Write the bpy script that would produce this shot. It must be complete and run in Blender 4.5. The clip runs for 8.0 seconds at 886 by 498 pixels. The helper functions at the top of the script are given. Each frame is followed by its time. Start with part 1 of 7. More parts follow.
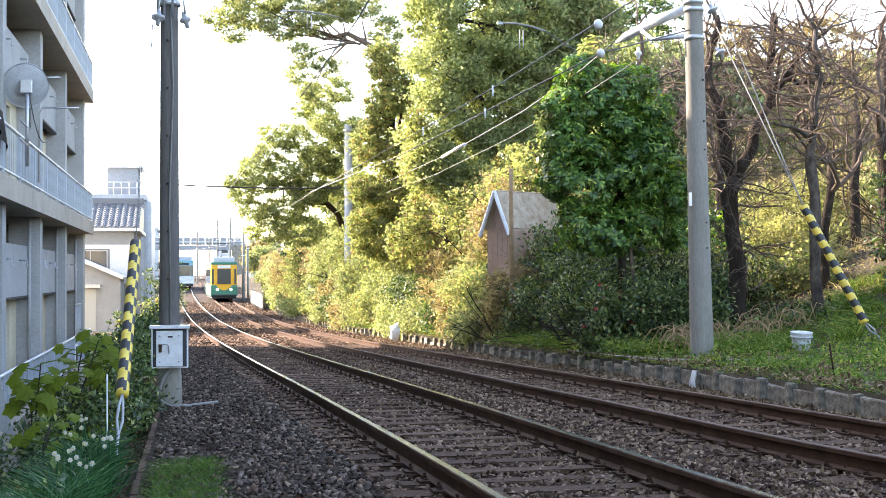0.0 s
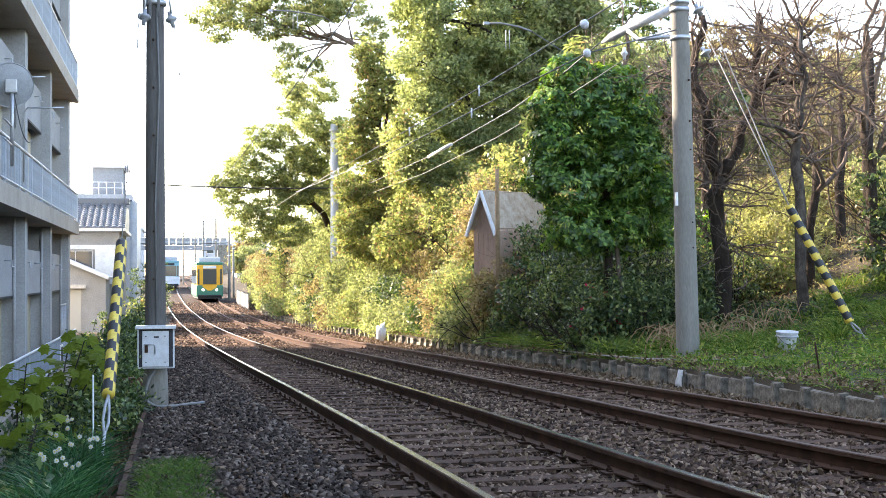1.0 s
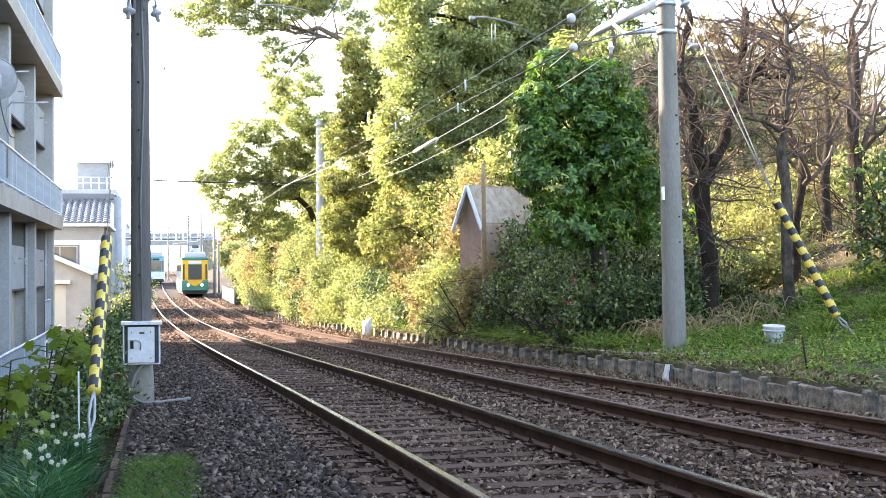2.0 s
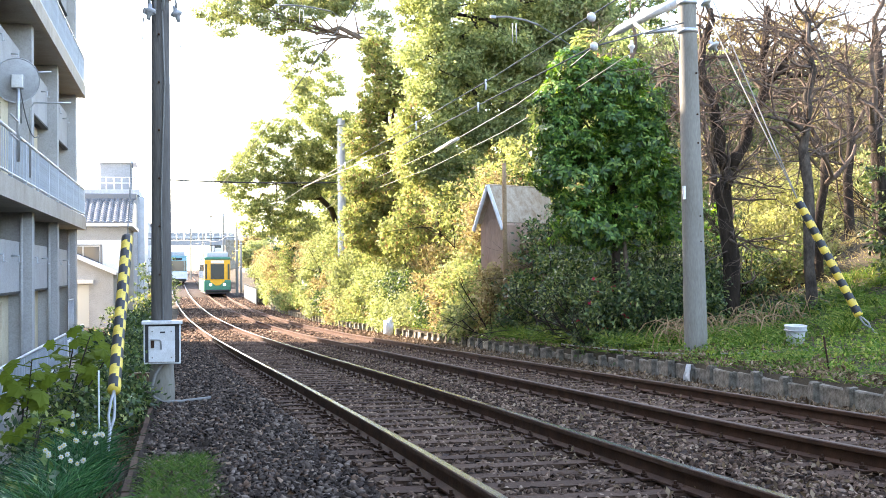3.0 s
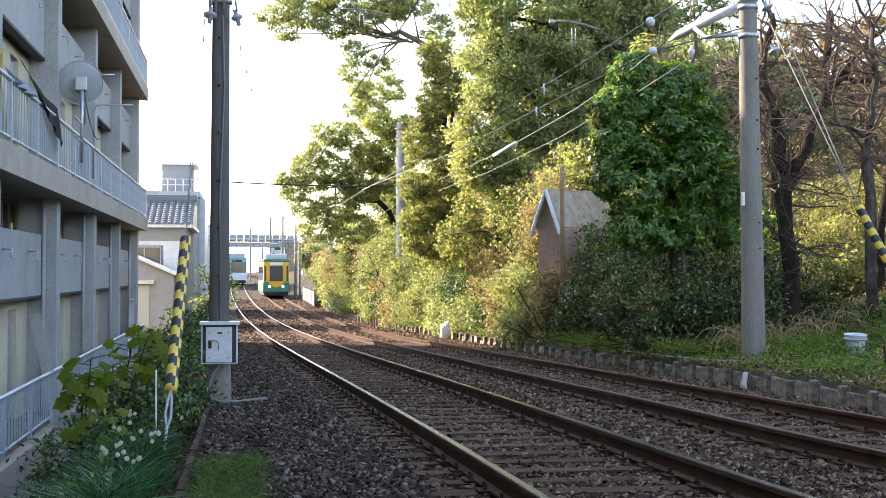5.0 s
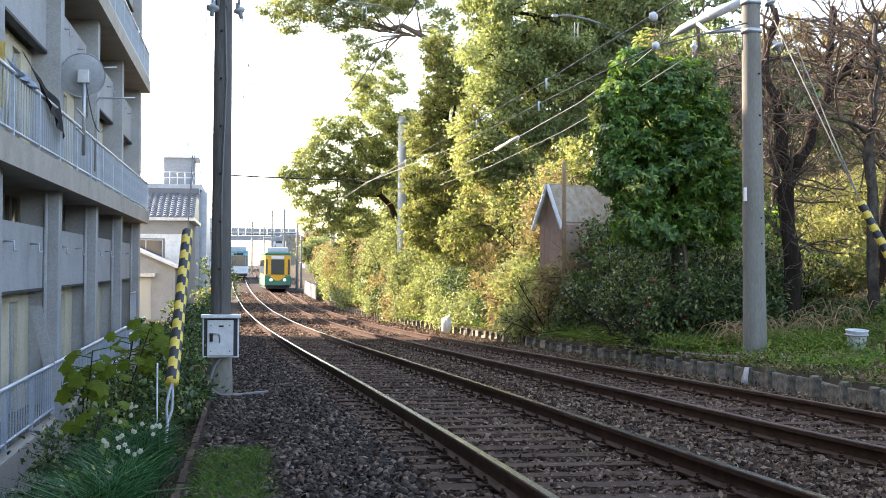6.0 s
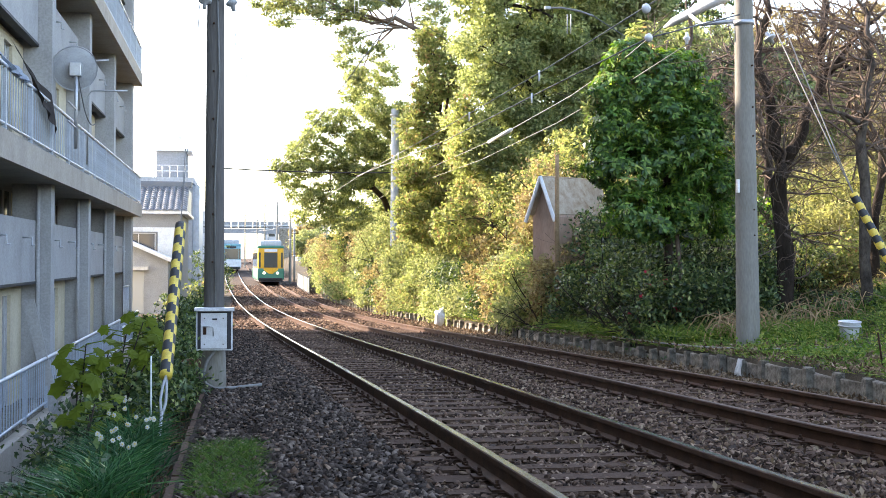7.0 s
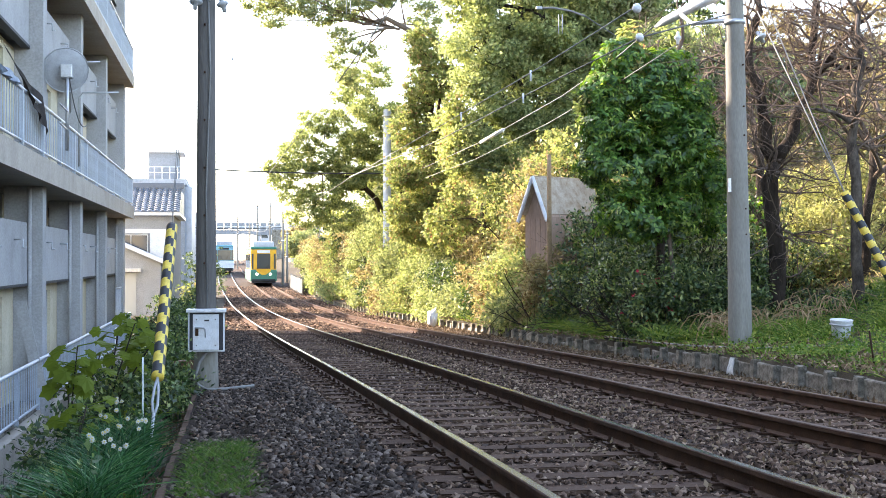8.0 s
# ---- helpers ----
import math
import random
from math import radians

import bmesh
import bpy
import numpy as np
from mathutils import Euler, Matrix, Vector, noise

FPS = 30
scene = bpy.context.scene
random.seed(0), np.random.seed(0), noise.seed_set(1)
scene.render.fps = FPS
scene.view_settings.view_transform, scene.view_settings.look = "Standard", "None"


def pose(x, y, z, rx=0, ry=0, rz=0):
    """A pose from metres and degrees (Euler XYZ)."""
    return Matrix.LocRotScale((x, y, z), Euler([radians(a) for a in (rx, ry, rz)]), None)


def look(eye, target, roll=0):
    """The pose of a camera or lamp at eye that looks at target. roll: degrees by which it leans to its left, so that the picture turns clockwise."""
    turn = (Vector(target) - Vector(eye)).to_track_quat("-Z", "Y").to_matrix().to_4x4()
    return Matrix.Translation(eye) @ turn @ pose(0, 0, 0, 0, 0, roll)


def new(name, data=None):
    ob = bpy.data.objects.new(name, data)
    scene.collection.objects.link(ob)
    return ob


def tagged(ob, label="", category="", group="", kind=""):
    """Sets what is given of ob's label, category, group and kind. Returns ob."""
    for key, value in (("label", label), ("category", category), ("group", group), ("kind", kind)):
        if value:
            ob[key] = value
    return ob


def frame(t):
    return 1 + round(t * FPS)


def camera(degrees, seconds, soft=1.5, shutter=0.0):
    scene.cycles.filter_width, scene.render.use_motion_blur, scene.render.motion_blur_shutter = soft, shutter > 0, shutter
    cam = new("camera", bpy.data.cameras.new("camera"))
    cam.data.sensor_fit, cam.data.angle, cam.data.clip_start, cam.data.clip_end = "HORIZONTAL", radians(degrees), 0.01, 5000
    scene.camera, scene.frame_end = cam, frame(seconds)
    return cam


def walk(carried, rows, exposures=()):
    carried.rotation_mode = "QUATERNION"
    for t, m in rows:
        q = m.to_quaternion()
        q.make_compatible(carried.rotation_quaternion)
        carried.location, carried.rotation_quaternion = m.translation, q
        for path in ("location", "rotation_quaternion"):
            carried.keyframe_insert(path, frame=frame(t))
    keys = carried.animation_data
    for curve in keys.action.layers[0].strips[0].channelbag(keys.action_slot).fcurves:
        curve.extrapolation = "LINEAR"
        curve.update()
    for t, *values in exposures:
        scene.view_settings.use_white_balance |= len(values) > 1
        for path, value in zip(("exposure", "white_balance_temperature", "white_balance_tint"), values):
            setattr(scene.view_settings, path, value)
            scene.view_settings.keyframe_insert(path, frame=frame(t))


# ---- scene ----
cam = camera(37.0, 8.0, soft=0.7)
PATH = [
    (0.0, -0.045, -0.039, 1.455, 91.100, 0.245, -10.783),
    (0.5, -0.052, -0.038, 1.454, 91.102, 0.267, -10.841),
    (1.0, -0.053, -0.036, 1.453, 91.098, 0.296, -11.388),
    (1.5, -0.062, -0.000, 1.458, 90.908, 0.421, -12.054),
    (3.0, -0.030, 0.022, 1.455, 90.855, 0.422, -11.058),
    (3.5, 0.002, 0.008, 1.452, 90.974, 0.220, -9.777),
    (4.0, 0.004, 0.002, 1.444, 91.114, 0.109, -9.074),
    (4.5, 0.000, 0.000, 1.450, 91.100, 0.000, -8.709),
    (6.0, -0.005, 0.001, 1.454, 90.779, -0.426, -8.486),
    (6.5, -0.002, -0.003, 1.447, 90.630, -0.438, -8.581),
    (7.0, -0.010, 0.003, 1.450, 90.466, -0.275, -8.787),
    (7.5, -0.007, 0.003, 1.449, 90.381, -0.158, -8.959),
    (8.0, 0.004, -0.003, 1.447, 90.487, -0.031, -9.085),
]
walk(cam, [(t, pose(x, y, z, rx, ry, rz)) for t, x, y, z, rx, ry, rz in PATH], exposures=[(0.0, 3.03, 7350, 17), (0.5, 2.94, 7350, 17), (1.0, 2.88, 7350, 17), (1.5, 3.10, 7350, 17), (3.0, 3.28, 7350, 17), (3.5, 2.85, 7350, 17), (4.0, 2.60, 7350, 17), (4.5, 2.50, 7350, 17), (6.0, 2.57, 7350, 17), (7.0, 2.81, 7350, 17), (8.0, 3.04, 7350, 17)])

# ---------------------------------------------------------------- light
SUN_EL, SUN_AZ = radians(28.5), radians(-47)          # azimuth from +y, towards -x
world = bpy.data.worlds.new("sky")
scene.world = world
world.use_nodes = True
nt = world.node_tree
sky = nt.nodes.new("ShaderNodeTexSky")
sky.sky_type = "NISHITA"
sky.sun_disc = False
sky.sun_elevation, sky.sun_rotation = SUN_EL, SUN_AZ
sky.air_density, sky.dust_density, sky.ozone_density = 1.0, 1.2, 1.5
nt.links.new(sky.outputs[0], nt.nodes["Background"].inputs[0])
nt.nodes["Background"].inputs[1].default_value = 0.15
sun = new("sun", bpy.data.lights.new("sun", "SUN"))
sun.data.energy, sun.data.angle, sun.data.color = 3.0, radians(0.6), (1.0, 0.94, 0.84)
to_sun = Vector((math.sin(SUN_AZ) * math.cos(SUN_EL), math.cos(SUN_AZ) * math.cos(SUN_EL), math.sin(SUN_EL)))
sun.matrix_world = look(to_sun * 100, (0, 0, 0))


# ---------------------------------------------------------------- materials
def mat(name, build):
    m = bpy.data.materials.new(name)
    m.use_nodes = True
    n = m.node_tree
    build(n, n.nodes["Principled BSDF"])
    return m


def node(n, kind, **inputs):
    k = n.nodes.new(kind)
    for key, value in inputs.items():
        k.inputs[key.replace("_", " ")].default_value = value
    return k


def ramp(n, fac, stops):
    r = n.nodes.new("ShaderNodeValToRGB")
    el = r.color_ramp.elements
    while len(el) < len(stops):
        el.new(0.5)
    for e, (p, c) in zip(el, stops):
        e.position, e.color = p, (*c, 1)
    n.links.new(fac, r.inputs[0])
    return r.outputs[0]


def noise_of(n, scale, detail=5.0, rough=0.6, stretch=None):
    tc = n.nodes.new("ShaderNodeTexCoord")
    nz = node(n, "ShaderNodeTexNoise", Scale=scale, Detail=detail, Roughness=rough)
    if stretch:
        mp = n.nodes.new("ShaderNodeMapping")
        mp.inputs["Scale"].default_value = stretch
        n.links.new(tc.outputs["Object"], mp.inputs[0])
        n.links.new(mp.outputs[0], nz.inputs["Vector"])
    else:
        n.links.new(tc.outputs["Object"], nz.inputs["Vector"])
    return nz.outputs["Fac"]


def mixed(n, a, b, fac, how="MULTIPLY"):
    x = n.nodes.new("ShaderNodeMix")
    x.data_type, x.blend_type = "RGBA", how
    for sock, v in ((x.inputs[6], a), (x.inputs[7], b), (x.inputs[0], fac)):
        if isinstance(v, (int, float)):
            sock.default_value = v
        elif isinstance(v, tuple):
            sock.default_value = (*v, 1)
        else:
            n.links.new(v, sock)
    return x.outputs[2]


def bump(n, p, fac, strength, dist=0.02):
    b = node(n, "ShaderNodeBump", Strength=strength, Distance=dist)
    n.links.new(fac, b.inputs["Height"])
    n.links.new(b.outputs[0], p.inputs["Normal"])


def worn(name, a, b, scale=3.0, fine=60.0, rough=0.8, metal=0.0, bumps=0.3, stretch=None, dirt=(0.55, 0.5, 0.45), dirt_amt=0.5):
    """A surface of two tones, with fine grain and blotches of dirt."""
    def build(n, p):
        big, small = noise_of(n, scale, 6.0, 0.65, stretch), noise_of(n, fine, 3.0, 0.6, stretch)
        col = ramp(n, big, [(0.3, a), (0.7, b)])
        col = mixed(n, col, ramp(n, small, [(0.25, (0.7, 0.7, 0.7)), (0.75, (1.15, 1.15, 1.15))]), 0.7)
        spots = ramp(n, noise_of(n, scale * 2.7, 8.0, 0.7, stretch), [(0.45, (1, 1, 1)), (0.75, dirt)])
        n.links.new(mixed(n, col, spots, dirt_amt), p.inputs["Base Color"])
        p.inputs["Roughness"].default_value, p.inputs["Metallic"].default_value = rough, metal
        p.inputs["Specular IOR Level"].default_value = 0.15 if rough > 0.7 else 0.5
        bump(n, p, small, bumps)
    return mat(name, build)


def leafy(name, stops, gloss=0.6, through_=0.56, tint=(1.06, 1.12, 0.74), shine=0.12):
    """Leaves whose tone changes from leaf to leaf, and that let light through."""
    def build(n, p):
        g = n.nodes.new("ShaderNodeNewGeometry")
        col = ramp(n, g.outputs["Random Per Island"], stops)
        blot = ramp(n, noise_of(n, 0.75, 3.0), [(0.3, (0.55, 0.56, 0.50)), (0.52, (0.95, 0.95, 0.92)), (0.72, (1.30, 1.22, 1.12))])
        col = mixed(n, col, blot, 0.8)
        n.links.new(col, p.inputs["Base Color"])
        p.inputs["Roughness"].default_value = gloss
        p.inputs["Specular IOR Level"].default_value = shine
        tr = n.nodes.new("ShaderNodeBsdfTranslucent")
        n.links.new(mixed(n, col, tint, 1.0), tr.inputs[0])
        mx = n.nodes.new("ShaderNodeMixShader")
        mx.inputs[0].default_value = through_
        n.links.new(p.outputs[0], mx.inputs[1])
        n.links.new(tr.outputs[0], mx.inputs[2])
        n.links.new(mx.outputs[0], n.nodes["Material Output"].inputs["Surface"])
    return mat(name, build)


def per_piece(name, stops, rough=0.9, island=True, fine=70.0, bumps=0.3):
    def build(n, p):
        if island:
            r = n.nodes.new("ShaderNodeNewGeometry").outputs["Random Per Island"]
        else:
            r = n.nodes.new("ShaderNodeObjectInfo").outputs["Random"]
        small = noise_of(n, fine, 4.0, 0.65)
        col = mixed(n, ramp(n, r, stops), ramp(n, small, [(0.25, (0.6, 0.6, 0.6)), (0.75, (1.2, 1.2, 1.2))]), 0.8)
        n.links.new(col, p.inputs["Base Color"])
        p.inputs["Roughness"].default_value = rough
        p.inputs["Specular IOR Level"].default_value = 0.12 if rough > 0.8 else 0.5
        bump(n, p, small, bumps)
    return mat(name, build)


def glass_pane(name, col, rough=0.06):
    def build(n, p):
        p.inputs["Base Color"].default_value = (*col, 1)
        p.inputs["Roughness"].default_value = rough
        p.inputs["Specular IOR Level"].default_value = 0.8
    return mat(name, build)


M = {
    "ballast": worn("ballast_bed", (0.032, 0.020, 0.014), (0.066, 0.043, 0.030), 1.2, 30.0, 0.95, 0, 1.0, None, (0.33, 0.27, 0.22), 0.8),
    "earth": worn("earth", (0.034, 0.026, 0.017), (0.080, 0.062, 0.038), 0.8, 30.0, 0.95, 0, 0.8, None, (0.5, 0.55, 0.35), 0.6),
    "stone": per_piece("ballast_stone", [(0.0, (0.024, 0.014, 0.009)), (0.4, (0.088, 0.053, 0.035)), (0.8, (0.198, 0.124, 0.083)), (1.0, (0.335, 0.232, 0.160))]),
    "stone_grey": per_piece("path_stone", [(0.0, (0.018, 0.013, 0.010)), (0.4, (0.058, 0.042, 0.032)), (0.75, (0.115, 0.084, 0.066)), (1.0, (0.235, 0.180, 0.140))]),
    "stone_pale": per_piece("kerb_stone", [(0.0, (0.05, 0.036, 0.027)), (0.5, (0.14, 0.105, 0.076)), (1.0, (0.32, 0.25, 0.19))]),
    "sleeper": per_piece("sleeper_wood", [(0.0, (0.058, 0.033, 0.021)), (1.0, (0.115, 0.069, 0.045))], 0.92, False, 25.0, 0.6),
    "rust": worn("rusty_rail", (0.042, 0.020, 0.011), (0.092, 0.044, 0.024), 4.0, 90.0, 0.78, 0.0, 0.3),
    "bright": worn("polished_rail", (0.27, 0.245, 0.215), (0.50, 0.47, 0.43), 2.0, 200.0, 0.22, 1.0, 0.05, (1, 0.05, 1), (0.36, 0.28, 0.20), 0.6),
    "dull_head": worn("dull_rail_head", (0.085, 0.052, 0.034), (0.150, 0.098, 0.068), 3.0, 200.0, 0.72, 0.0, 0.1, (1, 0.05, 1), (0.6, 0.5, 0.4), 0.5),
    "iron": worn("rusty_iron", (0.040, 0.021, 0.013), (0.080, 0.042, 0.026), 8.0, 90.0, 0.8, 0.3, 0.3),
    "fascia": worn("beige_fascia_paint", (0.400, 0.345, 0.280), (0.455, 0.400, 0.335), 0.5, 25.0, 0.88, 0, 0.08, None, (0.5, 0.47, 0.43), 0.5),
    "patched_bark": worn("patched_bark", (0.026, 0.020, 0.016), (0.16, 0.13, 0.105), 5.0, 34.0, 0.95, 0, 1.0, (1, 1, 0.5), (0.3, 0.27, 0.22), 0.9),
    "yellow_cloth": worn("yellow_cloth", (0.62, 0.45, 0.10), (0.70, 0.52, 0.16), 3.0, 60.0, 0.95, 0, 0.3),
    "blue_cloth": worn("pale_blue_cloth", (0.40, 0.47, 0.56), (0.66, 0.70, 0.74), 9.0, 60.0, 0.95, 0, 0.3),
    "concrete": worn("concrete", (0.30, 0.29, 0.265), (0.42, 0.40, 0.37), 0.9, 45.0, 0.9, 0, 0.25),
    "old_concrete": worn("stained_concrete", (0.120, 0.104, 0.080), (0.410, 0.372, 0.305), 5.0, 40.0, 0.95, 0, 0.6, None, (0.22, 0.215, 0.155), 0.95),
    "wall": worn("painted_wall", (0.350, 0.345, 0.336), (0.410, 0.404, 0.394), 0.35, 25.0, 0.85, 0, 0.08, None, (0.520, 0.504, 0.491), 0.5),
    "cream": worn("cream_wall", (0.56, 0.48, 0.33), (0.64, 0.56, 0.41), 0.4, 25.0, 0.85, 0, 0.08),
    "soffit": worn("slab_soffit", (0.360, 0.328, 0.285), (0.440, 0.406, 0.354), 0.5, 25.0, 0.9, 0, 0.1),
    "blue_metal": worn("grey_blue_rail_paint", (0.374, 0.430, 0.502), (0.459, 0.516, 0.581), 1.5, 60.0, 0.45, 0.2, 0.05),
    "grey_metal": worn("galvanised_steel", (0.42, 0.43, 0.44), (0.58, 0.59, 0.60), 3.0, 90.0, 0.45, 0.7, 0.05),
    "white_metal": worn("white_paint", (0.74, 0.74, 0.73), (0.82, 0.82, 0.8), 2.0, 90.0, 0.4, 0.0, 0.05),
    "box_paint": worn("box_paint", (0.60, 0.61, 0.62), (0.68, 0.69, 0.70), 3.0, 90.0, 0.4, 0.0, 0.05),
    "dark_gap": worn("dark_rubber", (0.02, 0.02, 0.022), (0.035, 0.035, 0.04), 3.0, 90.0, 0.7, 0.0, 0.05),
    "pole_dark": worn("weathered_pole", (0.098, 0.090, 0.081), (0.150, 0.136, 0.121), 2.0, 50.0, 0.9, 0, 0.4, (1, 1, 0.12), (0.5, 0.45, 0.4), 0.6),
    "pole_grey": worn("pole_concrete", (0.225, 0.210, 0.180), (0.285, 0.268, 0.232), 1.5, 60.0, 0.85, 0, 0.2, (1, 1, 0.2), (0.6, 0.57, 0.48), 0.7),
    "yellow": worn("yellow_plastic", (0.75, 0.52, 0.06), (0.82, 0.60, 0.10), 6.0, 80.0, 0.5, 0, 0.1, None, (0.55, 0.5, 0.4), 0.7),
    "black": worn("black_plastic", (0.02, 0.02, 0.02), (0.04, 0.04, 0.04), 6.0, 80.0, 0.5, 0, 0.1),
    "wire": worn("wire", (0.10, 0.10, 0.10), (0.16, 0.16, 0.16), 6.0, 80.0, 0.5, 0.4, 0.05),
    "wire_light": worn("light_wire", (0.150, 0.145, 0.132), (0.200, 0.195, 0.180), 6.0, 80.0, 0.6, 0.0, 0.05),
    "porcelain": worn("porcelain", (0.68, 0.70, 0.72), (0.78, 0.8, 0.82), 6.0, 80.0, 0.2, 0.0, 0.02),
    "tile": per_piece("grey_roof_tile", [(0.0, (0.096, 0.112, 0.132)), (1.0, (0.162, 0.186, 0.218))], 0.45, True, 40.0, 0.1),
    "wood": worn("weathered_wood", (0.20, 0.11, 0.06), (0.34, 0.20, 0.11), 3.0, 40.0, 0.9, 0, 0.4, (1, 1, 0.15)),
    "tin": worn("rusty_tin_roof", (0.42, 0.33, 0.23), (0.55, 0.46, 0.35), 2.0, 30.0, 0.75, 0.0, 0.1, None, (0.5, 0.34, 0.22), 0.9),
    "bark": worn("bark", (0.022, 0.016, 0.012), (0.070, 0.052, 0.040), 4.0, 34.0, 0.95, 0, 1.0, (1, 1, 0.3), (0.400, 0.400, 0.320), 0.7),
    # Pale bark of some stems; on bare twigs it stands in for sunlight.
    "bark_pale_and_lit": worn("pale_and_lit_bark", (0.106, 0.076, 0.058), (0.204, 0.153, 0.119), 3.0, 30.0, 0.95, 0, 1.0, (1, 1, 0.3), (0.302, 0.254, 0.217), 0.8),
    "dead": worn("dead_stalk", (0.26, 0.17, 0.09), (0.44, 0.30, 0.17), 5.0, 40.0, 0.9, 0, 0.2),
    "glass": glass_pane("window_glass", (0.05, 0.06, 0.065)),
    "curtain": glass_pane("curtained_glass", (0.40, 0.40, 0.37), 0.3),
    "tram_white": worn("white_enamel", (0.72, 0.75, 0.77), (0.8, 0.82, 0.83), 1.0, 60.0, 0.35, 0, 0.02),
    "tram_teal": worn("teal_enamel", (0.18, 0.42, 0.48), (0.22, 0.47, 0.53), 1.0, 60.0, 0.35, 0, 0.02),
    "tram_green": worn("green_enamel", (0.022, 0.165, 0.105), (0.038, 0.210, 0.135), 1.0, 60.0, 0.35, 0, 0.02),
    "tram_yellow": worn("yellow_enamel", (0.72, 0.36, 0.015), (0.78, 0.42, 0.03), 1.0, 60.0, 0.35, 0, 0.02),
    "leaf_tree": leafy("tree_leaf", [(0.0, (0.140, 0.180, 0.084)), (0.5, (0.315, 0.350, 0.164)), (0.85, (0.465, 0.480, 0.235)), (1.0, (0.570, 0.540, 0.300))]),
    "leaf_oak": leafy("oak_leaf", [(0.0, (0.135, 0.170, 0.088)), (0.5, (0.290, 0.320, 0.158)), (1.0, (0.490, 0.465, 0.250))]),
    "leaf_dark": leafy("glossy_dark_leaf", [(0.0, (0.024, 0.070, 0.017)), (0.5, (0.084, 0.188, 0.036)), (0.85, (0.185, 0.325, 0.062)), (1.0, (0.370, 0.450, 0.110))], 0.32, 0.28, (1.2, 1.3, 0.4), 0.4),
    "leaf_shrub": leafy("shrub_leaf", [(0.0, (0.020, 0.040, 0.018)), (0.4, (0.060, 0.105, 0.036)), (0.8, (0.150, 0.215, 0.070)), (1.0, (0.380, 0.400, 0.150))], 0.45, 0.3, (1.08, 1.12, 0.6), 0.4),
    "leaf_vine": leafy("vine_leaf", [(0.0, (0.130, 0.170, 0.068)), (0.45, (0.280, 0.310, 0.128)), (0.85, (0.450, 0.440, 0.195)), (0.95, (0.400, 0.280, 0.165)), (1.0, (0.300, 0.140, 0.095))]),
    "leaf_gold": leafy("golden_leaf", [(0.0, (0.250, 0.245, 0.095)), (0.6, (0.400, 0.370, 0.165)), (1.0, (0.500, 0.455, 0.235))]),
    "leaf_dry": leafy("dry_leaf", [(0.0, (0.180, 0.125, 0.068)), (0.5, (0.340, 0.260, 0.140)), (1.0, (0.470, 0.390, 0.240))], 0.7, 0.45),
    "leaf_big": leafy("broad_leaf", [(0.0, (0.030, 0.060, 0.008)), (0.5, (0.110, 0.165, 0.017)), (1.0, (0.310, 0.315, 0.040))], 0.5, 0.45),
    "grass": leafy("grass_blade", [(0.0, (0.040, 0.090, 0.018)), (0.6, (0.135, 0.235, 0.038)), (1.0, (0.340, 0.350, 0.090))], 0.5, 0.38),
    "narcissus": leafy("narcissus_blade", [(0.0, (0.014, 0.055, 0.020)), (0.7, (0.040, 0.130, 0.045)), (1.0, (0.100, 0.210, 0.080))], 0.4, 0.3),
    "fine_grass": leafy("fine_grass_blade", [(0.0, (0.028, 0.072, 0.016)), (0.6, (0.075, 0.150, 0.028)), (1.0, (0.170, 0.215, 0.052))], 0.5, 0.35),
    "petal": leafy("petal", [(0.0, (0.541, 0.541, 0.477)), (1.0, (0.614, 0.614, 0.578))], 0.6, 0.3, (1, 1, 1)),
    "petal_red": leafy("red_petal", [(0.0, (0.35, 0.02, 0.05)), (1.0, (0.5, 0.05, 0.08))], 0.6, 0.3, (1, 1, 1)),
    "bag": worn("white_bag", (0.78, 0.77, 0.74), (0.85, 0.84, 0.8), 3.0, 40.0, 0.6, 0, 0.3),
    "litter": worn("faded_orange_plastic", (0.45, 0.10, 0.05), (0.55, 0.14, 0.07), 3.0, 40.0, 0.6, 0, 0.1),
    "brown": worn("brown_fence_paint", (0.16, 0.085, 0.05), (0.22, 0.12, 0.075), 3.0, 40.0, 0.7, 0, 0.2),
    "pink_wall": worn("faded_pink_wall", (0.5, 0.36, 0.30), (0.58, 0.43, 0.36), 0.6, 30.0, 0.85, 0, 0.1),
    "litter_leaf": leafy("brown_litter_leaf", [(0.0, (0.08, 0.05, 0.03)), (0.6, (0.20, 0.135, 0.08)), (1.0, (0.38, 0.28, 0.19))], 0.8, 0.1, (1, 1, 1)),
    "dish_grey": worn("dish_paint", (0.33, 0.345, 0.36), (0.42, 0.43, 0.44), 2.0, 60.0, 0.6, 0.1, 0.05),
    "brown_cloth": worn("brown_cloth", (0.06, 0.05, 0.045), (0.10, 0.085, 0.075), 3.0, 60.0, 0.95, 0, 0.3),
    # Tan shed boards, lightened all round to carry the sun on the gable.
    "lit_gable": worn("sunlit_tan_boards", (0.42, 0.27, 0.19), (0.55, 0.38, 0.28), 2.0, 40.0, 0.9, 0, 0.2, (1, 1, 0.2)),
    "grey_render": worn("grey_render", (0.25, 0.26, 0.27), (0.33, 0.34, 0.35), 0.3, 10.0, 0.9, 0, 0.05),
    # Pole concrete made paler: the sunlight on the far pole is in the colour.
    "sunlit_pole": worn("sunlit_pole_concrete", (0.40, 0.42, 0.44), (0.52, 0.54, 0.56), 1.5, 60.0, 0.85, 0, 0.1),
    "far_wall": worn("distant_wall", (0.42, 0.43, 0.44), (0.55, 0.56, 0.57), 0.2, 8.0, 0.85, 0, 0.05),
}


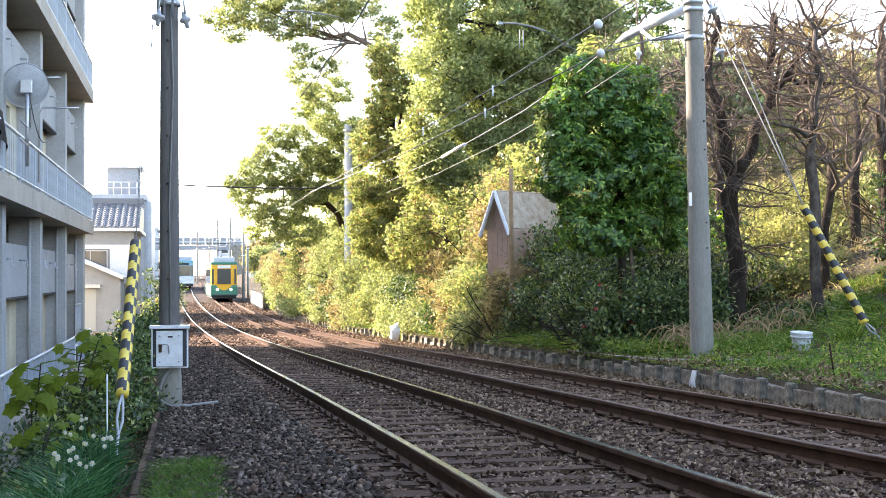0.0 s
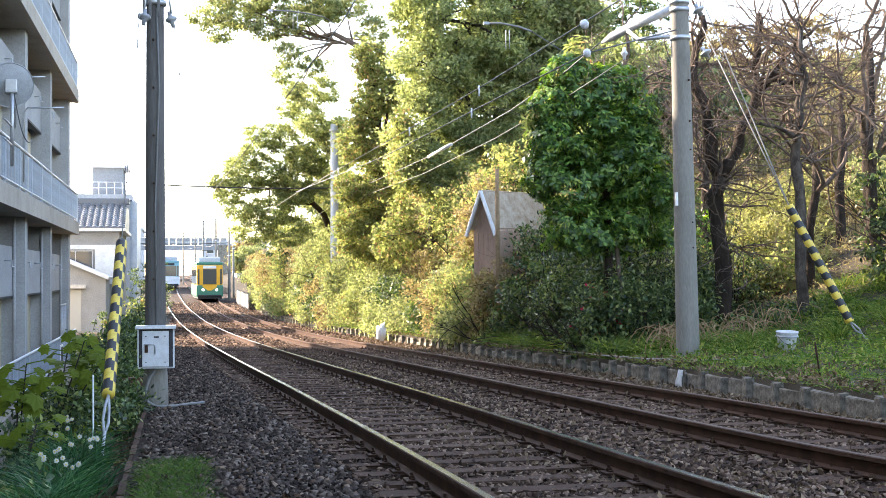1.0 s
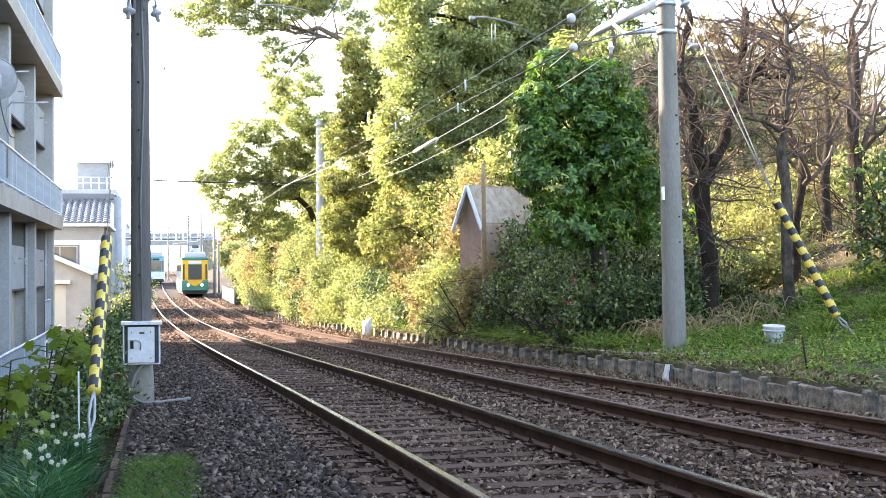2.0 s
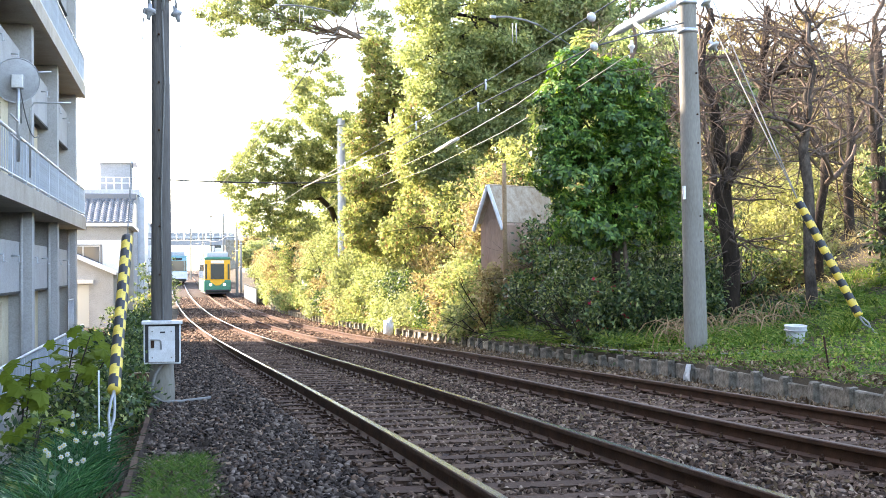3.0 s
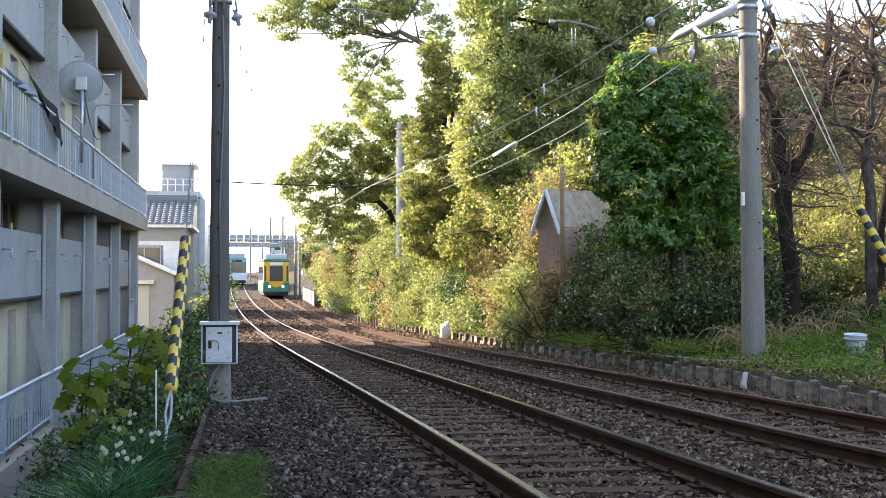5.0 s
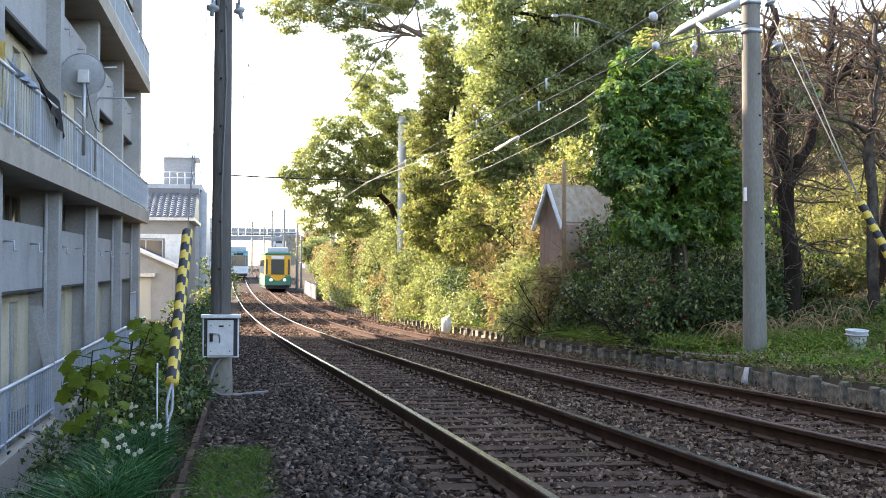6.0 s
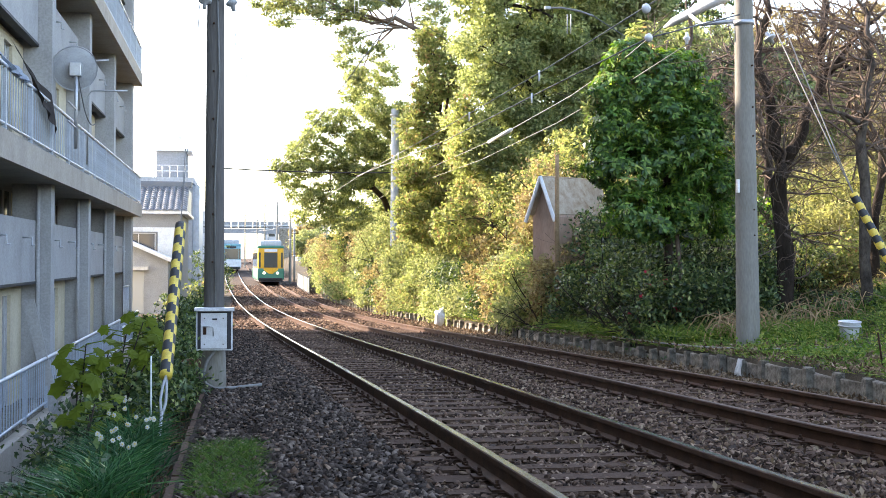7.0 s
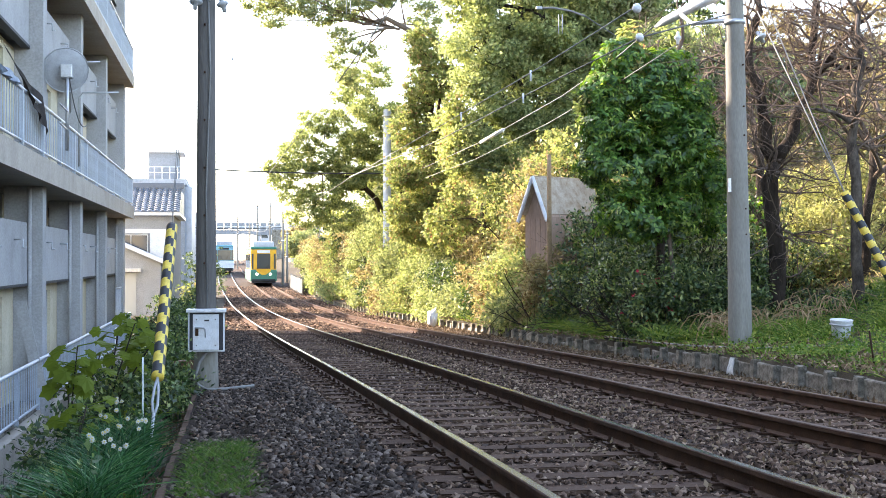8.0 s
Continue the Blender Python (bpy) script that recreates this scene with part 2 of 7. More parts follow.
def lamp_face(name, col, strength):
    def build(n, p):
        p.inputs["Base Color"].default_value = (*col, 1)
        p.inputs["Emission Color"].default_value = (*col, 1)
        p.inputs["Emission Strength"].default_value = strength
    return mat(name, build)


M["headlight"] = lamp_face("headlight", (1.0, 0.93, 0.75), 1.0)


# ---------------------------------------------------------------- mesh helpers
def finish(name, me, material, parent=None, label="", smooth=False):
    if material is not None:
        me.materials.append(material)
    if smooth:
        me.polygons.foreach_set("use_smooth", [True] * len(me.polygons))
    ob = new(name, me)
    if parent is not None:
        ob.parent = parent
    if label:
        ob["label"] = label
    return ob


def part(name, bm, material, parent=None, label="", smooth=False):
    me = bpy.data.meshes.new(name)
    bm.to_mesh(me)
    bm.free()
    return finish(name, me, material, parent, label, smooth)


def raw(name, verts, faces, material, parent=None, label="", smooth=False):
    me = bpy.data.meshes.new(name)
    me.from_pydata([tuple(v) for v in verts], [], [tuple(f) for f in faces])
    me.update()
    return finish(name, me, material, parent, label, smooth)


def quads(name, co, material, parent=None, label=""):
    """co: an array (n, k, 3) of separate faces of k corners each."""
    n, k = co.shape[:2]
    me = bpy.data.meshes.new(name)
    me.vertices.add(n * k)
    me.vertices.foreach_set("co", np.ascontiguousarray(co, dtype=np.float32).ravel())
    me.loops.add(n * k)
    me.loops.foreach_set("vertex_index", np.arange(n * k, dtype=np.int32))
    me.polygons.add(n)
    me.polygons.foreach_set("loop_start", np.arange(0, n * k, k, dtype=np.int32))
    me.update(calc_edges=True)
    return finish(name, me, material, parent, label)


def empty(name, m=None):
    ob = new(name)
    ob.empty_display_size = 0.2
    if m is not None:
        ob.matrix_world = m
    return ob


def box(bm, x0, x1, y0, y1, z0, z1, bevel=0.0):
    made = bmesh.ops.create_cube(bm, size=1.0)["verts"]
    bmesh.ops.scale(bm, vec=(x1 - x0, y1 - y0, z1 - z0), verts=made)
    bmesh.ops.translate(bm, vec=((x0 + x1) / 2, (y0 + y1) / 2, (z0 + z1) / 2), verts=made)
    if bevel:
        edges = list({e for v in made for e in v.link_edges})
        bmesh.ops.bevel(bm, geom=edges, offset=bevel, segments=2, affect="EDGES", profile=0.6)


def block(name, dims, material, parent=None, label="", bevel=0.0):
    bm = bmesh.new()
    box(bm, *dims, bevel)
    return part(name, bm, material, parent, label)


def tube(bm, pts, radii, sides=8, cap=True):
    """A round tube through the points; radii: one number or one for each point."""
    pts = [Vector(p) for p in pts]
    if isinstance(radii, (int, float)):
        radii = [radii] * len(pts)
    rings, up = [], None
    for i, p in enumerate(pts):
        d = (pts[min(i + 1, len(pts) - 1)] - pts[max(i - 1, 0)]).normalized()
        if up is None:
            up = d.orthogonal().normalized()
        up = (up - d * up.dot(d)).normalized()
        side = d.cross(up)
        rings.append([bm.verts.new(p + (up * math.cos(a) + side * math.sin(a)) * radii[i])
                      for a in (2 * math.pi * k / sides for k in range(sides))])
    for r0, r1 in zip(rings, rings[1:]):
        for k in range(sides):
            bm.faces.new((r0[k], r0[(k + 1) % sides], r1[(k + 1) % sides], r1[k]))
    if cap:
        bm.faces.new(rings[0][::-1])
        bm.faces.new(rings[-1])


def rod(name, pts, radii, material, parent=None, label="", sides=8):
    bm = bmesh.new()
    tube(bm, pts, radii, sides)
    return part(name, bm, material, parent, label, True)


def lathe(bm, at, profile, axis=(0, 0, 1), sides=16):
    """A turned body: profile of (radius, height) along axis from at."""
    axis = Vector(axis).normalized()
    u = axis.orthogonal().normalized()
    v = axis.cross(u)
    rings = []
    for r, h in profile:
        c = Vector(at) + axis * h
        rings.append([bm.verts.new(c + (u * math.cos(a) + v * math.sin(a)) * max(r, 0.001))
                      for a in (2 * math.pi * k / sides for k in range(sides))])
    for r0, r1 in zip(rings, rings[1:]):
        for k in range(sides):
            bm.faces.new((r0[k], r0[(k + 1) % sides], r1[(k + 1) % sides], r1[k]))
    bm.faces.new(rings[0][::-1])
    bm.faces.new(rings[-1])


def sag(a, b, drop, n=14):
    a, b = Vector(a), Vector(b)
    return [a.lerp(b, i / n) - Vector((0, 0, drop * 4 * (i / n) * (1 - i / n))) for i in range(n + 1)]


# ---------------------------------------------------------------- the lie of the land
STATION = [-30, 2, 8, 15, 27, 45, 60, 75, 90, 105, 130, 145, 180, 260, 400]
RAIL_Z = [0.62, 0.42, 0.20, 0.04, -0.25, -0.66, -0.90, -1.02, -1.02, -0.90, -0.45, -0.2, 0.3, 1.0, 1.5]
TRACK_A = [1.9, 2.25, 2.35, 2.2, 1.88, 1.46, 1.1, 0.72, 0.38, 0.02, -0.5, -0.68, -1.0, -1.6, -2.5]
TRACK_B = [6.4, 5.85, 5.38, 5.1, 4.8, 4.38, 4.1, 3.8, 3.45, 3.05, 2.5, 2.3, 2.0, 1.4, 0.5]
KERB_Y = [-30, 10, 17, 20, 28, 40, 54, 64, 80, 110, 150, 400]
KERB_X = [7.2, 6.75, 7.0, 7.12, 7.02, 7.1, 6.8, 6.4, 5.9, 5.6, 5.0, 3.5]


def smooth_table(xs, ys):
    xs, ys = np.array(xs, float), np.array(ys, float)
    m = np.gradient(ys, xs)

    def f(q):
        q = np.asarray(q, float)
        i = np.clip(np.searchsorted(xs, q) - 1, 0, len(xs) - 2)
        h = xs[i + 1] - xs[i]
        t = np.clip((q - xs[i]) / h, 0, 1)
        return ((2 * t**3 - 3 * t**2 + 1) * ys[i] + (t**3 - 2 * t**2 + t) * h * m[i]
                + (-2 * t**3 + 3 * t**2) * ys[i + 1] + (t**3 - t**2) * h * m[i + 1])
    return f


rail_z = smooth_table(STATION, RAIL_Z)
track_a = smooth_table(STATION, TRACK_A)
track_b = smooth_table(STATION, TRACK_B)
kerb_x = smooth_table(KERB_Y, KERB_X)


def step(a, b, x):
    t = np.clip((x - a) / (b - a), 0, 1)
    return t * t * (3 - 2 * t)


def land(x, y):
    """Height of the ground."""
    x, y = np.asarray(x, float), np.asarray(y, float)
    z, kx = rail_z(y), kerb_x(y)
    left = np.where(y < 55, -0.42, -0.42 + (track_a(y) - 2.3 + 0.42) * step(55, 75, y))
    bed = z - 0.18 - 0.05 * step(1.3, 2.6, np.abs(x - (track_a(y) + track_b(y)) / 2) - 2.4)
    # bank down to the yard of the apartment house, level ground past it
    drop = 1.75 * step(0.0, 2.6, left - 0.25 - x) * (1 - step(58, 72, y))
    drop = drop + 0.13 * step(-0.80, -0.66, x) * (1 - step(-0.52, -0.44, x)) * (1 - step(17, 20, y))
    low = np.minimum(z - 0.24 - drop, np.where(y < 60, 0.2, 5))
    # shelf behind the kerb, then the wooded bank
    shelf = 2.6 - 1.7 * step(24, 32, y) - 0.5 * step(40, 60, y)
    rise = np.maximum(x - kx - shelf, 0)
    steep = 0.33 + 0.67 * step(29, 36, y) * (1 - step(12, 16, x))
    high = z + 0.10 + 0.10 * np.clip(x - kx, 0, shelf) + np.minimum(rise * steep, 5 + rise * 0.12) * (1 - 0.75 * step(95, 130, y))
    out = np.where(x < left, low, np.where(x > kx + 0.1, high, bed))
    return np.where(y > 420, 1.3, out)


def land_at(x, y):
    return float(land(x, y))


xs = np.concatenate([[-900, -400, -150, -60, -30, -15, -9, -6], np.arange(-4.6, -0.9, 0.2), [-0.84, -0.76, -0.7, -0.64, -0.58, -0.52, -0.47, -0.43, -0.41, -0.2], np.arange(0, 5.4, 0.3),
                     np.arange(5.5, 7.6, 0.1), np.arange(7.8, 14, 0.4), [15, 17, 20, 24, 30, 40, 60, 120, 300, 900]])
ys = np.concatenate([[-60, -30, -12, -4], np.arange(0, 40, 0.5), np.arange(40, 80, 1.0), np.arange(80, 200, 3.0), [210, 240, 280, 340, 419, 421, 600, 1000, 2000, 4000]])
gx, gy = np.meshgrid(xs, ys)
gz = land(gx, gy)
wob = np.array([[noise.noise((a * 0.7, b * 0.7, 0)) for a, b in zip(r, s)] for r, s in zip(gx, gy)])
gz = gz + wob * np.where((gx > -0.5) & (gx < kerb_x(gy) + 0.1), 0.02, 0.08)
nx = len(xs)
idx = np.arange(len(ys) * nx).reshape(len(ys), nx)
ground_faces = np.stack([idx[:-1, :-1], idx[:-1, 1:], idx[1:, 1:], idx[1:, :-1]], -1).reshape(-1, 4)
ground = raw("ground", np.stack([gx, gy, gz], -1).reshape(-1, 3), ground_faces.tolist(), M["ballast"], None, "", True)
ground.data.materials.append(M["earth"])
cx = gx[:-1, :-1].ravel() + 0.05
cy = gy[:-1, :-1].ravel() + 0.2
soil = ((cx < -0.45) | (cx > kerb_x(cy)) | (cy > 410)).astype(np.int32)
ground.data.polygons.foreach_set("material_index", soil)
tagged(ground, "brown ballast bed between overgrown earth banks", "ground", kind="structure")


# ---------------------------------------------------------------- railway
GAUGE = 1.435
RAIL = [(-0.062, 0), (0.062, 0), (0.062, 0.012), (0.012, 0.028), (0.010, 0.098), (0.033, 0.110), (0.033, 0.138), (0.026, 0.145),
        (-0.026, 0.145), (-0.033, 0.138), (-0.033, 0.110), (-0.010, 0.098), (-0.012, 0.028), (-0.062, 0.012)]


def heading(f, y):
    d = float(f(y + 0.5) - f(y - 0.5))
    n = math.hypot(1, d)
    return Vector((d / n, 1 / n, 0)), Vector((1 / n, -d / n, 0))


def sweep_rail(centre, off, parent, head):
    stations = np.concatenate([np.arange(-28, 0, 2.0), np.arange(0.5, 60, 0.8), np.arange(60, 200, 2.5), np.arange(200, 400, 10)])
    verts, faces, k = [], [], len(RAIL)
    for y in stations:
        along, side = heading(centre, y)
        base = Vector((float(centre(y)), y, float(rail_z(y)) - 0.145)) + side * off
        verts += [base + side * a + Vector((0, 0, b)) for a, b in RAIL]
    mats = []
    for i in range(len(stations) - 1):
        for j in range(k):
            faces.append((i * k + j, i * k + (j + 1) % k, (i + 1) * k + (j + 1) % k, (i + 1) * k + j))
            mats.append(1 if j == 7 else 0)
    ob = raw("rail", verts, faces, M["rust"], parent)
    ob.data.materials.append(M[head])
    ob.data.polygons.foreach_set("material_index", mats)
    return ob


def sleeper_mesh(seed):
    rng = random.Random(seed)
    bm = bmesh.new()
    box(bm, -1.12, 1.12, -0.10, 0.10, -0.12, 0.0, 0.012)
    for v in bm.verts:
        v.co += Vector((rng.uniform(-0.02, 0.02), rng.uniform(-0.012, 0.012), rng.uniform(-0.008, 0.004)))
    me = bpy.data.meshes.new("sleeper")
    bm.to_mesh(me)
    bm.free()
    me.materials.append(M["sleeper"])
    return me


def clip_mesh():
    bm = bmesh.new()
    box(bm, -0.05, 0.05, -0.075, 0.075, 0.0, 0.016, 0.004)
    lathe(bm, (0.0, 0.02, 0.016), [(0.02, 0), (0.02, 0.022), (0.011, 0.024), (0.011, 0.045)], sides=6)
    lathe(bm, (0.0, -0.03, 0.016), [(0.014, 0), (0.014, 0.012)], sides=6)
    me = bpy.data.meshes.new("rail_fastening")
    bm.to_mesh(me)
    bm.free()
    me.materials.append(M["iron"])
    return me


SLEEPERS, CLIP = [sleeper_mesh(i) for i in range(5)], clip_mesh()


SLEEPER_AT = {track_a: [], track_b: []}


def railway(centre, label, head):
    top = empty("railway_track", Matrix.Translation((0, 0, 0)))
    tagged(top, label, "railway track", "running tracks", "structure")
    for off in (-GAUGE / 2, GAUGE / 2):
        sweep_rail(centre, off, top, head)
    rng = random.Random(7)
    y, n = -12.2, 0
    while y < 66:
        SLEEPER_AT[centre].append(y)
        along, side = heading(centre, y)
        z = float(rail_z(y)) - 0.148
        turn = math.atan2(-along.x, along.y)
        at = Matrix.Translation((float(centre(y)), y, z)) @ Matrix.Rotation(turn + rng.uniform(-0.02, 0.02), 4, "Z")
        s = new("sleeper", rng.choice(SLEEPERS))
        s.parent, s.matrix_basis = top, at
        if 3.0 < y < 38:
            for off in (-GAUGE / 2, GAUGE / 2):
                for e in (-0.085, 0.085):
                    c = new("rail_fastening", CLIP)
                    c.parent, c.matrix_basis = top, at @ Matrix.Translation((off + e, 0, 0.001))
        y += 0.56 + rng.uniform(-0.03, 0.03)
        n += 1
    return top


railway(track_a, "tram rails with polished heads on weathered wooden sleepers", "bright")
railway(track_b, "rusty tram rails on weathered wooden sleepers beside the bank", "dull_head")


# ---------------------------------------------------------------- apartment house
EDGE, END = -3.25, 45.6          # outer edge of the walkways, far end of the house
YARD = -1.21


bar = bmesh.new()
box(bar, -0.009, 0.009, -0.009, 0.009, 0.0, 0.80)
BALUSTER = bpy.data.meshes.new("baluster")
bar.to_mesh(BALUSTER)
bar.free()
BALUSTER.materials.append(M["blue_metal"])


def railing(parent, x, y0, y1, z0, z1, bay=2.4):
    """A steel balustrade along y."""
    top = empty("railing")
    top.parent = parent
    rod("handrail", [(x, y0, z1), (x, y1, z1)], 0.035, M["blue_metal"], top)
    rod("lower_rail", [(x, y0, z0 + 0.10), (x, y1, z0 + 0.10)], 0.024, M["blue_metal"], top)
    n = max(1, round((y1 - y0) / bay))
    for i in range(n + 1):
        y = y0 + (y1 - y0) * i / n
        block("post", (x - 0.03, x + 0.03, y - 0.03, y + 0.03, z0, z1), M["blue_metal"], top)
    k = int((y1 - y0) / 0.24)
    rest = []
    for i in range(1, k):
        y = y0 + (y1 - y0) * i / k
        if y > 17:
            o = new("baluster", BALUSTER)
            o.parent, o.location = top, (x, y, z0 + 0.1)
        else:
            rest.append(y)
    bm = bmesh.new()
    for y in rest:
        box(bm, x - 0.012, x + 0.012, y - 0.012, y + 0.012, z0 + 0.1, z1)
    tagged(part("baluster_row", bm, M["blue_metal"], top), kind="stuff")
    return top


house = empty("apartment_house", Matrix.Translation((0, 0, 0)))
tagged(house, "grey-white concrete apartment house with fin columns and blue-grey balustrades", "apartment house")
COLUMNS = [END - 0.30 - 6.35 * i for i in range(10)]
FACE = EDGE - 0.27               # outer face of the columns
WALLX = FACE - 0.27              # face of the parapet panels
LEVELS = [(2.85, 3.26), (7.27, 7.67), (11.63, 12.06)]
back = -13.0
# rooms behind, as one body with the balconies' recesses in front of it
block("wall", (back, WALLX - 1.1, -14, END, YARD, 11.64), M["cream"], house)
block("end_wall", (WALLX - 1.1, FACE - 0.02, END - 0.35, END, YARD, 11.64), M["wall"], house)
block("roof", (back - 0.2, EDGE - 0.35, -14, END + 0.3, 12.06, 12.2), M["soffit"], house)
for z0, z1 in LEVELS:
    block("walkway_slab", (WALLX - 1.1, EDGE - 0.004, -14, END + 0.25, z0, z1 - 0.12), M["soffit"], house)
    block("fascia", (EDGE - 0.10, EDGE, -14, END + 0.26, z0 - 0.01, z1), M["fascia"], house)
for z0, z1 in LEVELS[:2]:
    railing(house, EDGE - 0.06, -13.9, END + 0.2, z1, z1 + 0.93)
# mid floors between the walkways: parapet panels between the columns
for base, top in ((YARD, 2.85), (3.26, 7.27), (7.67, 11.63)):
    mid = base + (2.36 if base > 0 else 2.34)
    block("balcony_floor", (WALLX - 1.1, WALLX - 0.12, -14, END - 0.35, mid - 0.02, mid + 0.13), M["soffit"], house)
    for i, y in enumerate(COLUMNS):
        block("column", (WALLX - 0.45, FACE, y - 0.30, y + (0.33 if i == 0 else 0.18), base, top), M["wall"], house, "", 0.015)
        if i == len(COLUMNS) - 1:
            continue
        y0, y1 = COLUMNS[i + 1] + 0.18, y - 0.30
        p = block("parapet_panel", (WALLX - 0.12, WALLX, y0, y1, mid - 0.12, mid + 1.02), M["wall"], house)
        # dark strip along the bottom of the panel
        block("drip_edge", (WALLX - 0.13, WALLX + 0.025, y0, y1, mid - 0.17, mid - 0.12), M["dark_gap"], p)
        for k in (0.28, 0.72):
            yy = y0 + (y1 - y0) * k
            rod("pole_bracket", [(WALLX, yy, mid + 0.68), (WALLX + 0.16, yy, mid + 0.68), (WALLX + 0.16, yy, mid + 0.54), (WALLX + 0.22, yy, mid + 0.54)], 0.018, M["grey_metal"], p, "", 6)
        # lower wall, window and door under the panel
        xw = WALLX - 0.27
        seg = (y1 - y0) / 2
        for s in range(2):
            a, b = y0 + seg * s, y0 + seg * (s + 1)
            wa, wb = a + 0.5, a + 2.0
            sill, head = base + 0.95, mid - 0.35
            if s:
                sill = base + 0.05
                wa, wb = a + 0.9, a + 1.75
            bm = bmesh.new()
            box(bm, xw - 0.15, xw, a, wa, base, mid - 0.17)
            box(bm, xw - 0.15, xw, wb, b, base, mid - 0.17)
            box(bm, xw - 0.15, xw, wa, wb, head, mid - 0.17)
            if sill > base + 0.1:
                box(bm, xw - 0.15, xw, wa, wb, base, sill)
            part("outer_wall", bm, M["cream"], house)
            w = block("window" if not s else "door", (xw - 0.13, xw - 0.10, wa, wb, sill, head), M["glass"] if not s else M["grey_metal"], house)
            for c in (wa, (wa + wb) / 2, wb - 0.05):
                block("window_frame", (xw - 0.105, xw - 0.06, c, c + 0.05, sill, head), M["grey_metal"], w)
            block("window_frame", (xw - 0.105, xw - 0.05, wa, wb, sill - 0.04, sill + 0.02), M["grey_metal"], w)
        # balcony door in the recess above the panel
        for s in (0.2, 0.6):
            a = y0 + (y1 - y0) * s
            w = block("balcony_window", (WALLX - 1.1, WALLX - 1.06, a, a + 1.7, mid + 0.15, mid + 1.75), M["glass"], house)
            for c in (a - 0.03, a + 0.82, a + 1.68):
                block("window_frame", (WALLX - 1.07, WALLX - 1.02, c, c + 0.06, mid + 0.15, mid + 1.75), M["grey_metal"], w)
# base wall and ground-level balustrade
yard_wall = block("yard_wall", (EDGE - 0.22, EDGE - 0.02, -14, END + 0.3, -2.3, YARD - 0.07), M["fascia"], None, "", 0.01)
tagged(yard_wall, "low grey-white concrete wall under the yard balustrade", "wall", kind="structure")
fence = empty("balustrade")
tagged(fence, "blue-grey steel balustrade on the low yard wall", "balustrade")
railing(fence, EDGE - 0.12, -13.9, END + 0.2, YARD, YARD + 0.88)
yard = block("yard_floor", (back, EDGE - 0.22, -14, END + 4, YARD - 0.3, YARD - 0.02), M["old_concrete"])
tagged(yard, "grey concrete yard floor along the apartment house", "floor", kind="structure")


def dish(at, axis, r, parent_label):
    top = empty("satellite_dish", Matrix.Translation(at))
    tagged(top, parent_label, "satellite dish")
    ax = Vector(axis).normalized()
    bm = bmesh.new()
    lathe(bm, (0, 0, 0), [(0.02, 0.0), (r * 0.5, 0.012), (r * 0.8, 0.035), (r * 0.98, 0.06), (r * 1.03, 0.05), (r * 1.04, 0.085), (r * 0.98, 0.08), (r * 0.79, 0.05), (0.02, 0.015)], ax, 28)
    part("reflector", bm, M["dish_grey"], top)
    bm = bmesh.new()
    tube(bm, [-ax * 0.14 + Vector((0, 0, 0.12)), -ax * 0.14 + Vector((0, 0, -1.5))], 0.035, 10)
    part("mast", bm, M["grey_metal"], top, "", True)
    bm = bmesh.new()
    box(bm, -0.11, 0.11, -0.11, 0.11, -0.13, 0.13, 0.02)
    bmesh.ops.translate(bm, vec=-ax * 0.08, verts=bm.verts)
    part("mount", bm, M["grey_metal"], top)
    feed = ax * 0.62 + Vector((0, 0, -0.05))
    rod("feed_arm", [-ax * 0.05 + Vector((0, 0, -r * 0.6)), ax * 0.2 + Vector((0, 0, -r * 0.8)), feed], 0.015, M["grey_metal"], top, "", 6)
    bm = bmesh.new()
    lathe(bm, feed, [(0.03, 0), (0.05, 0.05), (0.05, 0.12), (0.02, 0.13)], -ax, 10)
    part("feed_horn", bm, M["white_metal"], top, "", True)
    rod("cable", sag(-ax * 0.14 + Vector((0.03, 0, -0.05)), -ax * 0.14 + Vector((0.25, 1.1, -0.9)), 0.35), 0.012, M["wire"], top, "", 5)
    for z in (-0.75, -1.1):
        rod("bracket", [-ax * 0.14 + Vector((0, 0, z)), -ax * 0.14 + Vector((0.02, -1.3, z))], 0.018, M["grey_metal"], top, "", 6)
    return top


dish((-3.13, 26.2, 5.08), (-0.25, 0.93, 0.3), 0.42, "grey satellite dish on a mast clamped to the balustrade")

# things hung on and leaned against the apartment house
for y, z, z0, reach in ((29.9, 5.12, 3.5, 0.8), (28.3, 5.55, 4.5, 0.55), (16.5, 5.2, 3.5, 0.7)):
    arm = rod("laundry_bracket", [(EDGE - 0.05, y, z0), (EDGE - 0.05, y, z - 0.12), (EDGE + 0.03, y, z), (EDGE + reach * 0.6, y, z + 0.01), (EDGE + reach, y, z + 0.02)], 0.02, M["grey_metal"], None, "", 8)
    tagged(arm, "bent grey steel laundry bracket standing out from the balustrade", "laundry bracket", "laundry brackets")
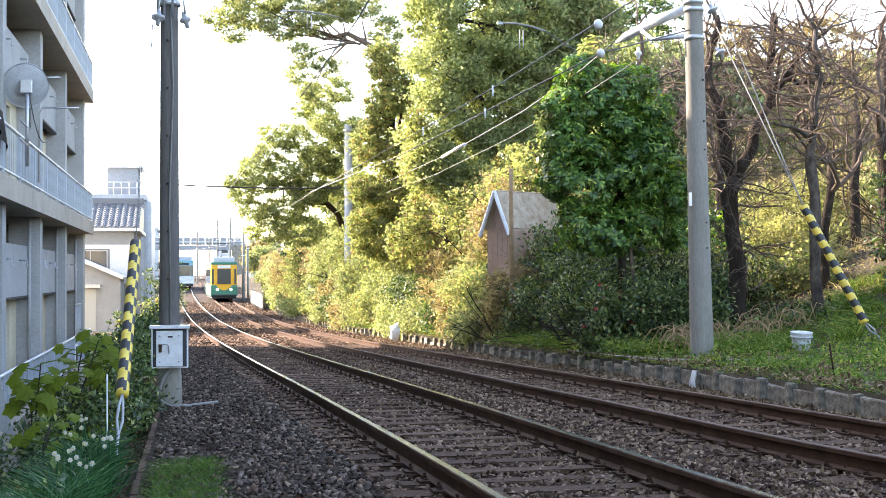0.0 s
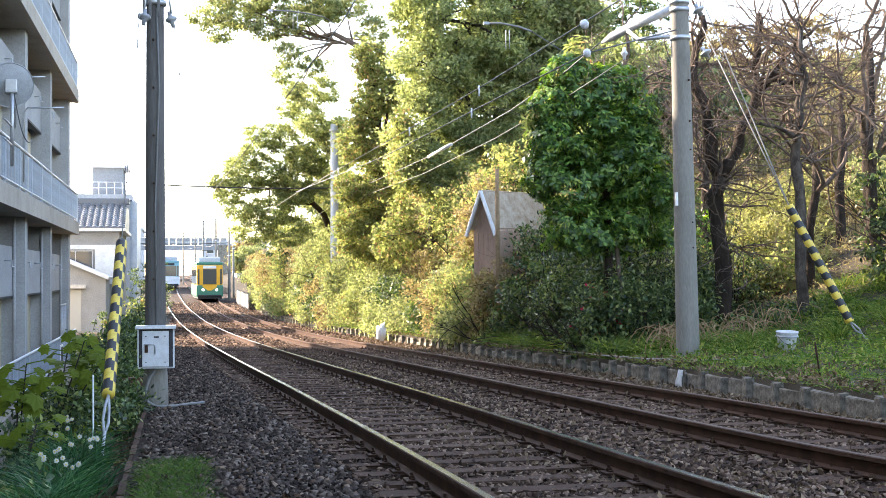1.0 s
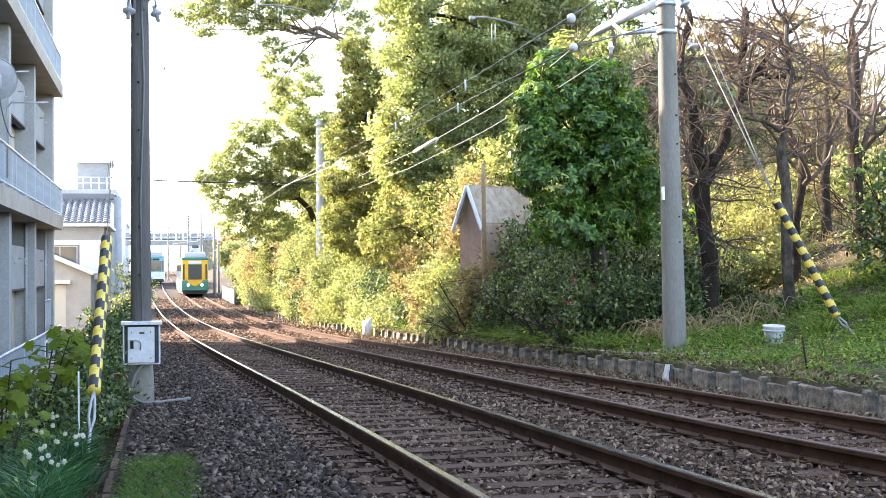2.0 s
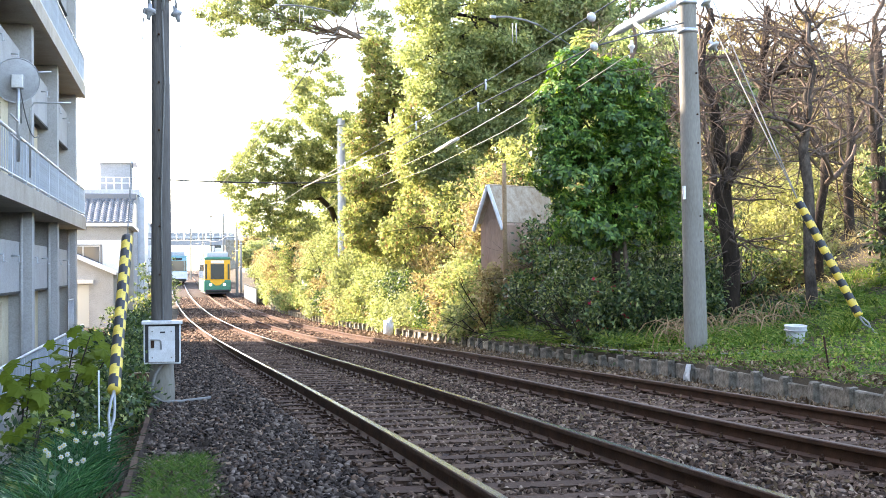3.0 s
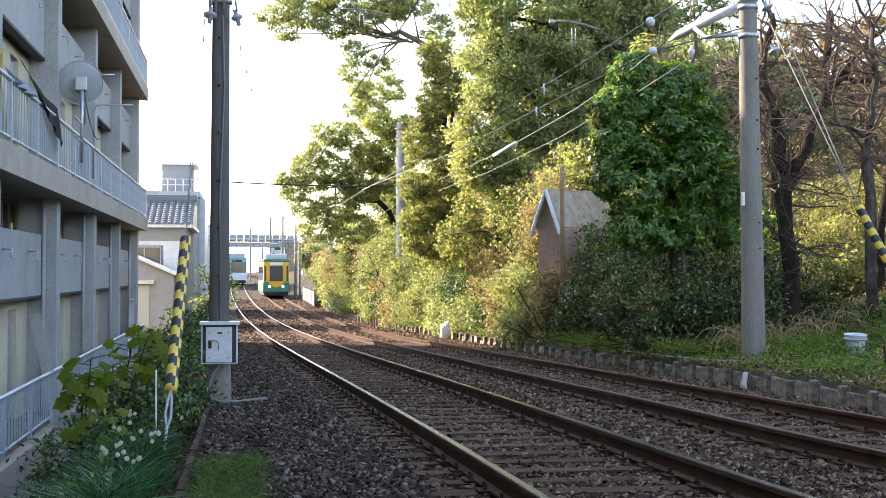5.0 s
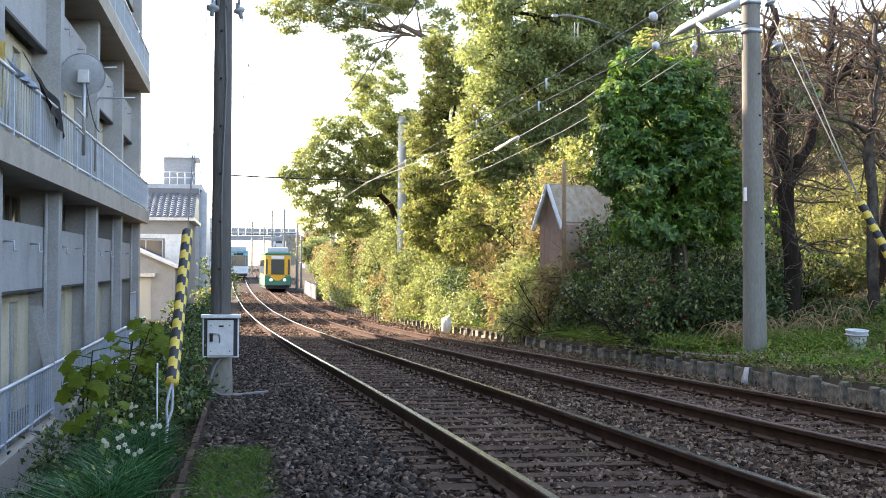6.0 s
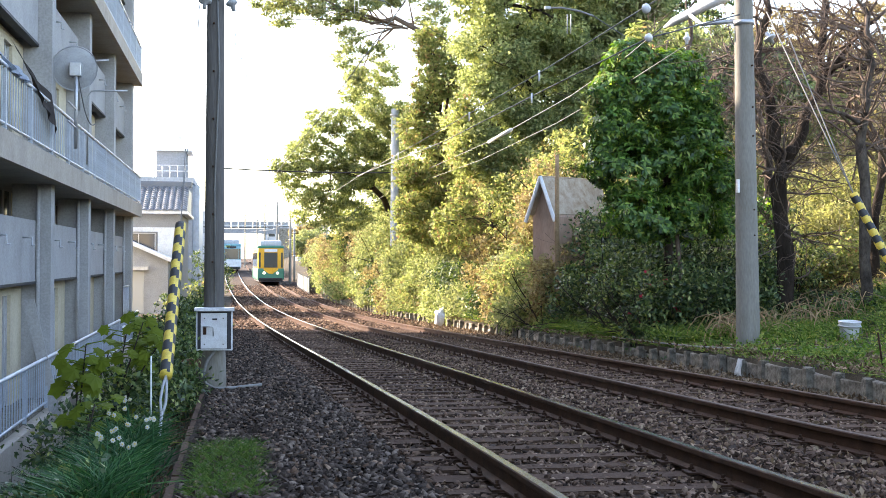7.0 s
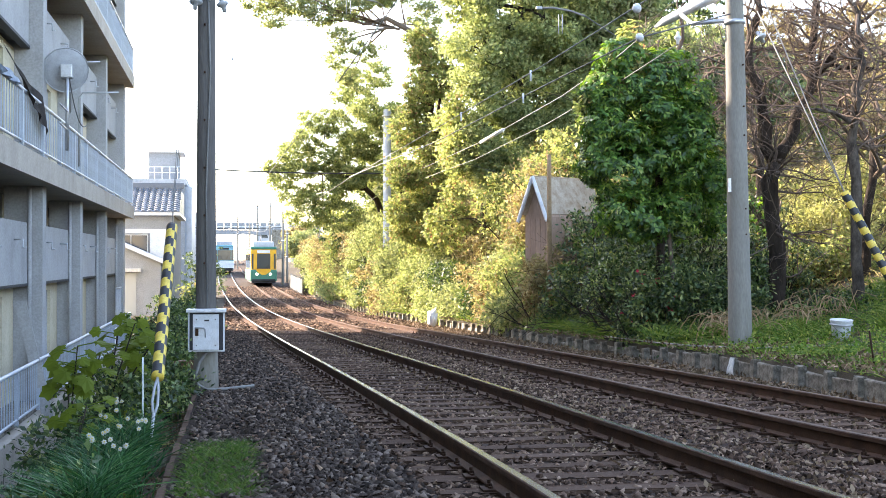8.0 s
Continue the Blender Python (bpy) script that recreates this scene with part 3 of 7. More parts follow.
def hung_cloth(name, corners, material, label, category, ripple=0.03, nu=14, nv=8):
    """A soft sheet between four corners, with folds and thickness."""
    a, b, c, d = [Vector(p) for p in corners]
    bm = bmesh.new()
    grid = []
    for i in range(nu + 1):
        for j in range(nv + 1):
            u, v = i / nu, j / nv
            p = a.lerp(b, u).lerp(d.lerp(c, u), v)
            wave = ripple * math.sin(u * 15 + v * 2) * (0.3 + v) + ripple * noise.noise((u * 4, v * 4, a.y))
            grid.append(bm.verts.new(p + Vector((wave, wave * 0.4, -0.06 * math.sin(math.pi * u) * (1 - v)))))
    for i in range(nu):
        for j in range(nv):
            k = i * (nv + 1) + j
            bm.faces.new((grid[k], grid[k + nv + 1], grid[k + nv + 2], grid[k + 1]))
    bmesh.ops.solidify(bm, geom=bm.faces[:], thickness=0.02)
    return tagged(part(name, bm, material, None, "", True), label, category)


hung_cloth("dark_blanket", [(-3.62, 22.1, 4.92), (-3.30, 24.25, 4.34), (-3.17, 24.05, 3.62), (-3.19, 22.3, 4.05)], M["brown_cloth"], "dark brown blanket hung over the balustrade", "blanket")
hung_cloth("yellow_towel", [(-3.40, 18.9, 4.62), (-3.40, 19.45, 4.62), (-3.42, 19.45, 3.65), (-3.42, 18.9, 3.65)], M["yellow_cloth"], "yellow towel drying behind the balustrade", "towel", 0.02)
hung_cloth("washing", [(-3.50, 19.6, 4.50), (-3.40, 21.3, 4.42), (-3.22, 21.2, 4.14), (-3.22, 19.7, 4.16)], M["blue_cloth"], "white and pale blue washing over the handrail", "washing", 0.05)
for y in (13.0, 19.0, 25.3, 31.6, 38.0, 44.3):
    pipe_y = y + 0.55
    tagged(rod("drain_pipe", [(WALLX + 0.04, pipe_y, YARD), (WALLX + 0.04, pipe_y, 2.8)], 0.04, M["wall"], None, "", 8), "painted drain pipe running up beside a column", "drain pipe", "drain pipes")
bm = bmesh.new()
a, b = Vector((-3.66, 24.15, 0.72)), Vector((-3.20, 24.35, -1.36))
vs = [bm.verts.new(p + Vector((dx, dy, 0))) for p in (a, b) for dx, dy in ((-0.10, -0.02), (0.10, -0.02), (0.10, 0.02), (-0.10, 0.02))]
for f in ((0, 1, 2, 3), (7, 6, 5, 4), (0, 4, 5, 1), (1, 5, 6, 2), (2, 6, 7, 3), (3, 7, 4, 0)):
    bm.faces.new([vs[k] for k in f])
bmesh.ops.recalc_face_normals(bm, faces=bm.faces)
tagged(part("leaning_board", bm, M["wall"]), "pale board leaning against the balustrade", "board")
ac = empty("air_conditioner", Matrix.Translation((WALLX + 0.3, 40.2, YARD)))
tagged(ac, "white outdoor air conditioner on the yard floor", "air conditioner")
block("case", (-0.16, 0.16, -0.4, 0.4, 0.06, 0.66), M["white_metal"], ac, "", 0.02)
block("grille", (0.155, 0.175, -0.32, 0.15, 0.12, 0.6), M["dark_gap"], ac)
cage = empty("stair_gate")
tagged(cage, "grey steel bar gate at the end of the yard", "gate")
for i in range(9):
    rod("bar", [(EDGE - 0.35, 43.0 + i * 0.28, YARD), (EDGE - 0.35, 43.0 + i * 0.28, 0.55)], 0.014, M["grey_metal"], cage, "", 5)
for z in (YARD + 0.3, 0.55):
    rod("cross_bar", [(EDGE - 0.35, 42.9, z), (EDGE - 0.35, 45.4, z)], 0.025, M["grey_metal"], cage, "", 6)

# ---------------------------------------------------------------- poles and wires
pole = empty("utility_pole", Matrix.Translation((-0.31, 17.0, land_at(-0.31, 17.0))))
tagged(pole, "dark weathered utility pole carrying tramway wires", "utility pole", "line poles")
bm = bmesh.new()
lathe(bm, (0, 0, -0.3), [(0.135, 0), (0.13, 1.0), (0.105, 6.5)], sides=20)
part("shaft", bm, M["pole_dark"], pole, "", True)


def disc_insulator(name, parent, at, axis, r=0.09, material=None):
    bm = bmesh.new()
    lathe(bm, at, [(0.025, -0.10), (0.03, -0.03), (r * 0.75, -0.02), (r, 0.0), (r * 0.97, 0.02), (r * 0.5, 0.045), (0.03, 0.05), (0.022, 0.11)], axis, 14)
    return part(name, bm, material or M["porcelain"], parent, "", True)


bm = bmesh.new()
lathe(bm, (0, 0, -0.3), [(0.165, 0), (0.158, 0.55), (0.142, 0.84), (0.136, 0.85)], sides=20)
part("footing", bm, M["pole_grey"], pole, "paler concrete foot of the pole", True)
for z, r in ((5.05, 0.125), (5.42, 0.122), (5.6, 0.12)):
    bm = bmesh.new()
    lathe(bm, (0, 0, z), [(r, 0), (r + 0.02, 0.005), (r + 0.02, 0.06), (r, 0.065)], sides=20)
    part("band", bm, M["grey_metal"], pole, "", True)
disc_insulator("insulator", pole, (-0.13, -0.2, 4.86), (0.1, 0.3, 1), 0.085, M["dish_grey"])
disc_insulator("insulator", pole, (0.20, -0.1, 4.86), (-0.3, 0.1, 1), 0.075, M["dish_grey"])
for x in (-0.13, 0.2):
    rod("strap", [(x * 0.75, -0.1, 5.3), (x, -0.16, 4.93)], 0.014, M["grey_metal"], pole, "", 6)
for y, x in ((-0.13, -0.06), (-0.13, 0.04), (0.05, -0.14)):
    rod("cable_riser", [(x, y, 4.9), (x, y, 5.9)], 0.02, M["grey_metal"], pole, "", 6)
rod("crossarm", [(-0.9, 0, 5.75), (0.9, 0, 5.75)], 0.05, M["grey_metal"], pole, "", 8)
rod("earth_wire", [(0.02, -0.137, 0.9), (0.0, -0.135, 2.5), (0.05, -0.125, 4.0), (0.02, -0.12, 5.0)], 0.012, M["wire_light"], pole, "", 6)
for z in (1.7, 2.3, 2.9, 3.5, 4.1, 4.7):
    rod("step_bolt", [(-0.02, -0.10, z - 0.1), (-0.02, -0.15, z - 0.1)], 0.014, M["iron"], pole, "", 6)

cabinet = empty("control_box", Matrix.Translation((-0.31, 16.86, land_at(-0.31, 17.0))))
tagged(cabinet, "pale grey steel control box strapped to the dark pole", "control box")
block("body", (-0.215, 0.235, -0.17, -0.0, 0.50, 1.0), M["box_paint"], cabinet, "", 0.008)
block("hood", (-0.235, 0.255, -0.24, 0.01, 0.99, 1.03), M["box_paint"], cabinet, "", 0.006)
block("gasket", (-0.195, 0.215, -0.178, -0.168, 0.52, 0.985), M["dark_gap"], cabinet)
door = block("door", (-0.155, 0.165, -0.20, -0.172, 0.525, 0.965), M["box_paint"], cabinet, "", 0.006)
block("label_plate", (-0.015, 0.045, -0.206, -0.199, 0.88, 0.9), M["dark_gap"], door)
rod("handle", [(-0.13, -0.21, 0.80), (-0.02, -0.215, 0.80), (0.0, -0.215, 0.78), (0.0, -0.215, 0.68)], 0.008, M["grey_metal"], door, "", 6)
block("latch", (-0.125, -0.085, -0.225, -0.198, 0.70, 0.79), M["iron"], door, "", 0.004)
for x in (-0.11, 0.12):
    for z in (0.58, 0.9):
        bm = bmesh.new()
        lathe(bm, (x, -0.198, z), [(0.008, 0), (0.008, 0.008)], (0, -1, 0), 8)
        part("bolt", bm, M["iron"], door)
conduit = rod("conduit", [(0.02, -0.10, 0.5), (-0.07, -0.13, 0.38), (-0.12, -0.15, 0.22), (-0.09, -0.17, 0.09), (0.02, -0.18, 0.03), (0.14, -0.16, 0.03), (0.26, -0.10, 0.03), (0.42, -0.02, 0.04), (0.6, 0.04, 0.05)], 0.02, M["wire_light"], cabinet, "grey bent conduit")


def guy_guard(name, low, high, ground_pt, top_pts, r, stripes, label, wire_r=0.009):
    """Striped sleeve on a guy wire, with its anchor rod below and wires above."""
    top = empty(name)
    tagged(top, label, "guy wire", "striped guy wires")
    low, high = Vector(low), Vector(high)
    d = (high - low).normalized()
    n = stripes
    u = d.orthogonal().normalized()
    v = d.cross(u)
    sides, twist = 12, 0.9
    length = (high - low).length
    rings_n = n * 4 + 1
    verts, faces, mi = [], [], []
    for i in range(rings_n):
        for k in range(sides):
            a = 2 * math.pi * k / sides
            verts.append(low + d * (length * i / (rings_n - 1)) + (u * math.cos(a) + v * math.sin(a)) * r)
    for i in range(rings_n - 1):
        for k in range(sides):
            faces.append((i * sides + k, i * sides + (k + 1) % sides, (i + 1) * sides + (k + 1) % sides, (i + 1) * sides + k))
            mi.append(int(((i + 0.5) / 4 + (k / sides)) * 1.0 % 2 >= 1))
    faces += [tuple(range(sides))[::-1], tuple((rings_n - 1) * sides + k for k in range(sides))]
    mi += [0, 0]
    ob = raw("sleeve", verts, faces, M["yellow"], top, "", True)
    ob.data.materials.append(M["black"])
    ob.data.polygons.foreach_set("material_index", mi)
    rod("anchor_rod", [ground_pt, Vector(ground_pt).lerp(low, 0.55)], 0.015, M["dish_grey"], top, "", 6)
    a = Vector(ground_pt).lerp(low, 0.5)
    for s in (-1, 1):
        rod("turnbuckle", [a, a.lerp(low, 0.35) + v * 0.03 * s, a.lerp(low, 0.7) + v * 0.022 * s, low], 0.013, M["dish_grey"], top, "", 6)
    for p in top_pts:
        rod("guy_wire", [low, high, p], wire_r, M["wire_light"], top, "", 6)
    return top


guy_guard("striped_guy_wire", (-0.655, 12.3, 0.38), (-0.612, 14.2, 1.80), (-0.70, 11.75, land_at(-0.70, 11.75) - 0.05), [(-0.46, 16.8, 5.2), (-0.52, 16.9, 5.6)], 0.058, 17,
          "yellow and black striped sleeve on a steel guy wire", 0.004)
guy_guard("striped_guy_wire", (9.67, 17.9, 0.72), (8.96, 18.4, 2.46), (9.92, 17.7, land_at(9.92, 17.7) - 0.05), [(8.12, 19.5, 5.62), (8.02, 19.4, 5.3)], 0.066, 18,
          "yellow and black striped guy wire sleeve on the grassy shelf")

right_pole = empty("utility_pole", Matrix.Translation((7.90, 19.8, land_at(7.90, 19.8))) @ Matrix.Rotation(radians(-1.0), 4, "Y"))
tagged(right_pole, "round grey concrete pole with clamps and white insulators", "utility pole", "line poles")
bm = bmesh.new()
lathe(bm, (0, 0, -0.3), [(0.190, 0), (0.184, 0.5), (0.138, 6.2), (0.136, 6.25)], sides=28)
part("shaft", bm, M["pole_grey"], right_pole, "", True)
gz0 = right_pole.matrix_world.translation.z
for z, r in ((5.05, 0.154), (5.5, 0.150), (5.62, 0.149)):
    bm = bmesh.new()
    lathe(bm, (0, 0, z), [(r - 0.01, 0), (r + 0.012, 0.004), (r + 0.012, 0.07), (r - 0.01, 0.074)], sides=24)
    part("band", bm, M["grey_metal"], right_pole, "", True)
block("number_plate_blank", (-0.178, -0.145, -0.11, -0.05, 2.42, 2.63), M["white_metal"], right_pole)
for z in (1.75, 2.15, 3.3, 3.75, 4.4):
    rod("bolt_hole", [(0.06, -0.10, z), (0.065, -0.17, z)], 0.014, M["iron"], right_pole, "", 6)
bm = bmesh.new()
tube(bm, [(-0.1, 0.05, 5.62 - 0.05), (-0.35, 0.8, 5.5), (-0.62, 1.5, 5.37), (-0.72, 1.75, 5.31)], [0.075, 0.085, 0.075, 0.02], 12)
part("tension_sleeve", bm, M["porcelain"], right_pole, "", True)
rod("bracket_arm", [(-0.1, 0, 5.12), (-0.55, 0.4, 5.13), (-0.55, 0.9, 5.36)], 0.035, M["grey_metal"], right_pole, "", 8)
disc_insulator("insulator", right_pole, (0.26, -0.15, 5.52), (0.5, -0.3, -1), 0.10, M["grey_metal"])
disc_insulator("insulator", right_pole, (0.27, -0.36, 4.80), (0.5, -0.4, -1), 0.10, M["grey_metal"])
disc_insulator("insulator", right_pole, (-0.62, 0.9, 4.98), (0.1, 0.2, 1), 0.06)


def line_pole(x, y, h, r0, r1, material, label):
    top = empty("utility_pole", Matrix.Translation((x, y, land_at(x, y))))
    tagged(top, label, "utility pole", "line poles")
    bm = bmesh.new()
    lathe(bm, (0, 0, -0.4), [(r0, 0), (r0 * 0.98, 0.4), (r1, h + 0.38), (r1 * 0.9, h + 0.4)], sides=18)
    part("shaft", bm, material, top, "", True)
    for z in (h - 0.35, h - 2.6):
        bm = bmesh.new()
        lathe(bm, (0, 0, z), [(r1 * 1.1, 0), (r1 * 1.35, 0.01), (r1 * 1.35, 0.08), (r1 * 1.1, 0.09)], sides=16)
        part("band", bm, M["grey_metal"], top, "", True)
    return top


p2 = line_pole(7.25, 62.0, 8.55 - land_at(7.25, 62.0), 0.21, 0.175, M["sunlit_pole"], "concrete pole rising out of the hedge, coloured pale as if sunlit")
line_pole(6.25, 97.0, 4.6, 0.16, 0.13, M["pole_grey"], "pale concrete pole at the foot of the hedge")
line_pole(-1.15, 62.0, 6.7, 0.15, 0.12, M["pole_dark"], "dark pole behind the box pole")
for x, y, h in ((4.6, 120, 6.6), (5.3, 128, 5.0), (4.3, 150, 8.2), (3.4, 175, 8.6), (0.9, 190, 7.5), (2.8, 205, 7.0), (-3.0, 160, 6.0)):
    line_pole(x, y, h, 0.13, 0.10, M["pole_grey"], "slender grey pole beside the far track")


def wire(label, pts, r, material, name="overhead_wire"):
    ob = rod(name, pts, r, material, None, "", 5)
    return tagged(ob, label, "overhead wire", "overhead wires")


def along(xs_, z, drop, y0, y1, n=24):
    return [(float(np.interp(y0 + (y1 - y0) * i / n, [y0, y1], xs_)), y0 + (y1 - y0) * i / n, z + 0.0 - drop * 4 * (i / n) * (1 - i / n)) for i in range(n + 1)]


# contact and feeder wires over the tracks
wire("thin grey contact wire over the tramway", [(5.5, 2, 5.05), (5.45, 16, 4.91), (5.2, 22, 4.74), (5.04, 27, 4.68), (4.75, 36, 4.6), (4.4, 50, 4.55), (3.6, 80, 4.1), (2.8, 112, 3.9), (2.2, 150, 4.6), (1.6, 210, 5.6)], 0.010, M["wire_light"])
wire("thin dark feeder wire over the tramway", [(7.05, 21.55, 5.40), (7.08, 24, 5.2), (7.12, 28, 5.03), (7.3, 38, 4.95), (7.3, 52, 5.0), (7.25, 62, 5.25), (7.0, 82, 4.4), (6.25, 97, 3.3)], 0.012, M["wire"])
wire("thin grey wire beside the feeder", [(7.2, 20.7, 4.98), (7.2, 24, 4.8), (7.25, 30, 4.62), (7.4, 40, 4.55), (7.3, 52, 4.6), (7.25, 62, 4.85), (7.0, 82, 4.0), (6.25, 97, 2.9)], 0.009, M["wire_light"])
wire("thin dark wire with a white insulator", [(7.7, 19.7, 5.3), (6.01, 19.0, 4.77), (5.6, 24, 4.62), (5.3, 34, 4.55), (4.4, 50, 4.6)], 0.012, M["wire"])
wire("thin contact wire over the near track", [(2.2, 6, 5.2), (2.2, 18, 4.95), (1.9, 30, 4.8), (1.4, 50, 4.7), (0.6, 80, 4.3), (-0.1, 112, 4.1), (-0.7, 150, 4.8), (-1.2, 210, 5.7)], 0.010, M["wire_light"])
wire("thin span wire across the tracks", sag((-1.15, 62, 5.65), (7.25, 62, 5.55), 0.08), 0.032, M["black"])
wire("thin span wire across the tracks by the tree", sag((7.25, 62, 5.2), (10.5, 62, 5.0), 0.05), 0.012, M["wire"])
for y, z in ((150, 7.6), (175, 8.2), (128, 4.6)):
    wire("thin span wire across the far tracks", sag((-4.5, y, z), (5.0, y, z), 0.15), 0.03, M["black"])
wire("thin wire running from the dark pole", [(-0.31, 17, 5.3), (0.14, 30, 5.55), (0.39, 40, 6.12), (0.68, 50, 6.45), (1.0, 62, 6.4)], 0.003, M["wire_light"])
for x in (-0.5, -0.42):
    wire("thin wire hanging beside the dark pole", sag((x, 17.0, 6.0), (x - 0.03, 16.9, 3.9), 0.02), 0.004, M["wire"])
wire("thin wire leaving the dark pole", sag((-0.1, 17.0, 6.0), (-0.05, 17.3, 3.6), 0.02), 0.005, M["wire"])


def clamp(at, r, label):
    bm = bmesh.new()
    lathe(bm, at, [(0.015, -r), (r * 0.6, -r * 0.7), (r, -0.02), (r, 0.02), (r * 0.6, r * 0.7), (0.015, r)], (-0.5, 0.9, -0.1), 12)
    return tagged(part("ball_insulator", bm, M["box_paint"], None, "", True), label, "insulator", "ball insulators")


for at in ((5.34, 17, 4.81), (6.01, 19.0, 4.77)):
    clamp(at, 0.066, "white porcelain ball insulator on an overhead wire")
for x, y, z in ((5.17, 22.6, 4.74), (4.98, 28.6, 4.66), (5.55, 24.9, 4.63), (4.66, 39, 4.6)):
    tagged(rod("wire_hanger", [(x, y, z + 0.03), (x, y, z - 0.16)], 0.018, M["porcelain"], None, "", 8), "pale hanger clipped to an overhead wire", "wire hanger", "wire hangers")
tagged(rod("wire_cover", [(7.24, 35.0, 4.97), (7.31, 38.6, 4.95)], 0.05, M["porcelain"], None, "", 10), "white plastic cover tube on a feeder wire", "wire cover")
for x, y, z in ((0.02, 27, 5.5), (0.14, 30, 5.55), (0.39, 40, 6.12), (0.55, 45, 6.3), (0.68, 50, 6.45)):
    tagged(rod("wire_clip", [(x, y, z + 0.04), (x, y, z - 0.03)], 0.013, M["dish_grey"], None, "", 6), "small grey clip on a thin wire", "wire clip", "wire clips")
for x0, x1, y, z in ((7.07, 8.16, 30, 7.28), (3.1, 4.9, 45, 10.4)):
    top = empty("wire_bracket", Matrix.Translation((x0, y, z)))
    tagged(top, "dark bracket arm with hanging insulator rods", "wire bracket", "wire brackets")
    w = x1 - x0
    rod("arm", [(0, 0, 0.03), (w * 0.3, 0, 0.05), (w * 0.7, 0, -0.02), (w, 0, -0.12)], 0.026, M["wire_light"], top, "", 8)
    block("head", (-0.08, 0.06, -0.04, 0.04, 0.0, 0.07), M["dish_grey"], top, "", 0.01)
    for k in (0.42, 0.5):
        rod("hanging_rod", [(w * k, 0, -0.1), (w * k, 0, -0.55)], 0.010, M["dish_grey"], top, "", 6)
    rod("stay", [(w, 0, -0.12), (w + 2.5, 0.6, -1.4)], 0.012, M["wire"], top, "", 5)

# ---------------------------------------------------------------- tool shed on the bank
shed = empty("shed", Matrix.Translation((8.55, 33.65, 0.3)) @ Matrix.Rotation(radians(-55), 4, "Z"))
tagged(shed, "small weathered wooden shed with a grey tin gable roof, half overgrown", "shed")
W2, L2, EAVE, RIDGE = 0.45, 0.95, 2.25, 3.28
bm = bmesh.new()
ring = [(-W2, 0), (W2, 0), (W2, EAVE), (0, RIDGE - 0.08), (-W2, EAVE)]
for y in (-L2, L2):
    bm.faces.new([bm.verts.new((a, y, b)) for a, b in ring][:: 1 if y < 0 else -1])
bm.verts.ensure_lookup_table()
for k in range(5):
    bm.faces.new((bm.verts[k], bm.verts[5 + k], bm.verts[5 + (k + 1) % 5], bm.verts[(k + 1) % 5]))
bmesh.ops.recalc_face_normals(bm, faces=bm.faces)
part("wall", bm, M["lit_gable"], shed)
for s in (-1, 1):
    bm = bmesh.new()
    box(bm, -0.03, 1.05, -L2 - 0.22, L2 + 0.2, -0.02, 0.02)
    bmesh.ops.rotate(bm, cent=(0, 0, 0), matrix=Matrix.Rotation(math.atan2(RIDGE - EAVE, W2), 3, "Y"), verts=bm.verts)
    if s < 0:
        bmesh.ops.scale(bm, vec=(-1, 1, 1), verts=bm.verts)
        bmesh.ops.reverse_faces(bm, faces=bm.faces)
    bmesh.ops.translate(bm, vec=(0, 0, RIDGE), verts=bm.verts)
    roof = part("roof_sheet", bm, M["tin"], shed)
    for k in range(1, 6):
        y = -L2 + k * 0.32
        bm = bmesh.new()
        tube(bm, [(s * 0.0, y, RIDGE + 0.02), (s * 0.46, y, RIDGE + 0.02 - 0.46 * (RIDGE - EAVE) / W2)], 0.014, 5)
        part("seam", bm, M["tin"], roof)
    bm = bmesh.new()
    tube(bm, [(0, -L2 - 0.23, RIDGE), (s * 0.50, -L2 - 0.23, RIDGE - 0.5 * (RIDGE - EAVE) / W2)], 0.05, 6)
    part("barge_board", bm, M["white_metal"], shed)
for k in range(5):
    block("plank", (-W2 + 0.02 + k * 0.175, -W2 + 0.185 + k * 0.175, -L2 - 0.02, -L2 + 0.0, 0.05, EAVE - 0.05), M["lit_gable"], shed)
post = rod("wooden_post", [(7.62, 31.2, 0.0), (7.6, 31.2, 2.2), (7.58, 31.15, 4.0)], [0.065, 0.06, 0.05], M["dead"], None, "", 9)
tagged(post, "weathered grey-brown wooden post beside the shed", "post")

# ---------------------------------------------------------------- trams


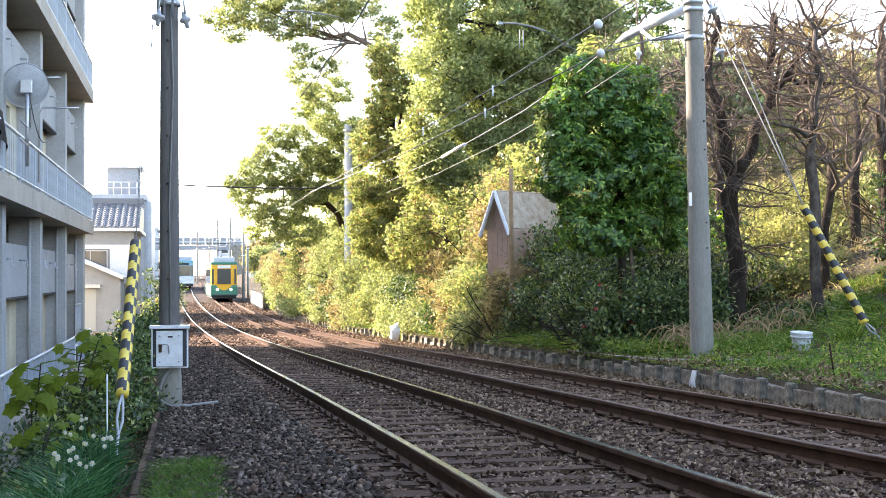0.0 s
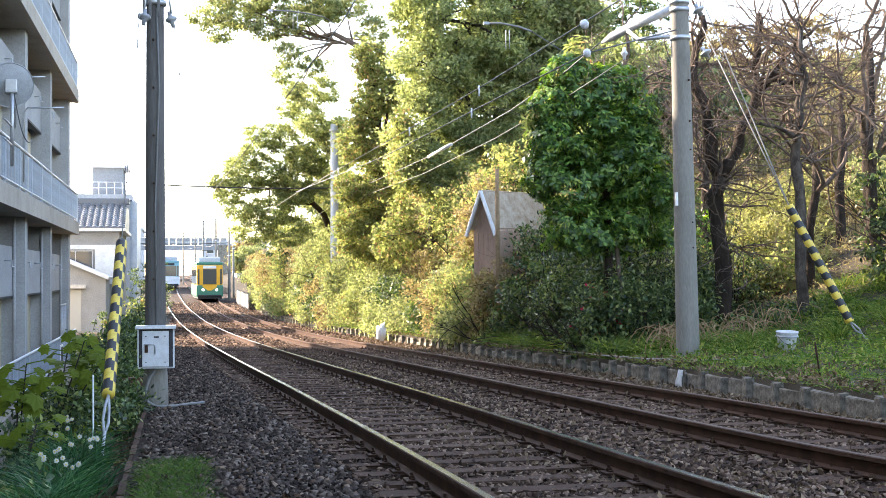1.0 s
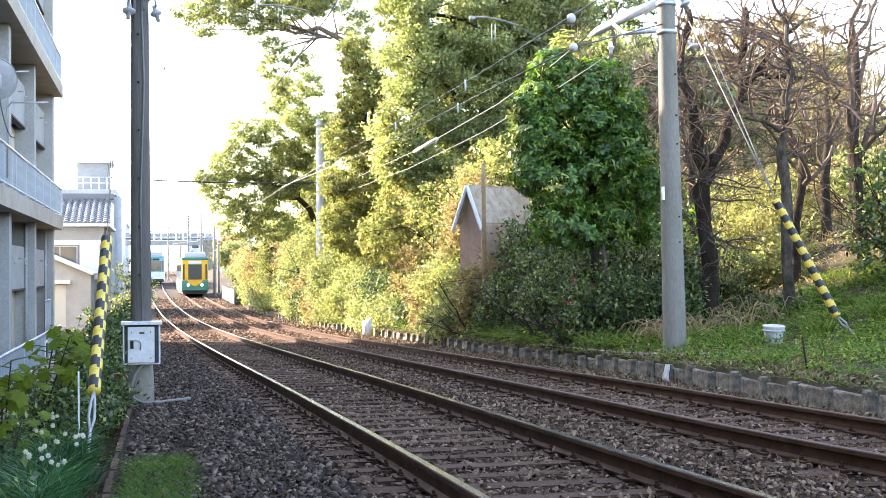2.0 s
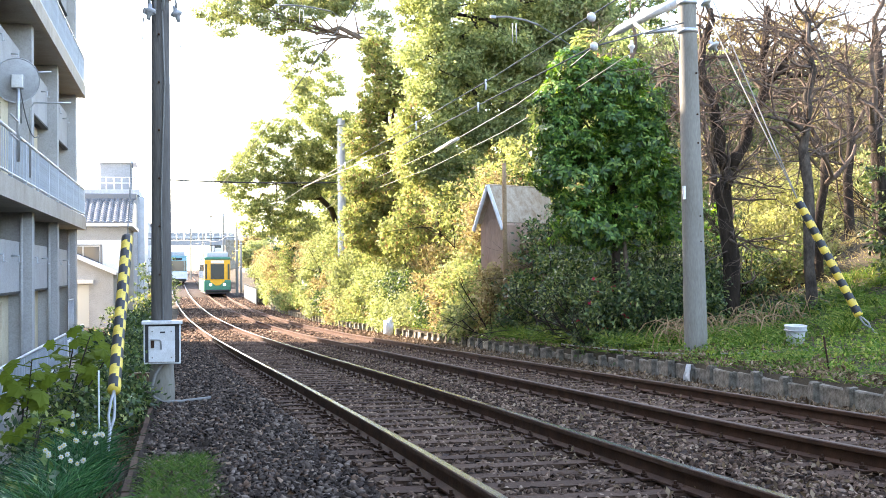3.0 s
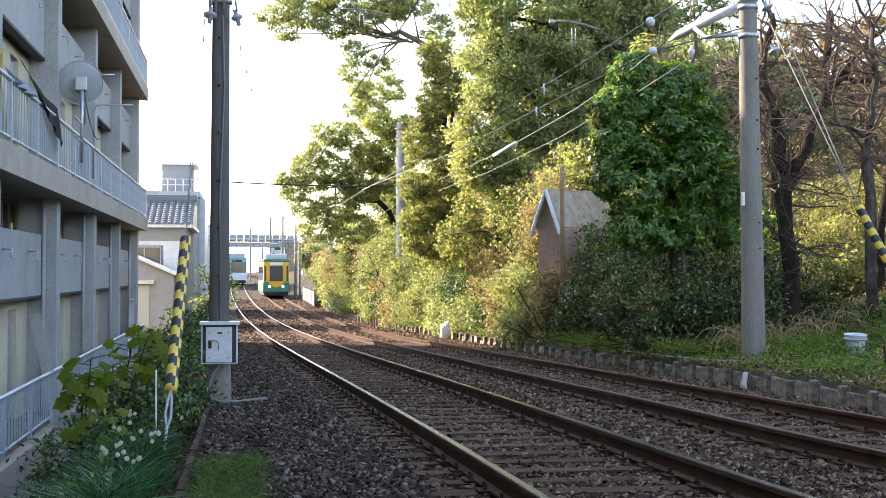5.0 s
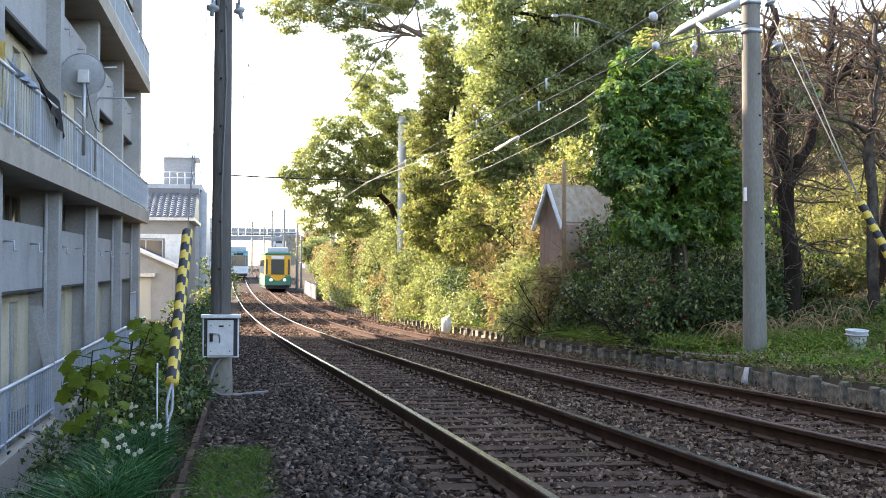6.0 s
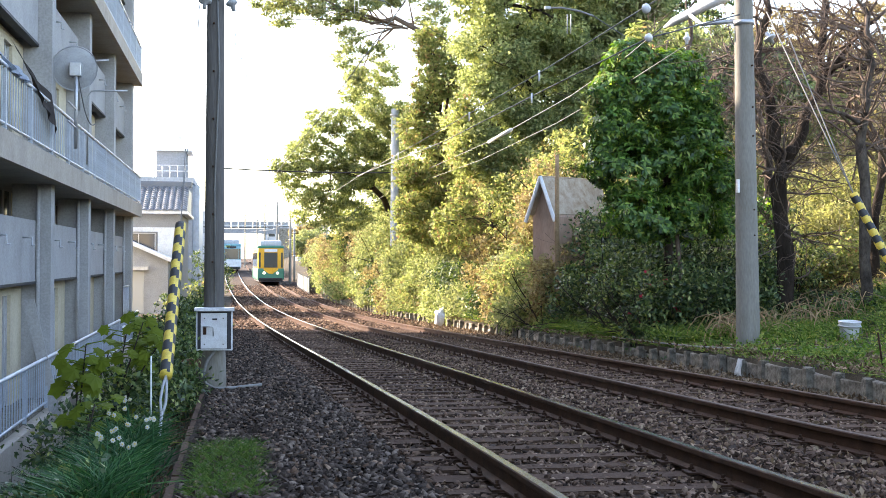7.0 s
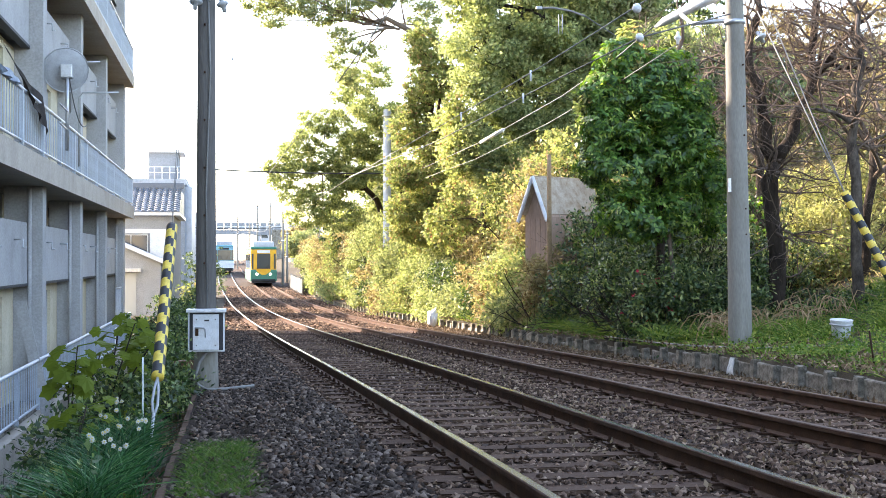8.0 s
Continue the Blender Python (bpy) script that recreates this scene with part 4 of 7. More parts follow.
def tram(at, w, h, length, lower, upper, belt, roof_m, label, lit, turn):
    top = empty("tram", Matrix.Translation(at) @ Matrix.Rotation(turn, 4, "Z"))
    tagged(top, label, "tram")
    hw = w / 2
    bm = bmesh.new()
    box(bm, -hw, hw, 0, length, 0.35, 1.35, 0.10)
    part("lower_body", bm, lower, top)
    bm = bmesh.new()
    box(bm, -hw + 0.04, hw - 0.04, 0.06, length - 0.06, 1.30, h - 0.32, 0.12)
    body = part("upper_body", bm, upper, top)
    bm = bmesh.new()
    box(bm, -hw + 0.02, hw - 0.02, 0.02, length - 0.02, h - 0.36, h - 0.12, 0.10)
    part("roof", bm, roof_m, top)
    block("skirt", (-hw + 0.12, hw - 0.12, 0.1, length - 0.1, 0.18, 0.38), M["dark_gap"], top)
    wide = 0.5 if lit else 0.66
    block("windscreen", (-hw * wide, hw * wide, 0.035, 0.07, 1.42, h - 0.72), M["glass"], top, "", 0.01)
    for s in (-1, 1):
        inner = 0.76 if lit else 0.70
        block("front_side_window", (min(s * hw * inner, s * hw * 0.9), max(s * hw * inner, s * hw * 0.9), 0.04, 0.075, 1.42, h - 0.72), M["glass"], top)
        y = 0.9
        while y + 1.0 < length:
            x = s * (hw - 0.035)
            block("side_window", (x - 0.012, x + 0.012, y, y + 0.85, 1.45, h - 0.75), M["glass"], top)
            y += 1.15
    block("destination_sign", (-0.55, 0.55, 0.03, 0.07, h - 0.66, h - 0.42), M["dark_gap"] if not lit else M["porcelain"], top)
    bm = bmesh.new()
    chevron = [(-0.62, 1.38), (-0.62, 1.22), (-0.16, 0.88), (0.16, 0.88), (0.62, 1.22), (0.62, 1.38)]
    front = [bm.verts.new((a, -0.02, b)) for a, b in chevron]
    rear = [bm.verts.new((a, 0.02, b)) for a, b in chevron]
    bm.faces.new(front)
    bm.faces.new(rear[::-1])
    for k in range(6):
        bm.faces.new((front[k], rear[k], rear[(k + 1) % 6], front[(k + 1) % 6]))
    bmesh.ops.recalc_face_normals(bm, faces=bm.faces)
    part("belt_panel", bm, belt, top)
    for s in (-1, 1):
        bm = bmesh.new()
        lathe(bm, (s * 0.58, -0.03, 0.95), [(0.11, 0.05), (0.11, 0), (0.09, -0.012)], (0, 1, 0), 14)
        part("headlight", bm, M["headlight"] if lit else M["porcelain"], top)
        rod("wiper", [(s * 0.2, 0.02, 1.45), (s * 0.45, 0.02, 1.95)], 0.015, M["dark_gap"], top, "", 5)
    block("bumper", (-hw + 0.15, hw - 0.15, -0.08, 0.05, 0.38, 0.52), M["dark_gap"], top, "", 0.02)
    block("roof_unit", (-hw + 0.22, hw - 0.22, 0.35, 4.2, h - 0.14, h + 0.34), M["far_wall"], top, "", 0.14)
    y = length * 0.5
    rod("current_collector", [(-0.5, y, h - 0.1), (0, y - 0.8, h + 0.5), (0, y + 0.1, h + 1.0)], 0.03, M["dark_gap"], top, "", 6)
    rod("current_collector", [(0.5, y, h - 0.1), (0, y - 0.8, h + 0.5)], 0.03, M["dark_gap"], top, "", 6)
    rod("contact_bow", [(-0.6, y + 0.1, h + 1.0), (0.6, y + 0.1, h + 1.0)], 0.03, M["dark_gap"], top, "", 6)
    for yy in (1.6, 3.2, length - 3.2, length - 1.6):
        for s in (-1, 1):
            bm = bmesh.new()
            lathe(bm, (s * 0.72, yy, 0.33), [(0.33, -0.06), (0.33, 0.06)], (1, 0, 0), 16)
            part("wheel", bm, M["iron"], top)
    return top


tram((float(track_a(158)), 158, float(rail_z(158))), 2.3, 3.35, 12.5, M["tram_white"], M["tram_teal"], M["tram_white"], M["tram_teal"],
     "white and teal tram standing on the far track", False, math.atan2(float(track_a(157) - track_a(159)), 2))
tram((float(track_b(116)), 116, float(rail_z(116))), 2.3, 3.45, 12.5, M["tram_green"], M["tram_yellow"], M["tram_yellow"], M["tram_green"],
     "green and yellow tram with lit headlights on the far track", True, math.atan2(float(track_b(115) - track_b(117)), 2))

# ---------------------------------------------------------------- houses beyond the apartment house


def tiled_roof(parent, x0, x1, y0, z0, y1, z1, pitch=0.27):
    """A roof slope of rows of rounded tiles, rising from (y0, z0) to (y1, z1)."""
    verts, faces = [], []
    rows = max(3, int(math.hypot(y1 - y0, z1 - z0) / 0.28))
    cols = int((x1 - x0) / pitch)
    for r in range(rows):
        ya, yb = y0 + (y1 - y0) * r / rows, y0 + (y1 - y0) * (r + 1.08) / rows
        za, zb = z0 + (z1 - z0) * r / rows + 0.05, z0 + (z1 - z0) * (r + 1.08) / rows
        for c in range(cols):
            xa = x0 + (x1 - x0) * c / cols
            n = len(verts)
            for k in range(6):
                u = k / 5
                x = xa + (x1 - x0) / cols * u
                b = 0.05 * math.sin(math.pi * u * 1.3) if u < 0.77 else -0.02
                verts += [(x, ya, za + b), (x, yb, zb + b)]
            for k in range(5):
                faces.append((n + 2 * k, n + 2 * k + 2, n + 2 * k + 3, n + 2 * k + 1))
            m = len(verts)
            for k in range(6):
                verts.append((verts[n + 2 * k][0], ya, za - 0.05))
            for k in range(5):
                faces.append((m + k, m + k + 1, n + 2 * k + 2, n + 2 * k))
    return tagged(raw("roof_tiling", verts, faces, M["tile"], parent), kind="stuff")


def window_on(parent, x0, x1, y, z0, z1, pane="glass"):
    w = block("window", (x0, x1, y - 0.01, y + 0.05, z0, z1), M[pane], parent)
    for a in (x0, (x0 + x1) / 2 - 0.02, x1 - 0.04):
        block("window_frame", (a, a + 0.04, y - 0.04, y, z0, z1), M["grey_metal"], w)
    for b in (z0, z1 - 0.04):
        block("window_frame", (x0, x1, y - 0.045, y - 0.005, b, b + 0.04), M["grey_metal"], w)


villa = empty("house", Matrix.Translation((0, 60, -0.9)))
tagged(villa, "cream two-storey house with a grey tiled roof", "house")
block("wall", (-9.0, -2.55, 1.0, 9.0, 0, 4.45), M["wall"], villa)
block("eave_board", (-9.3, -2.3, 0.45, 9.4, 4.35, 4.5), M["white_metal"], villa, "", 0.02)
tiled_roof(villa, -9.3, -2.3, 0.4, 4.5, 3.6, 5.75)
block("roof_body", (-9.2, -2.4, 3.4, 9.0, 4.4, 5.7), M["tile"], villa)
block("ridge", (-9.4, -2.2, 3.4, 3.8, 5.7, 5.98), M["tile"], villa, "dark ridge tiles", 0.04)
block("belt_course", (-9.0, -2.48, 0.9, 1.02, 3.55, 3.75), M["white_metal"], villa)
window_on(villa, -5.2, -3.7, 0.98, 2.1, 3.5)
block("shutter_box", (-3.6, -2.75, 0.85, 1.0, 2.0, 3.6), M["white_metal"], villa)
porch = empty("annex", Matrix.Translation((0, 57.2, -0.9)))
tagged(porch, "low cream annex with a sloping roof edge", "annex")
bm = bmesh.new()
pts = [(-6.5, 0), (-2.95, 0), (-2.95, 2.25), (-4.9, 3.1), (-6.5, 3.1)]
for y in (0, 3.2):
    bm.faces.new([bm.verts.new((a, y, b)) for a, b in pts][:: 1 if y == 0 else -1])
bm.verts.ensure_lookup_table()
for k in range(5):
    bm.faces.new((bm.verts[k], bm.verts[5 + k], bm.verts[5 + (k + 1) % 5], bm.verts[(k + 1) % 5]))
bmesh.ops.recalc_face_normals(bm, faces=bm.faces)
part("wall", bm, M["wall"], porch)
bm = bmesh.new()
box(bm, -0.1, 2.3, -0.35, 3.4, 0, 0.12, 0.01)
bmesh.ops.rotate(bm, cent=(0, 0, 0), matrix=Matrix.Rotation(math.atan2(0.85, 1.95), 3, "Y"), verts=bm.verts)
bmesh.ops.translate(bm, vec=(-4.95, 0, 3.12), verts=bm.verts)
part("roof_slope", bm, M["white_metal"], porch)
block("canopy", (-4.9, -3.75, -0.35, 0.02, 1.85, 2.0), M["grey_metal"], porch)
block("doorway", (-4.7, -3.95, -0.02, 0.06, 0.05, 1.8), M["curtain"], porch)

tower = empty("apartment_block", Matrix.Translation((0, 84, -1.85)))
tagged(tower, "pale bluish apartment block with a roof house and tank", "apartment block")
block("wall", (-13, -2.85, 0, 12, 0, 8.0), M["grey_render"], tower)
block("side_stair", (-2.85, -2.45, 0.5, 9, 0, 7.9), M["blue_metal"], tower)
block("parapet", (-13.1, -2.75, -0.1, 12.1, 8.0, 8.35), M["far_wall"], tower)
block("roof_house", (-5.2, -3.35, 2.0, 6, 8.3, 10.15), M["grey_render"], tower)
block("roof_house_slab", (-5.5, -3.0, 1.8, 6.2, 10.15, 10.3), M["white_metal"], tower)
bm = bmesh.new()
lathe(bm, (-3.85, 3.0, 10.3), [(0.22, 0), (0.22, 0.8), (0.17, 0.9)], sides=14)
part("vent_pipe", bm, M["white_metal"], tower, "", True)
for i in range(9):
    x = -6.6 + i * 0.47
    rod("roof_rail_post", [(x, 0.05, 8.35), (x, 0.05, 9.1)], 0.03, M["white_metal"], tower, "", 5)
for z in (8.75, 9.1):
    rod("roof_rail", [(-6.7, 0.05, z), (-2.8, 0.05, z)], 0.03, M["white_metal"], tower, "", 5)
for i in range(3):
    window_on(tower, -4.2 - i * 2.2, -3.2 - i * 2.2, -0.02, 5.4, 6.7)

bridge = empty("footbridge", Matrix.Translation((0, 225, 1.0)))
tagged(bridge, "grey steel footbridge over the far tracks", "footbridge")
block("deck", (-22, 8.5, 0, 2.5, 5.0, 5.5), M["far_wall"], bridge)
block("deck_girder", (-22, 8.5, -0.1, 0.0, 4.7, 5.5), M["grey_render"], bridge)
for i in range(25):
    x = -21.6 + i * 1.2
    block("parapet_panel", (x, x + 1.0, -0.04, 0.02, 5.55, 6.75), M["grey_render"], bridge)
for z in (6.0, 6.9):
    block("rail_beam", (-22, 8.5, -0.06, 0.0, z, z + 0.14), M["grey_metal"], bridge)
for i in range(26):
    x = -21.8 + i * 1.2
    block("rail_post", (x, x + 0.12, -0.08, 0.02, 5.5, 7.0), M["grey_metal"], bridge)
for x in (-12, 6.8):
    block("pier", (x, x + 0.8, 0.5, 1.8, -1, 5.0), M["far_wall"], bridge)
stairs = block("stair_tower", (6.8, 9.0, -0.5, 5, -1, 5.6), M["old_concrete"], bridge)


def town_house(x0, x1, y0, y1, h, material, label, rows=2, cols=3):
    base = land_at((x0 + x1) / 2, y0)
    top = empty("building", Matrix.Translation((0, 0, base)))
    tagged(top, label, "building", "distant buildings")
    block("wall", (x0, x1, y0, y1, -1.0, h), material, top)
    block("roof", (x0 - 0.2, x1 + 0.2, y0 - 0.2, y1, h, h + 0.35), M["far_wall"], top)
    for r in range(rows):
        for c in range(cols):
            a = x0 + (x1 - x0) * (c + 0.25) / cols
            b = h * (r + 0.4) / rows
            w = block("window", (a, a + (x1 - x0) * 0.5 / cols, y0 - 0.03, y0 + 0.02, b, b + h * 0.35 / rows), M["glass"], top)
            block("sill", (a - 0.05, a + (x1 - x0) * 0.5 / cols + 0.05, y0 - 0.1, y0, b - 0.08, b), M["white_metal"], w)
    return top


town_house(7.9, 10.0, 180, 195, 4.6, M["far_wall"], "pale grey distant building among trees", 4, 2)
town_house(-16, -6, 240, 260, 9.0, M["far_wall"], "pale distant building past the footbridge", 3, 5)
town_house(-9.5, -6.0, 150, 165, 8.5, M["far_wall"], "grey distant building beside the tracks", 3, 2)
town_house(-30, -12, 330, 350, 9, M["far_wall"], "long pale distant building", 3, 8)
town_house(6, 20, 300, 320, 6, M["far_wall"], "tall pale distant building", 4, 5)
hill_house = town_house(21.5, 29, 52, 58, 2.6, M["pink_wall"], "pinkish house high on the wooded bank", 1, 3)
hill_house.location.z = 5.4

fence2 = empty("platform_fence")
tagged(fence2, "grey slatted fence along the far platform", "fence")
for i in range(10):
    y = 98 + i * 1.6
    x = 5.15 - 0.02 * i
    z = land_at(x - 0.6, y)
    block("panel", (x - 0.02, x + 0.02, y + 0.05, y + 1.55, z + 0.15, z + 1.2), M["concrete"], fence2)
    block("post", (x - 0.04, x + 0.04, y - 0.04, y + 0.04, z, z + 1.3), M["concrete"], fence2)

# ---------------------------------------------------------------- plants
RNG = np.random.default_rng(11)


def unit(v):
    return v / (np.linalg.norm(v, axis=-1, keepdims=True) + 1e-9)


def leaf_tris(at, size, aspect=0.5, out=None, droop=0.3):
    """Small far leaves, one pointed blade each."""
    n = len(at)
    d = RNG.normal(size=(n, 3))
    nrm = RNG.normal(size=(n, 3)) * 0.7 + np.array([0, -0.15, 0.7])
    if out is not None:
        d, nrm = d + out * 0.7, nrm + out * 0.8
    d[:, 2] -= droop
    d = unit(d)
    side = unit(np.cross(d, nrm)) * (size * aspect * 0.62 * RNG.uniform(0.6, 1.35, n))[:, None]
    tip = d * (size * RNG.uniform(0.6, 1.35, n))[:, None]
    return np.stack([at - side, at + side, at + tip], 1)


def rosette_crown(name, blobs, n, size, material, parent, per=10, aspect=0.34, shell=0.8):
    """Whorls of long drooping leaves at the twig ends, over several rounds."""
    vol = np.array([b[3] * b[4] + b[4] * b[5] + b[3] * b[5] for b in blobs])
    c0, u0 = [], []
    for b, v in zip(blobs, vol / vol.sum()):
        k = max(6, int(n * v))
        u = unit(RNG.normal(size=(k, 3)))
        lump = 1 + 0.35 * np.array([noise.noise((a * 2.6 + b[0], c * 2.6 + b[1], e * 2.6 + b[2])) for a, c, e in u])[:, None]
        c0.append(np.array(b[:3]) + u * lump * RNG.uniform(shell, 1.05, (k, 1)) * np.array(b[3:6]))
        u0.append(u)
    c0, u0 = np.concatenate(c0), np.concatenate(u0)
    axis = unit(u0 * 0.9 + np.array([0, 0, 0.45]) + RNG.normal(size=u0.shape) * 0.25)
    e1 = unit(np.cross(axis, RNG.normal(size=axis.shape)))
    e2 = np.cross(axis, e1)
    ang = np.arange(per)[None] * 2.4 + RNG.uniform(0, 6.28, (len(c0), 1))
    d = axis[:, None] * RNG.uniform(0.0, 0.6, (len(c0), per, 1)) + e1[:, None] * np.cos(ang)[..., None] + e2[:, None] * np.sin(ang)[..., None]
    d[..., 2] -= 0.30
    d = unit(d).reshape(-1, 3)
    ax = np.repeat(axis, per, 0)
    at = np.repeat(c0, per, 0) - ax * RNG.uniform(0, 0.08, (len(d), 1))
    side = unit(np.cross(d, ax))
    up = np.cross(side, d)
    s = (size * RNG.uniform(0.7, 1.25, len(d)))[:, None]
    mid = at + d * s * 0.55
    return quads(name, np.stack([at, mid + side * s * aspect * 0.5 + up * s * 0.05, at + d * s - up * s * 0.14, mid - side * s * aspect * 0.5 + up * s * 0.05], 1), material, parent)


def leaf_quads(at, size, aspect=0.5, out=None, droop=0.3, fold=0.25):
    """Diamond leaves at the points, turned partly outwards."""
    n = len(at)
    d = RNG.normal(size=(n, 3))
    if out is not None:
        d = d + out * 0.9
    d[:, 2] -= droop
    d = unit(d)
    nrm = RNG.normal(size=(n, 3)) * 0.8 + np.array([0, 0, 0.8])
    if out is not None:
        nrm = nrm + out * 0.6
    side = unit(np.cross(d, nrm))
    up = unit(np.cross(side, d))
    s = (size * RNG.uniform(0.6, 1.35, n))[:, None]
    mid = at + d * s * 0.45
    return np.stack([at, mid + side * s * aspect * 0.5 + up * s * fold * 0.2, at + d * s - up * s * fold * 0.3, mid - side * s * aspect * 0.5 + up * s * fold * 0.2], 1)


def crown_points(blobs, n, clump=0.32, per=26, shell=0.55, flat=0.5):
    """Leaf places in clumps, near the surface of several ellipsoids."""
    vol = np.array([b[3] * b[4] + b[4] * b[5] + b[3] * b[5] for b in blobs])
    pts, outs = [], []
    for b, v in zip(blobs, vol / vol.sum()):
        k = max(2 if per > 40 else 3, int(n * v / per))
        u = unit(RNG.normal(size=(k, 3)))
        r = RNG.uniform(shell, 1.0, (k, 1)) ** 0.7
        lump = 1 + 0.5 * np.array([noise.noise((a * 2.3 + b[0], c * 2.3 + b[1], e * 2.3 + b[2])) for a, c, e in u])[:, None]
        c0 = np.array(b[:3]) + u * r * lump * np.array(b[3:6])
        jit = RNG.normal(size=(k, per, 3)) * clump * np.array([1, 1, flat]) * RNG.uniform(0.5, 1.3, (k, 1, 1))
        pts.append((c0[:, None] + jit).reshape(-1, 3))
        outs.append(np.repeat(u, per, 0))
    return np.concatenate(pts), np.concatenate(outs)


def lumps(blobs, seed, size=0.42, most=16):
    """Breaks large rounds of a crown up into smaller boughs with gaps."""
    rng = random.Random(seed)
    out = []
    for x, y, z, a, b, c in blobs:
        if min(a, b, c) < 0.78:
            out.append((x, y, z, a, b, c))
            continue
        for k in range(most):
            u = Vector((rng.gauss(0, 1), rng.gauss(0, 1), rng.gauss(0, 1))).normalized() * rng.uniform(0.62, 0.98)
            s = size * rng.uniform(0.6, 1.15)
            out.append((x + u.x * a, y + u.y * b, z + u.z * c, a * s, b * s, c * s * 0.75))
    return out


def crown(name, blobs, n, size, material, parent, aspect=0.5, clump=0.32, droop=0.3, per=26, shell=0.55, far=False):
    p, o = crown_points(blobs, n, clump, per, shell)
    if far:
        return quads(name, leaf_tris(p, size, aspect, o, droop), material, parent)
    return quads(name, leaf_quads(p, size, aspect, o, droop), material, parent)


def limb(bm, p, d, length, r, rng, depth, bend=0.35, sides=6, drop=0.0, ratio=0.72, kids=(2, 3), ends=None):
    """A branch that forks and tapers."""
    pts, radii, q, dd = [Vector(p)], [r], Vector(p), Vector(d).normalized()
    n = 4
    for i in range(n):
        dd = (dd + Vector((rng.gauss(0, bend), rng.gauss(0, bend), rng.gauss(0, bend) - drop)) * 0.4).normalized()
        q = q + dd * length / n
        pts.append(q.copy())
        radii.append(r * (1 - 0.38 * (i + 1) / n))
    tube(bm, pts, radii, max(3, sides), False)
    if depth <= 0:
        if ends is not None:
            ends.append(q)
        return
    for i in range(rng.randint(*kids)):
        at = rng.randint(2, n)
        nd = (dd + Vector((rng.gauss(0, 0.75), rng.gauss(0, 0.75), rng.gauss(0.08, 0.55)))).normalized()
        limb(bm, pts[at], nd, length * rng.uniform(ratio - 0.15, ratio + 0.12), radii[at] * rng.uniform(0.5, 0.78), rng, depth - 1, bend, sides - 1, drop, ratio, kids, ends)


def tree(label, base, trunk_pts, radii, blobs, n, size, leaf, seed, bark="bark", aspect=0.5, clump=0.32, limbs=5, droop=0.3, shell=0.55, name="tree"):
    top = empty(name, Matrix.Translation(base))
    tagged(top, label, "tree", "trees on the bank")
    rng = random.Random(seed)
    bm = bmesh.new()
    tp = [Vector(p) - Vector(base) for p in trunk_pts]
    tube(bm, tp, radii, 10)
    part("trunk", bm, M[bark], top, "", True)
    bm = bmesh.new()
    for i in range(limbs):
        b = blobs[i % len(blobs)]
        target = Vector(b[:3]) - Vector(base) + Vector((rng.uniform(-0.3, 0.3) * b[3], rng.uniform(-0.3, 0.3) * b[4], 0))
        start = tp[-1].lerp(tp[len(tp) // 2], rng.random())
        mid = start.lerp(target, 0.5) + Vector((rng.gauss(0, 0.25), rng.gauss(0, 0.25), 0.2))
        r0 = radii[-1] * 0.8
        tube(bm, [start, start.lerp(mid, 0.5), mid, target], [r0, r0 * 0.8, r0 * 0.6, r0 * 0.3], 6, False)
        for _ in range(3):
            limb(bm, mid.lerp(target, rng.random()), (target - mid) + Vector((rng.gauss(0, 1), rng.gauss(0, 1), rng.gauss(0, 0.7))), max(b[3:6]) * 0.8, r0 * 0.35, rng, 2, 0.4, 4)
    part("scaffold", bm, M[bark], top, "", True)
    local = [(b[0] - base[0], b[1] - base[1], b[2] - base[2], *b[3:]) for b in blobs]
    if leaf == "leaf_dark":
        rosette_crown("crown", lumps(local, seed, 0.42, 16), n, size, M[leaf], top, 8, 0.38)
    else:
        crown("crown", lumps(local, seed, 0.31, 26), n, size, M[leaf], top, aspect, clump * 0.62, droop, 44, 0.7, base[1] > 33)
    return top


def bush(label, at, r, n, size, leaf, aspect=0.5, clump=0.22, name="shrub", extra=None, group="shrubs on the bank"):
    """A shrub: stems and leaf clumps over an uneven mound."""
    top = empty(name, Matrix.Translation(at))
    tagged(top, label, "shrub", group)
    rng = random.Random(int(at[0] * 100) + int(at[1] * 10))
    bm = bmesh.new()
    far = at[1] > 33
    for i in range(3 if far else 5):
        limb(bm, (rng.uniform(-0.3, 0.3) * r[0], rng.uniform(-0.3, 0.3) * r[1], -0.4), (rng.gauss(0, 0.5), rng.gauss(0, 0.5), 1), r[2] * 0.9, 0.03, rng, 1 if far else 2, 0.3, 4)
    tagged(part("stem", bm, M["bark"], top), kind="stuff")
    blobs = [(0, 0, r[2] * 0.45, *r)]
    for i in range(4):
        a = rng.uniform(0, 6.28)
        blobs.append((math.cos(a) * r[0] * 0.6, math.sin(a) * r[1] * 0.6, r[2] * rng.uniform(0.2, 1.0), r[0] * 0.55, r[1] * 0.55, r[2] * 0.5))
    crown("foliage", lumps(blobs, int(at[1] * 7), 0.45, 12), n, size, M[leaf], top, aspect, clump * 0.85, 0.3, 26, 0.55, far)
    if extra:
        crown("blossom", blobs, extra[1], extra[2], M[extra[0]], top, 0.8, 0.05, 0.0, 4, 0.9)
    return top


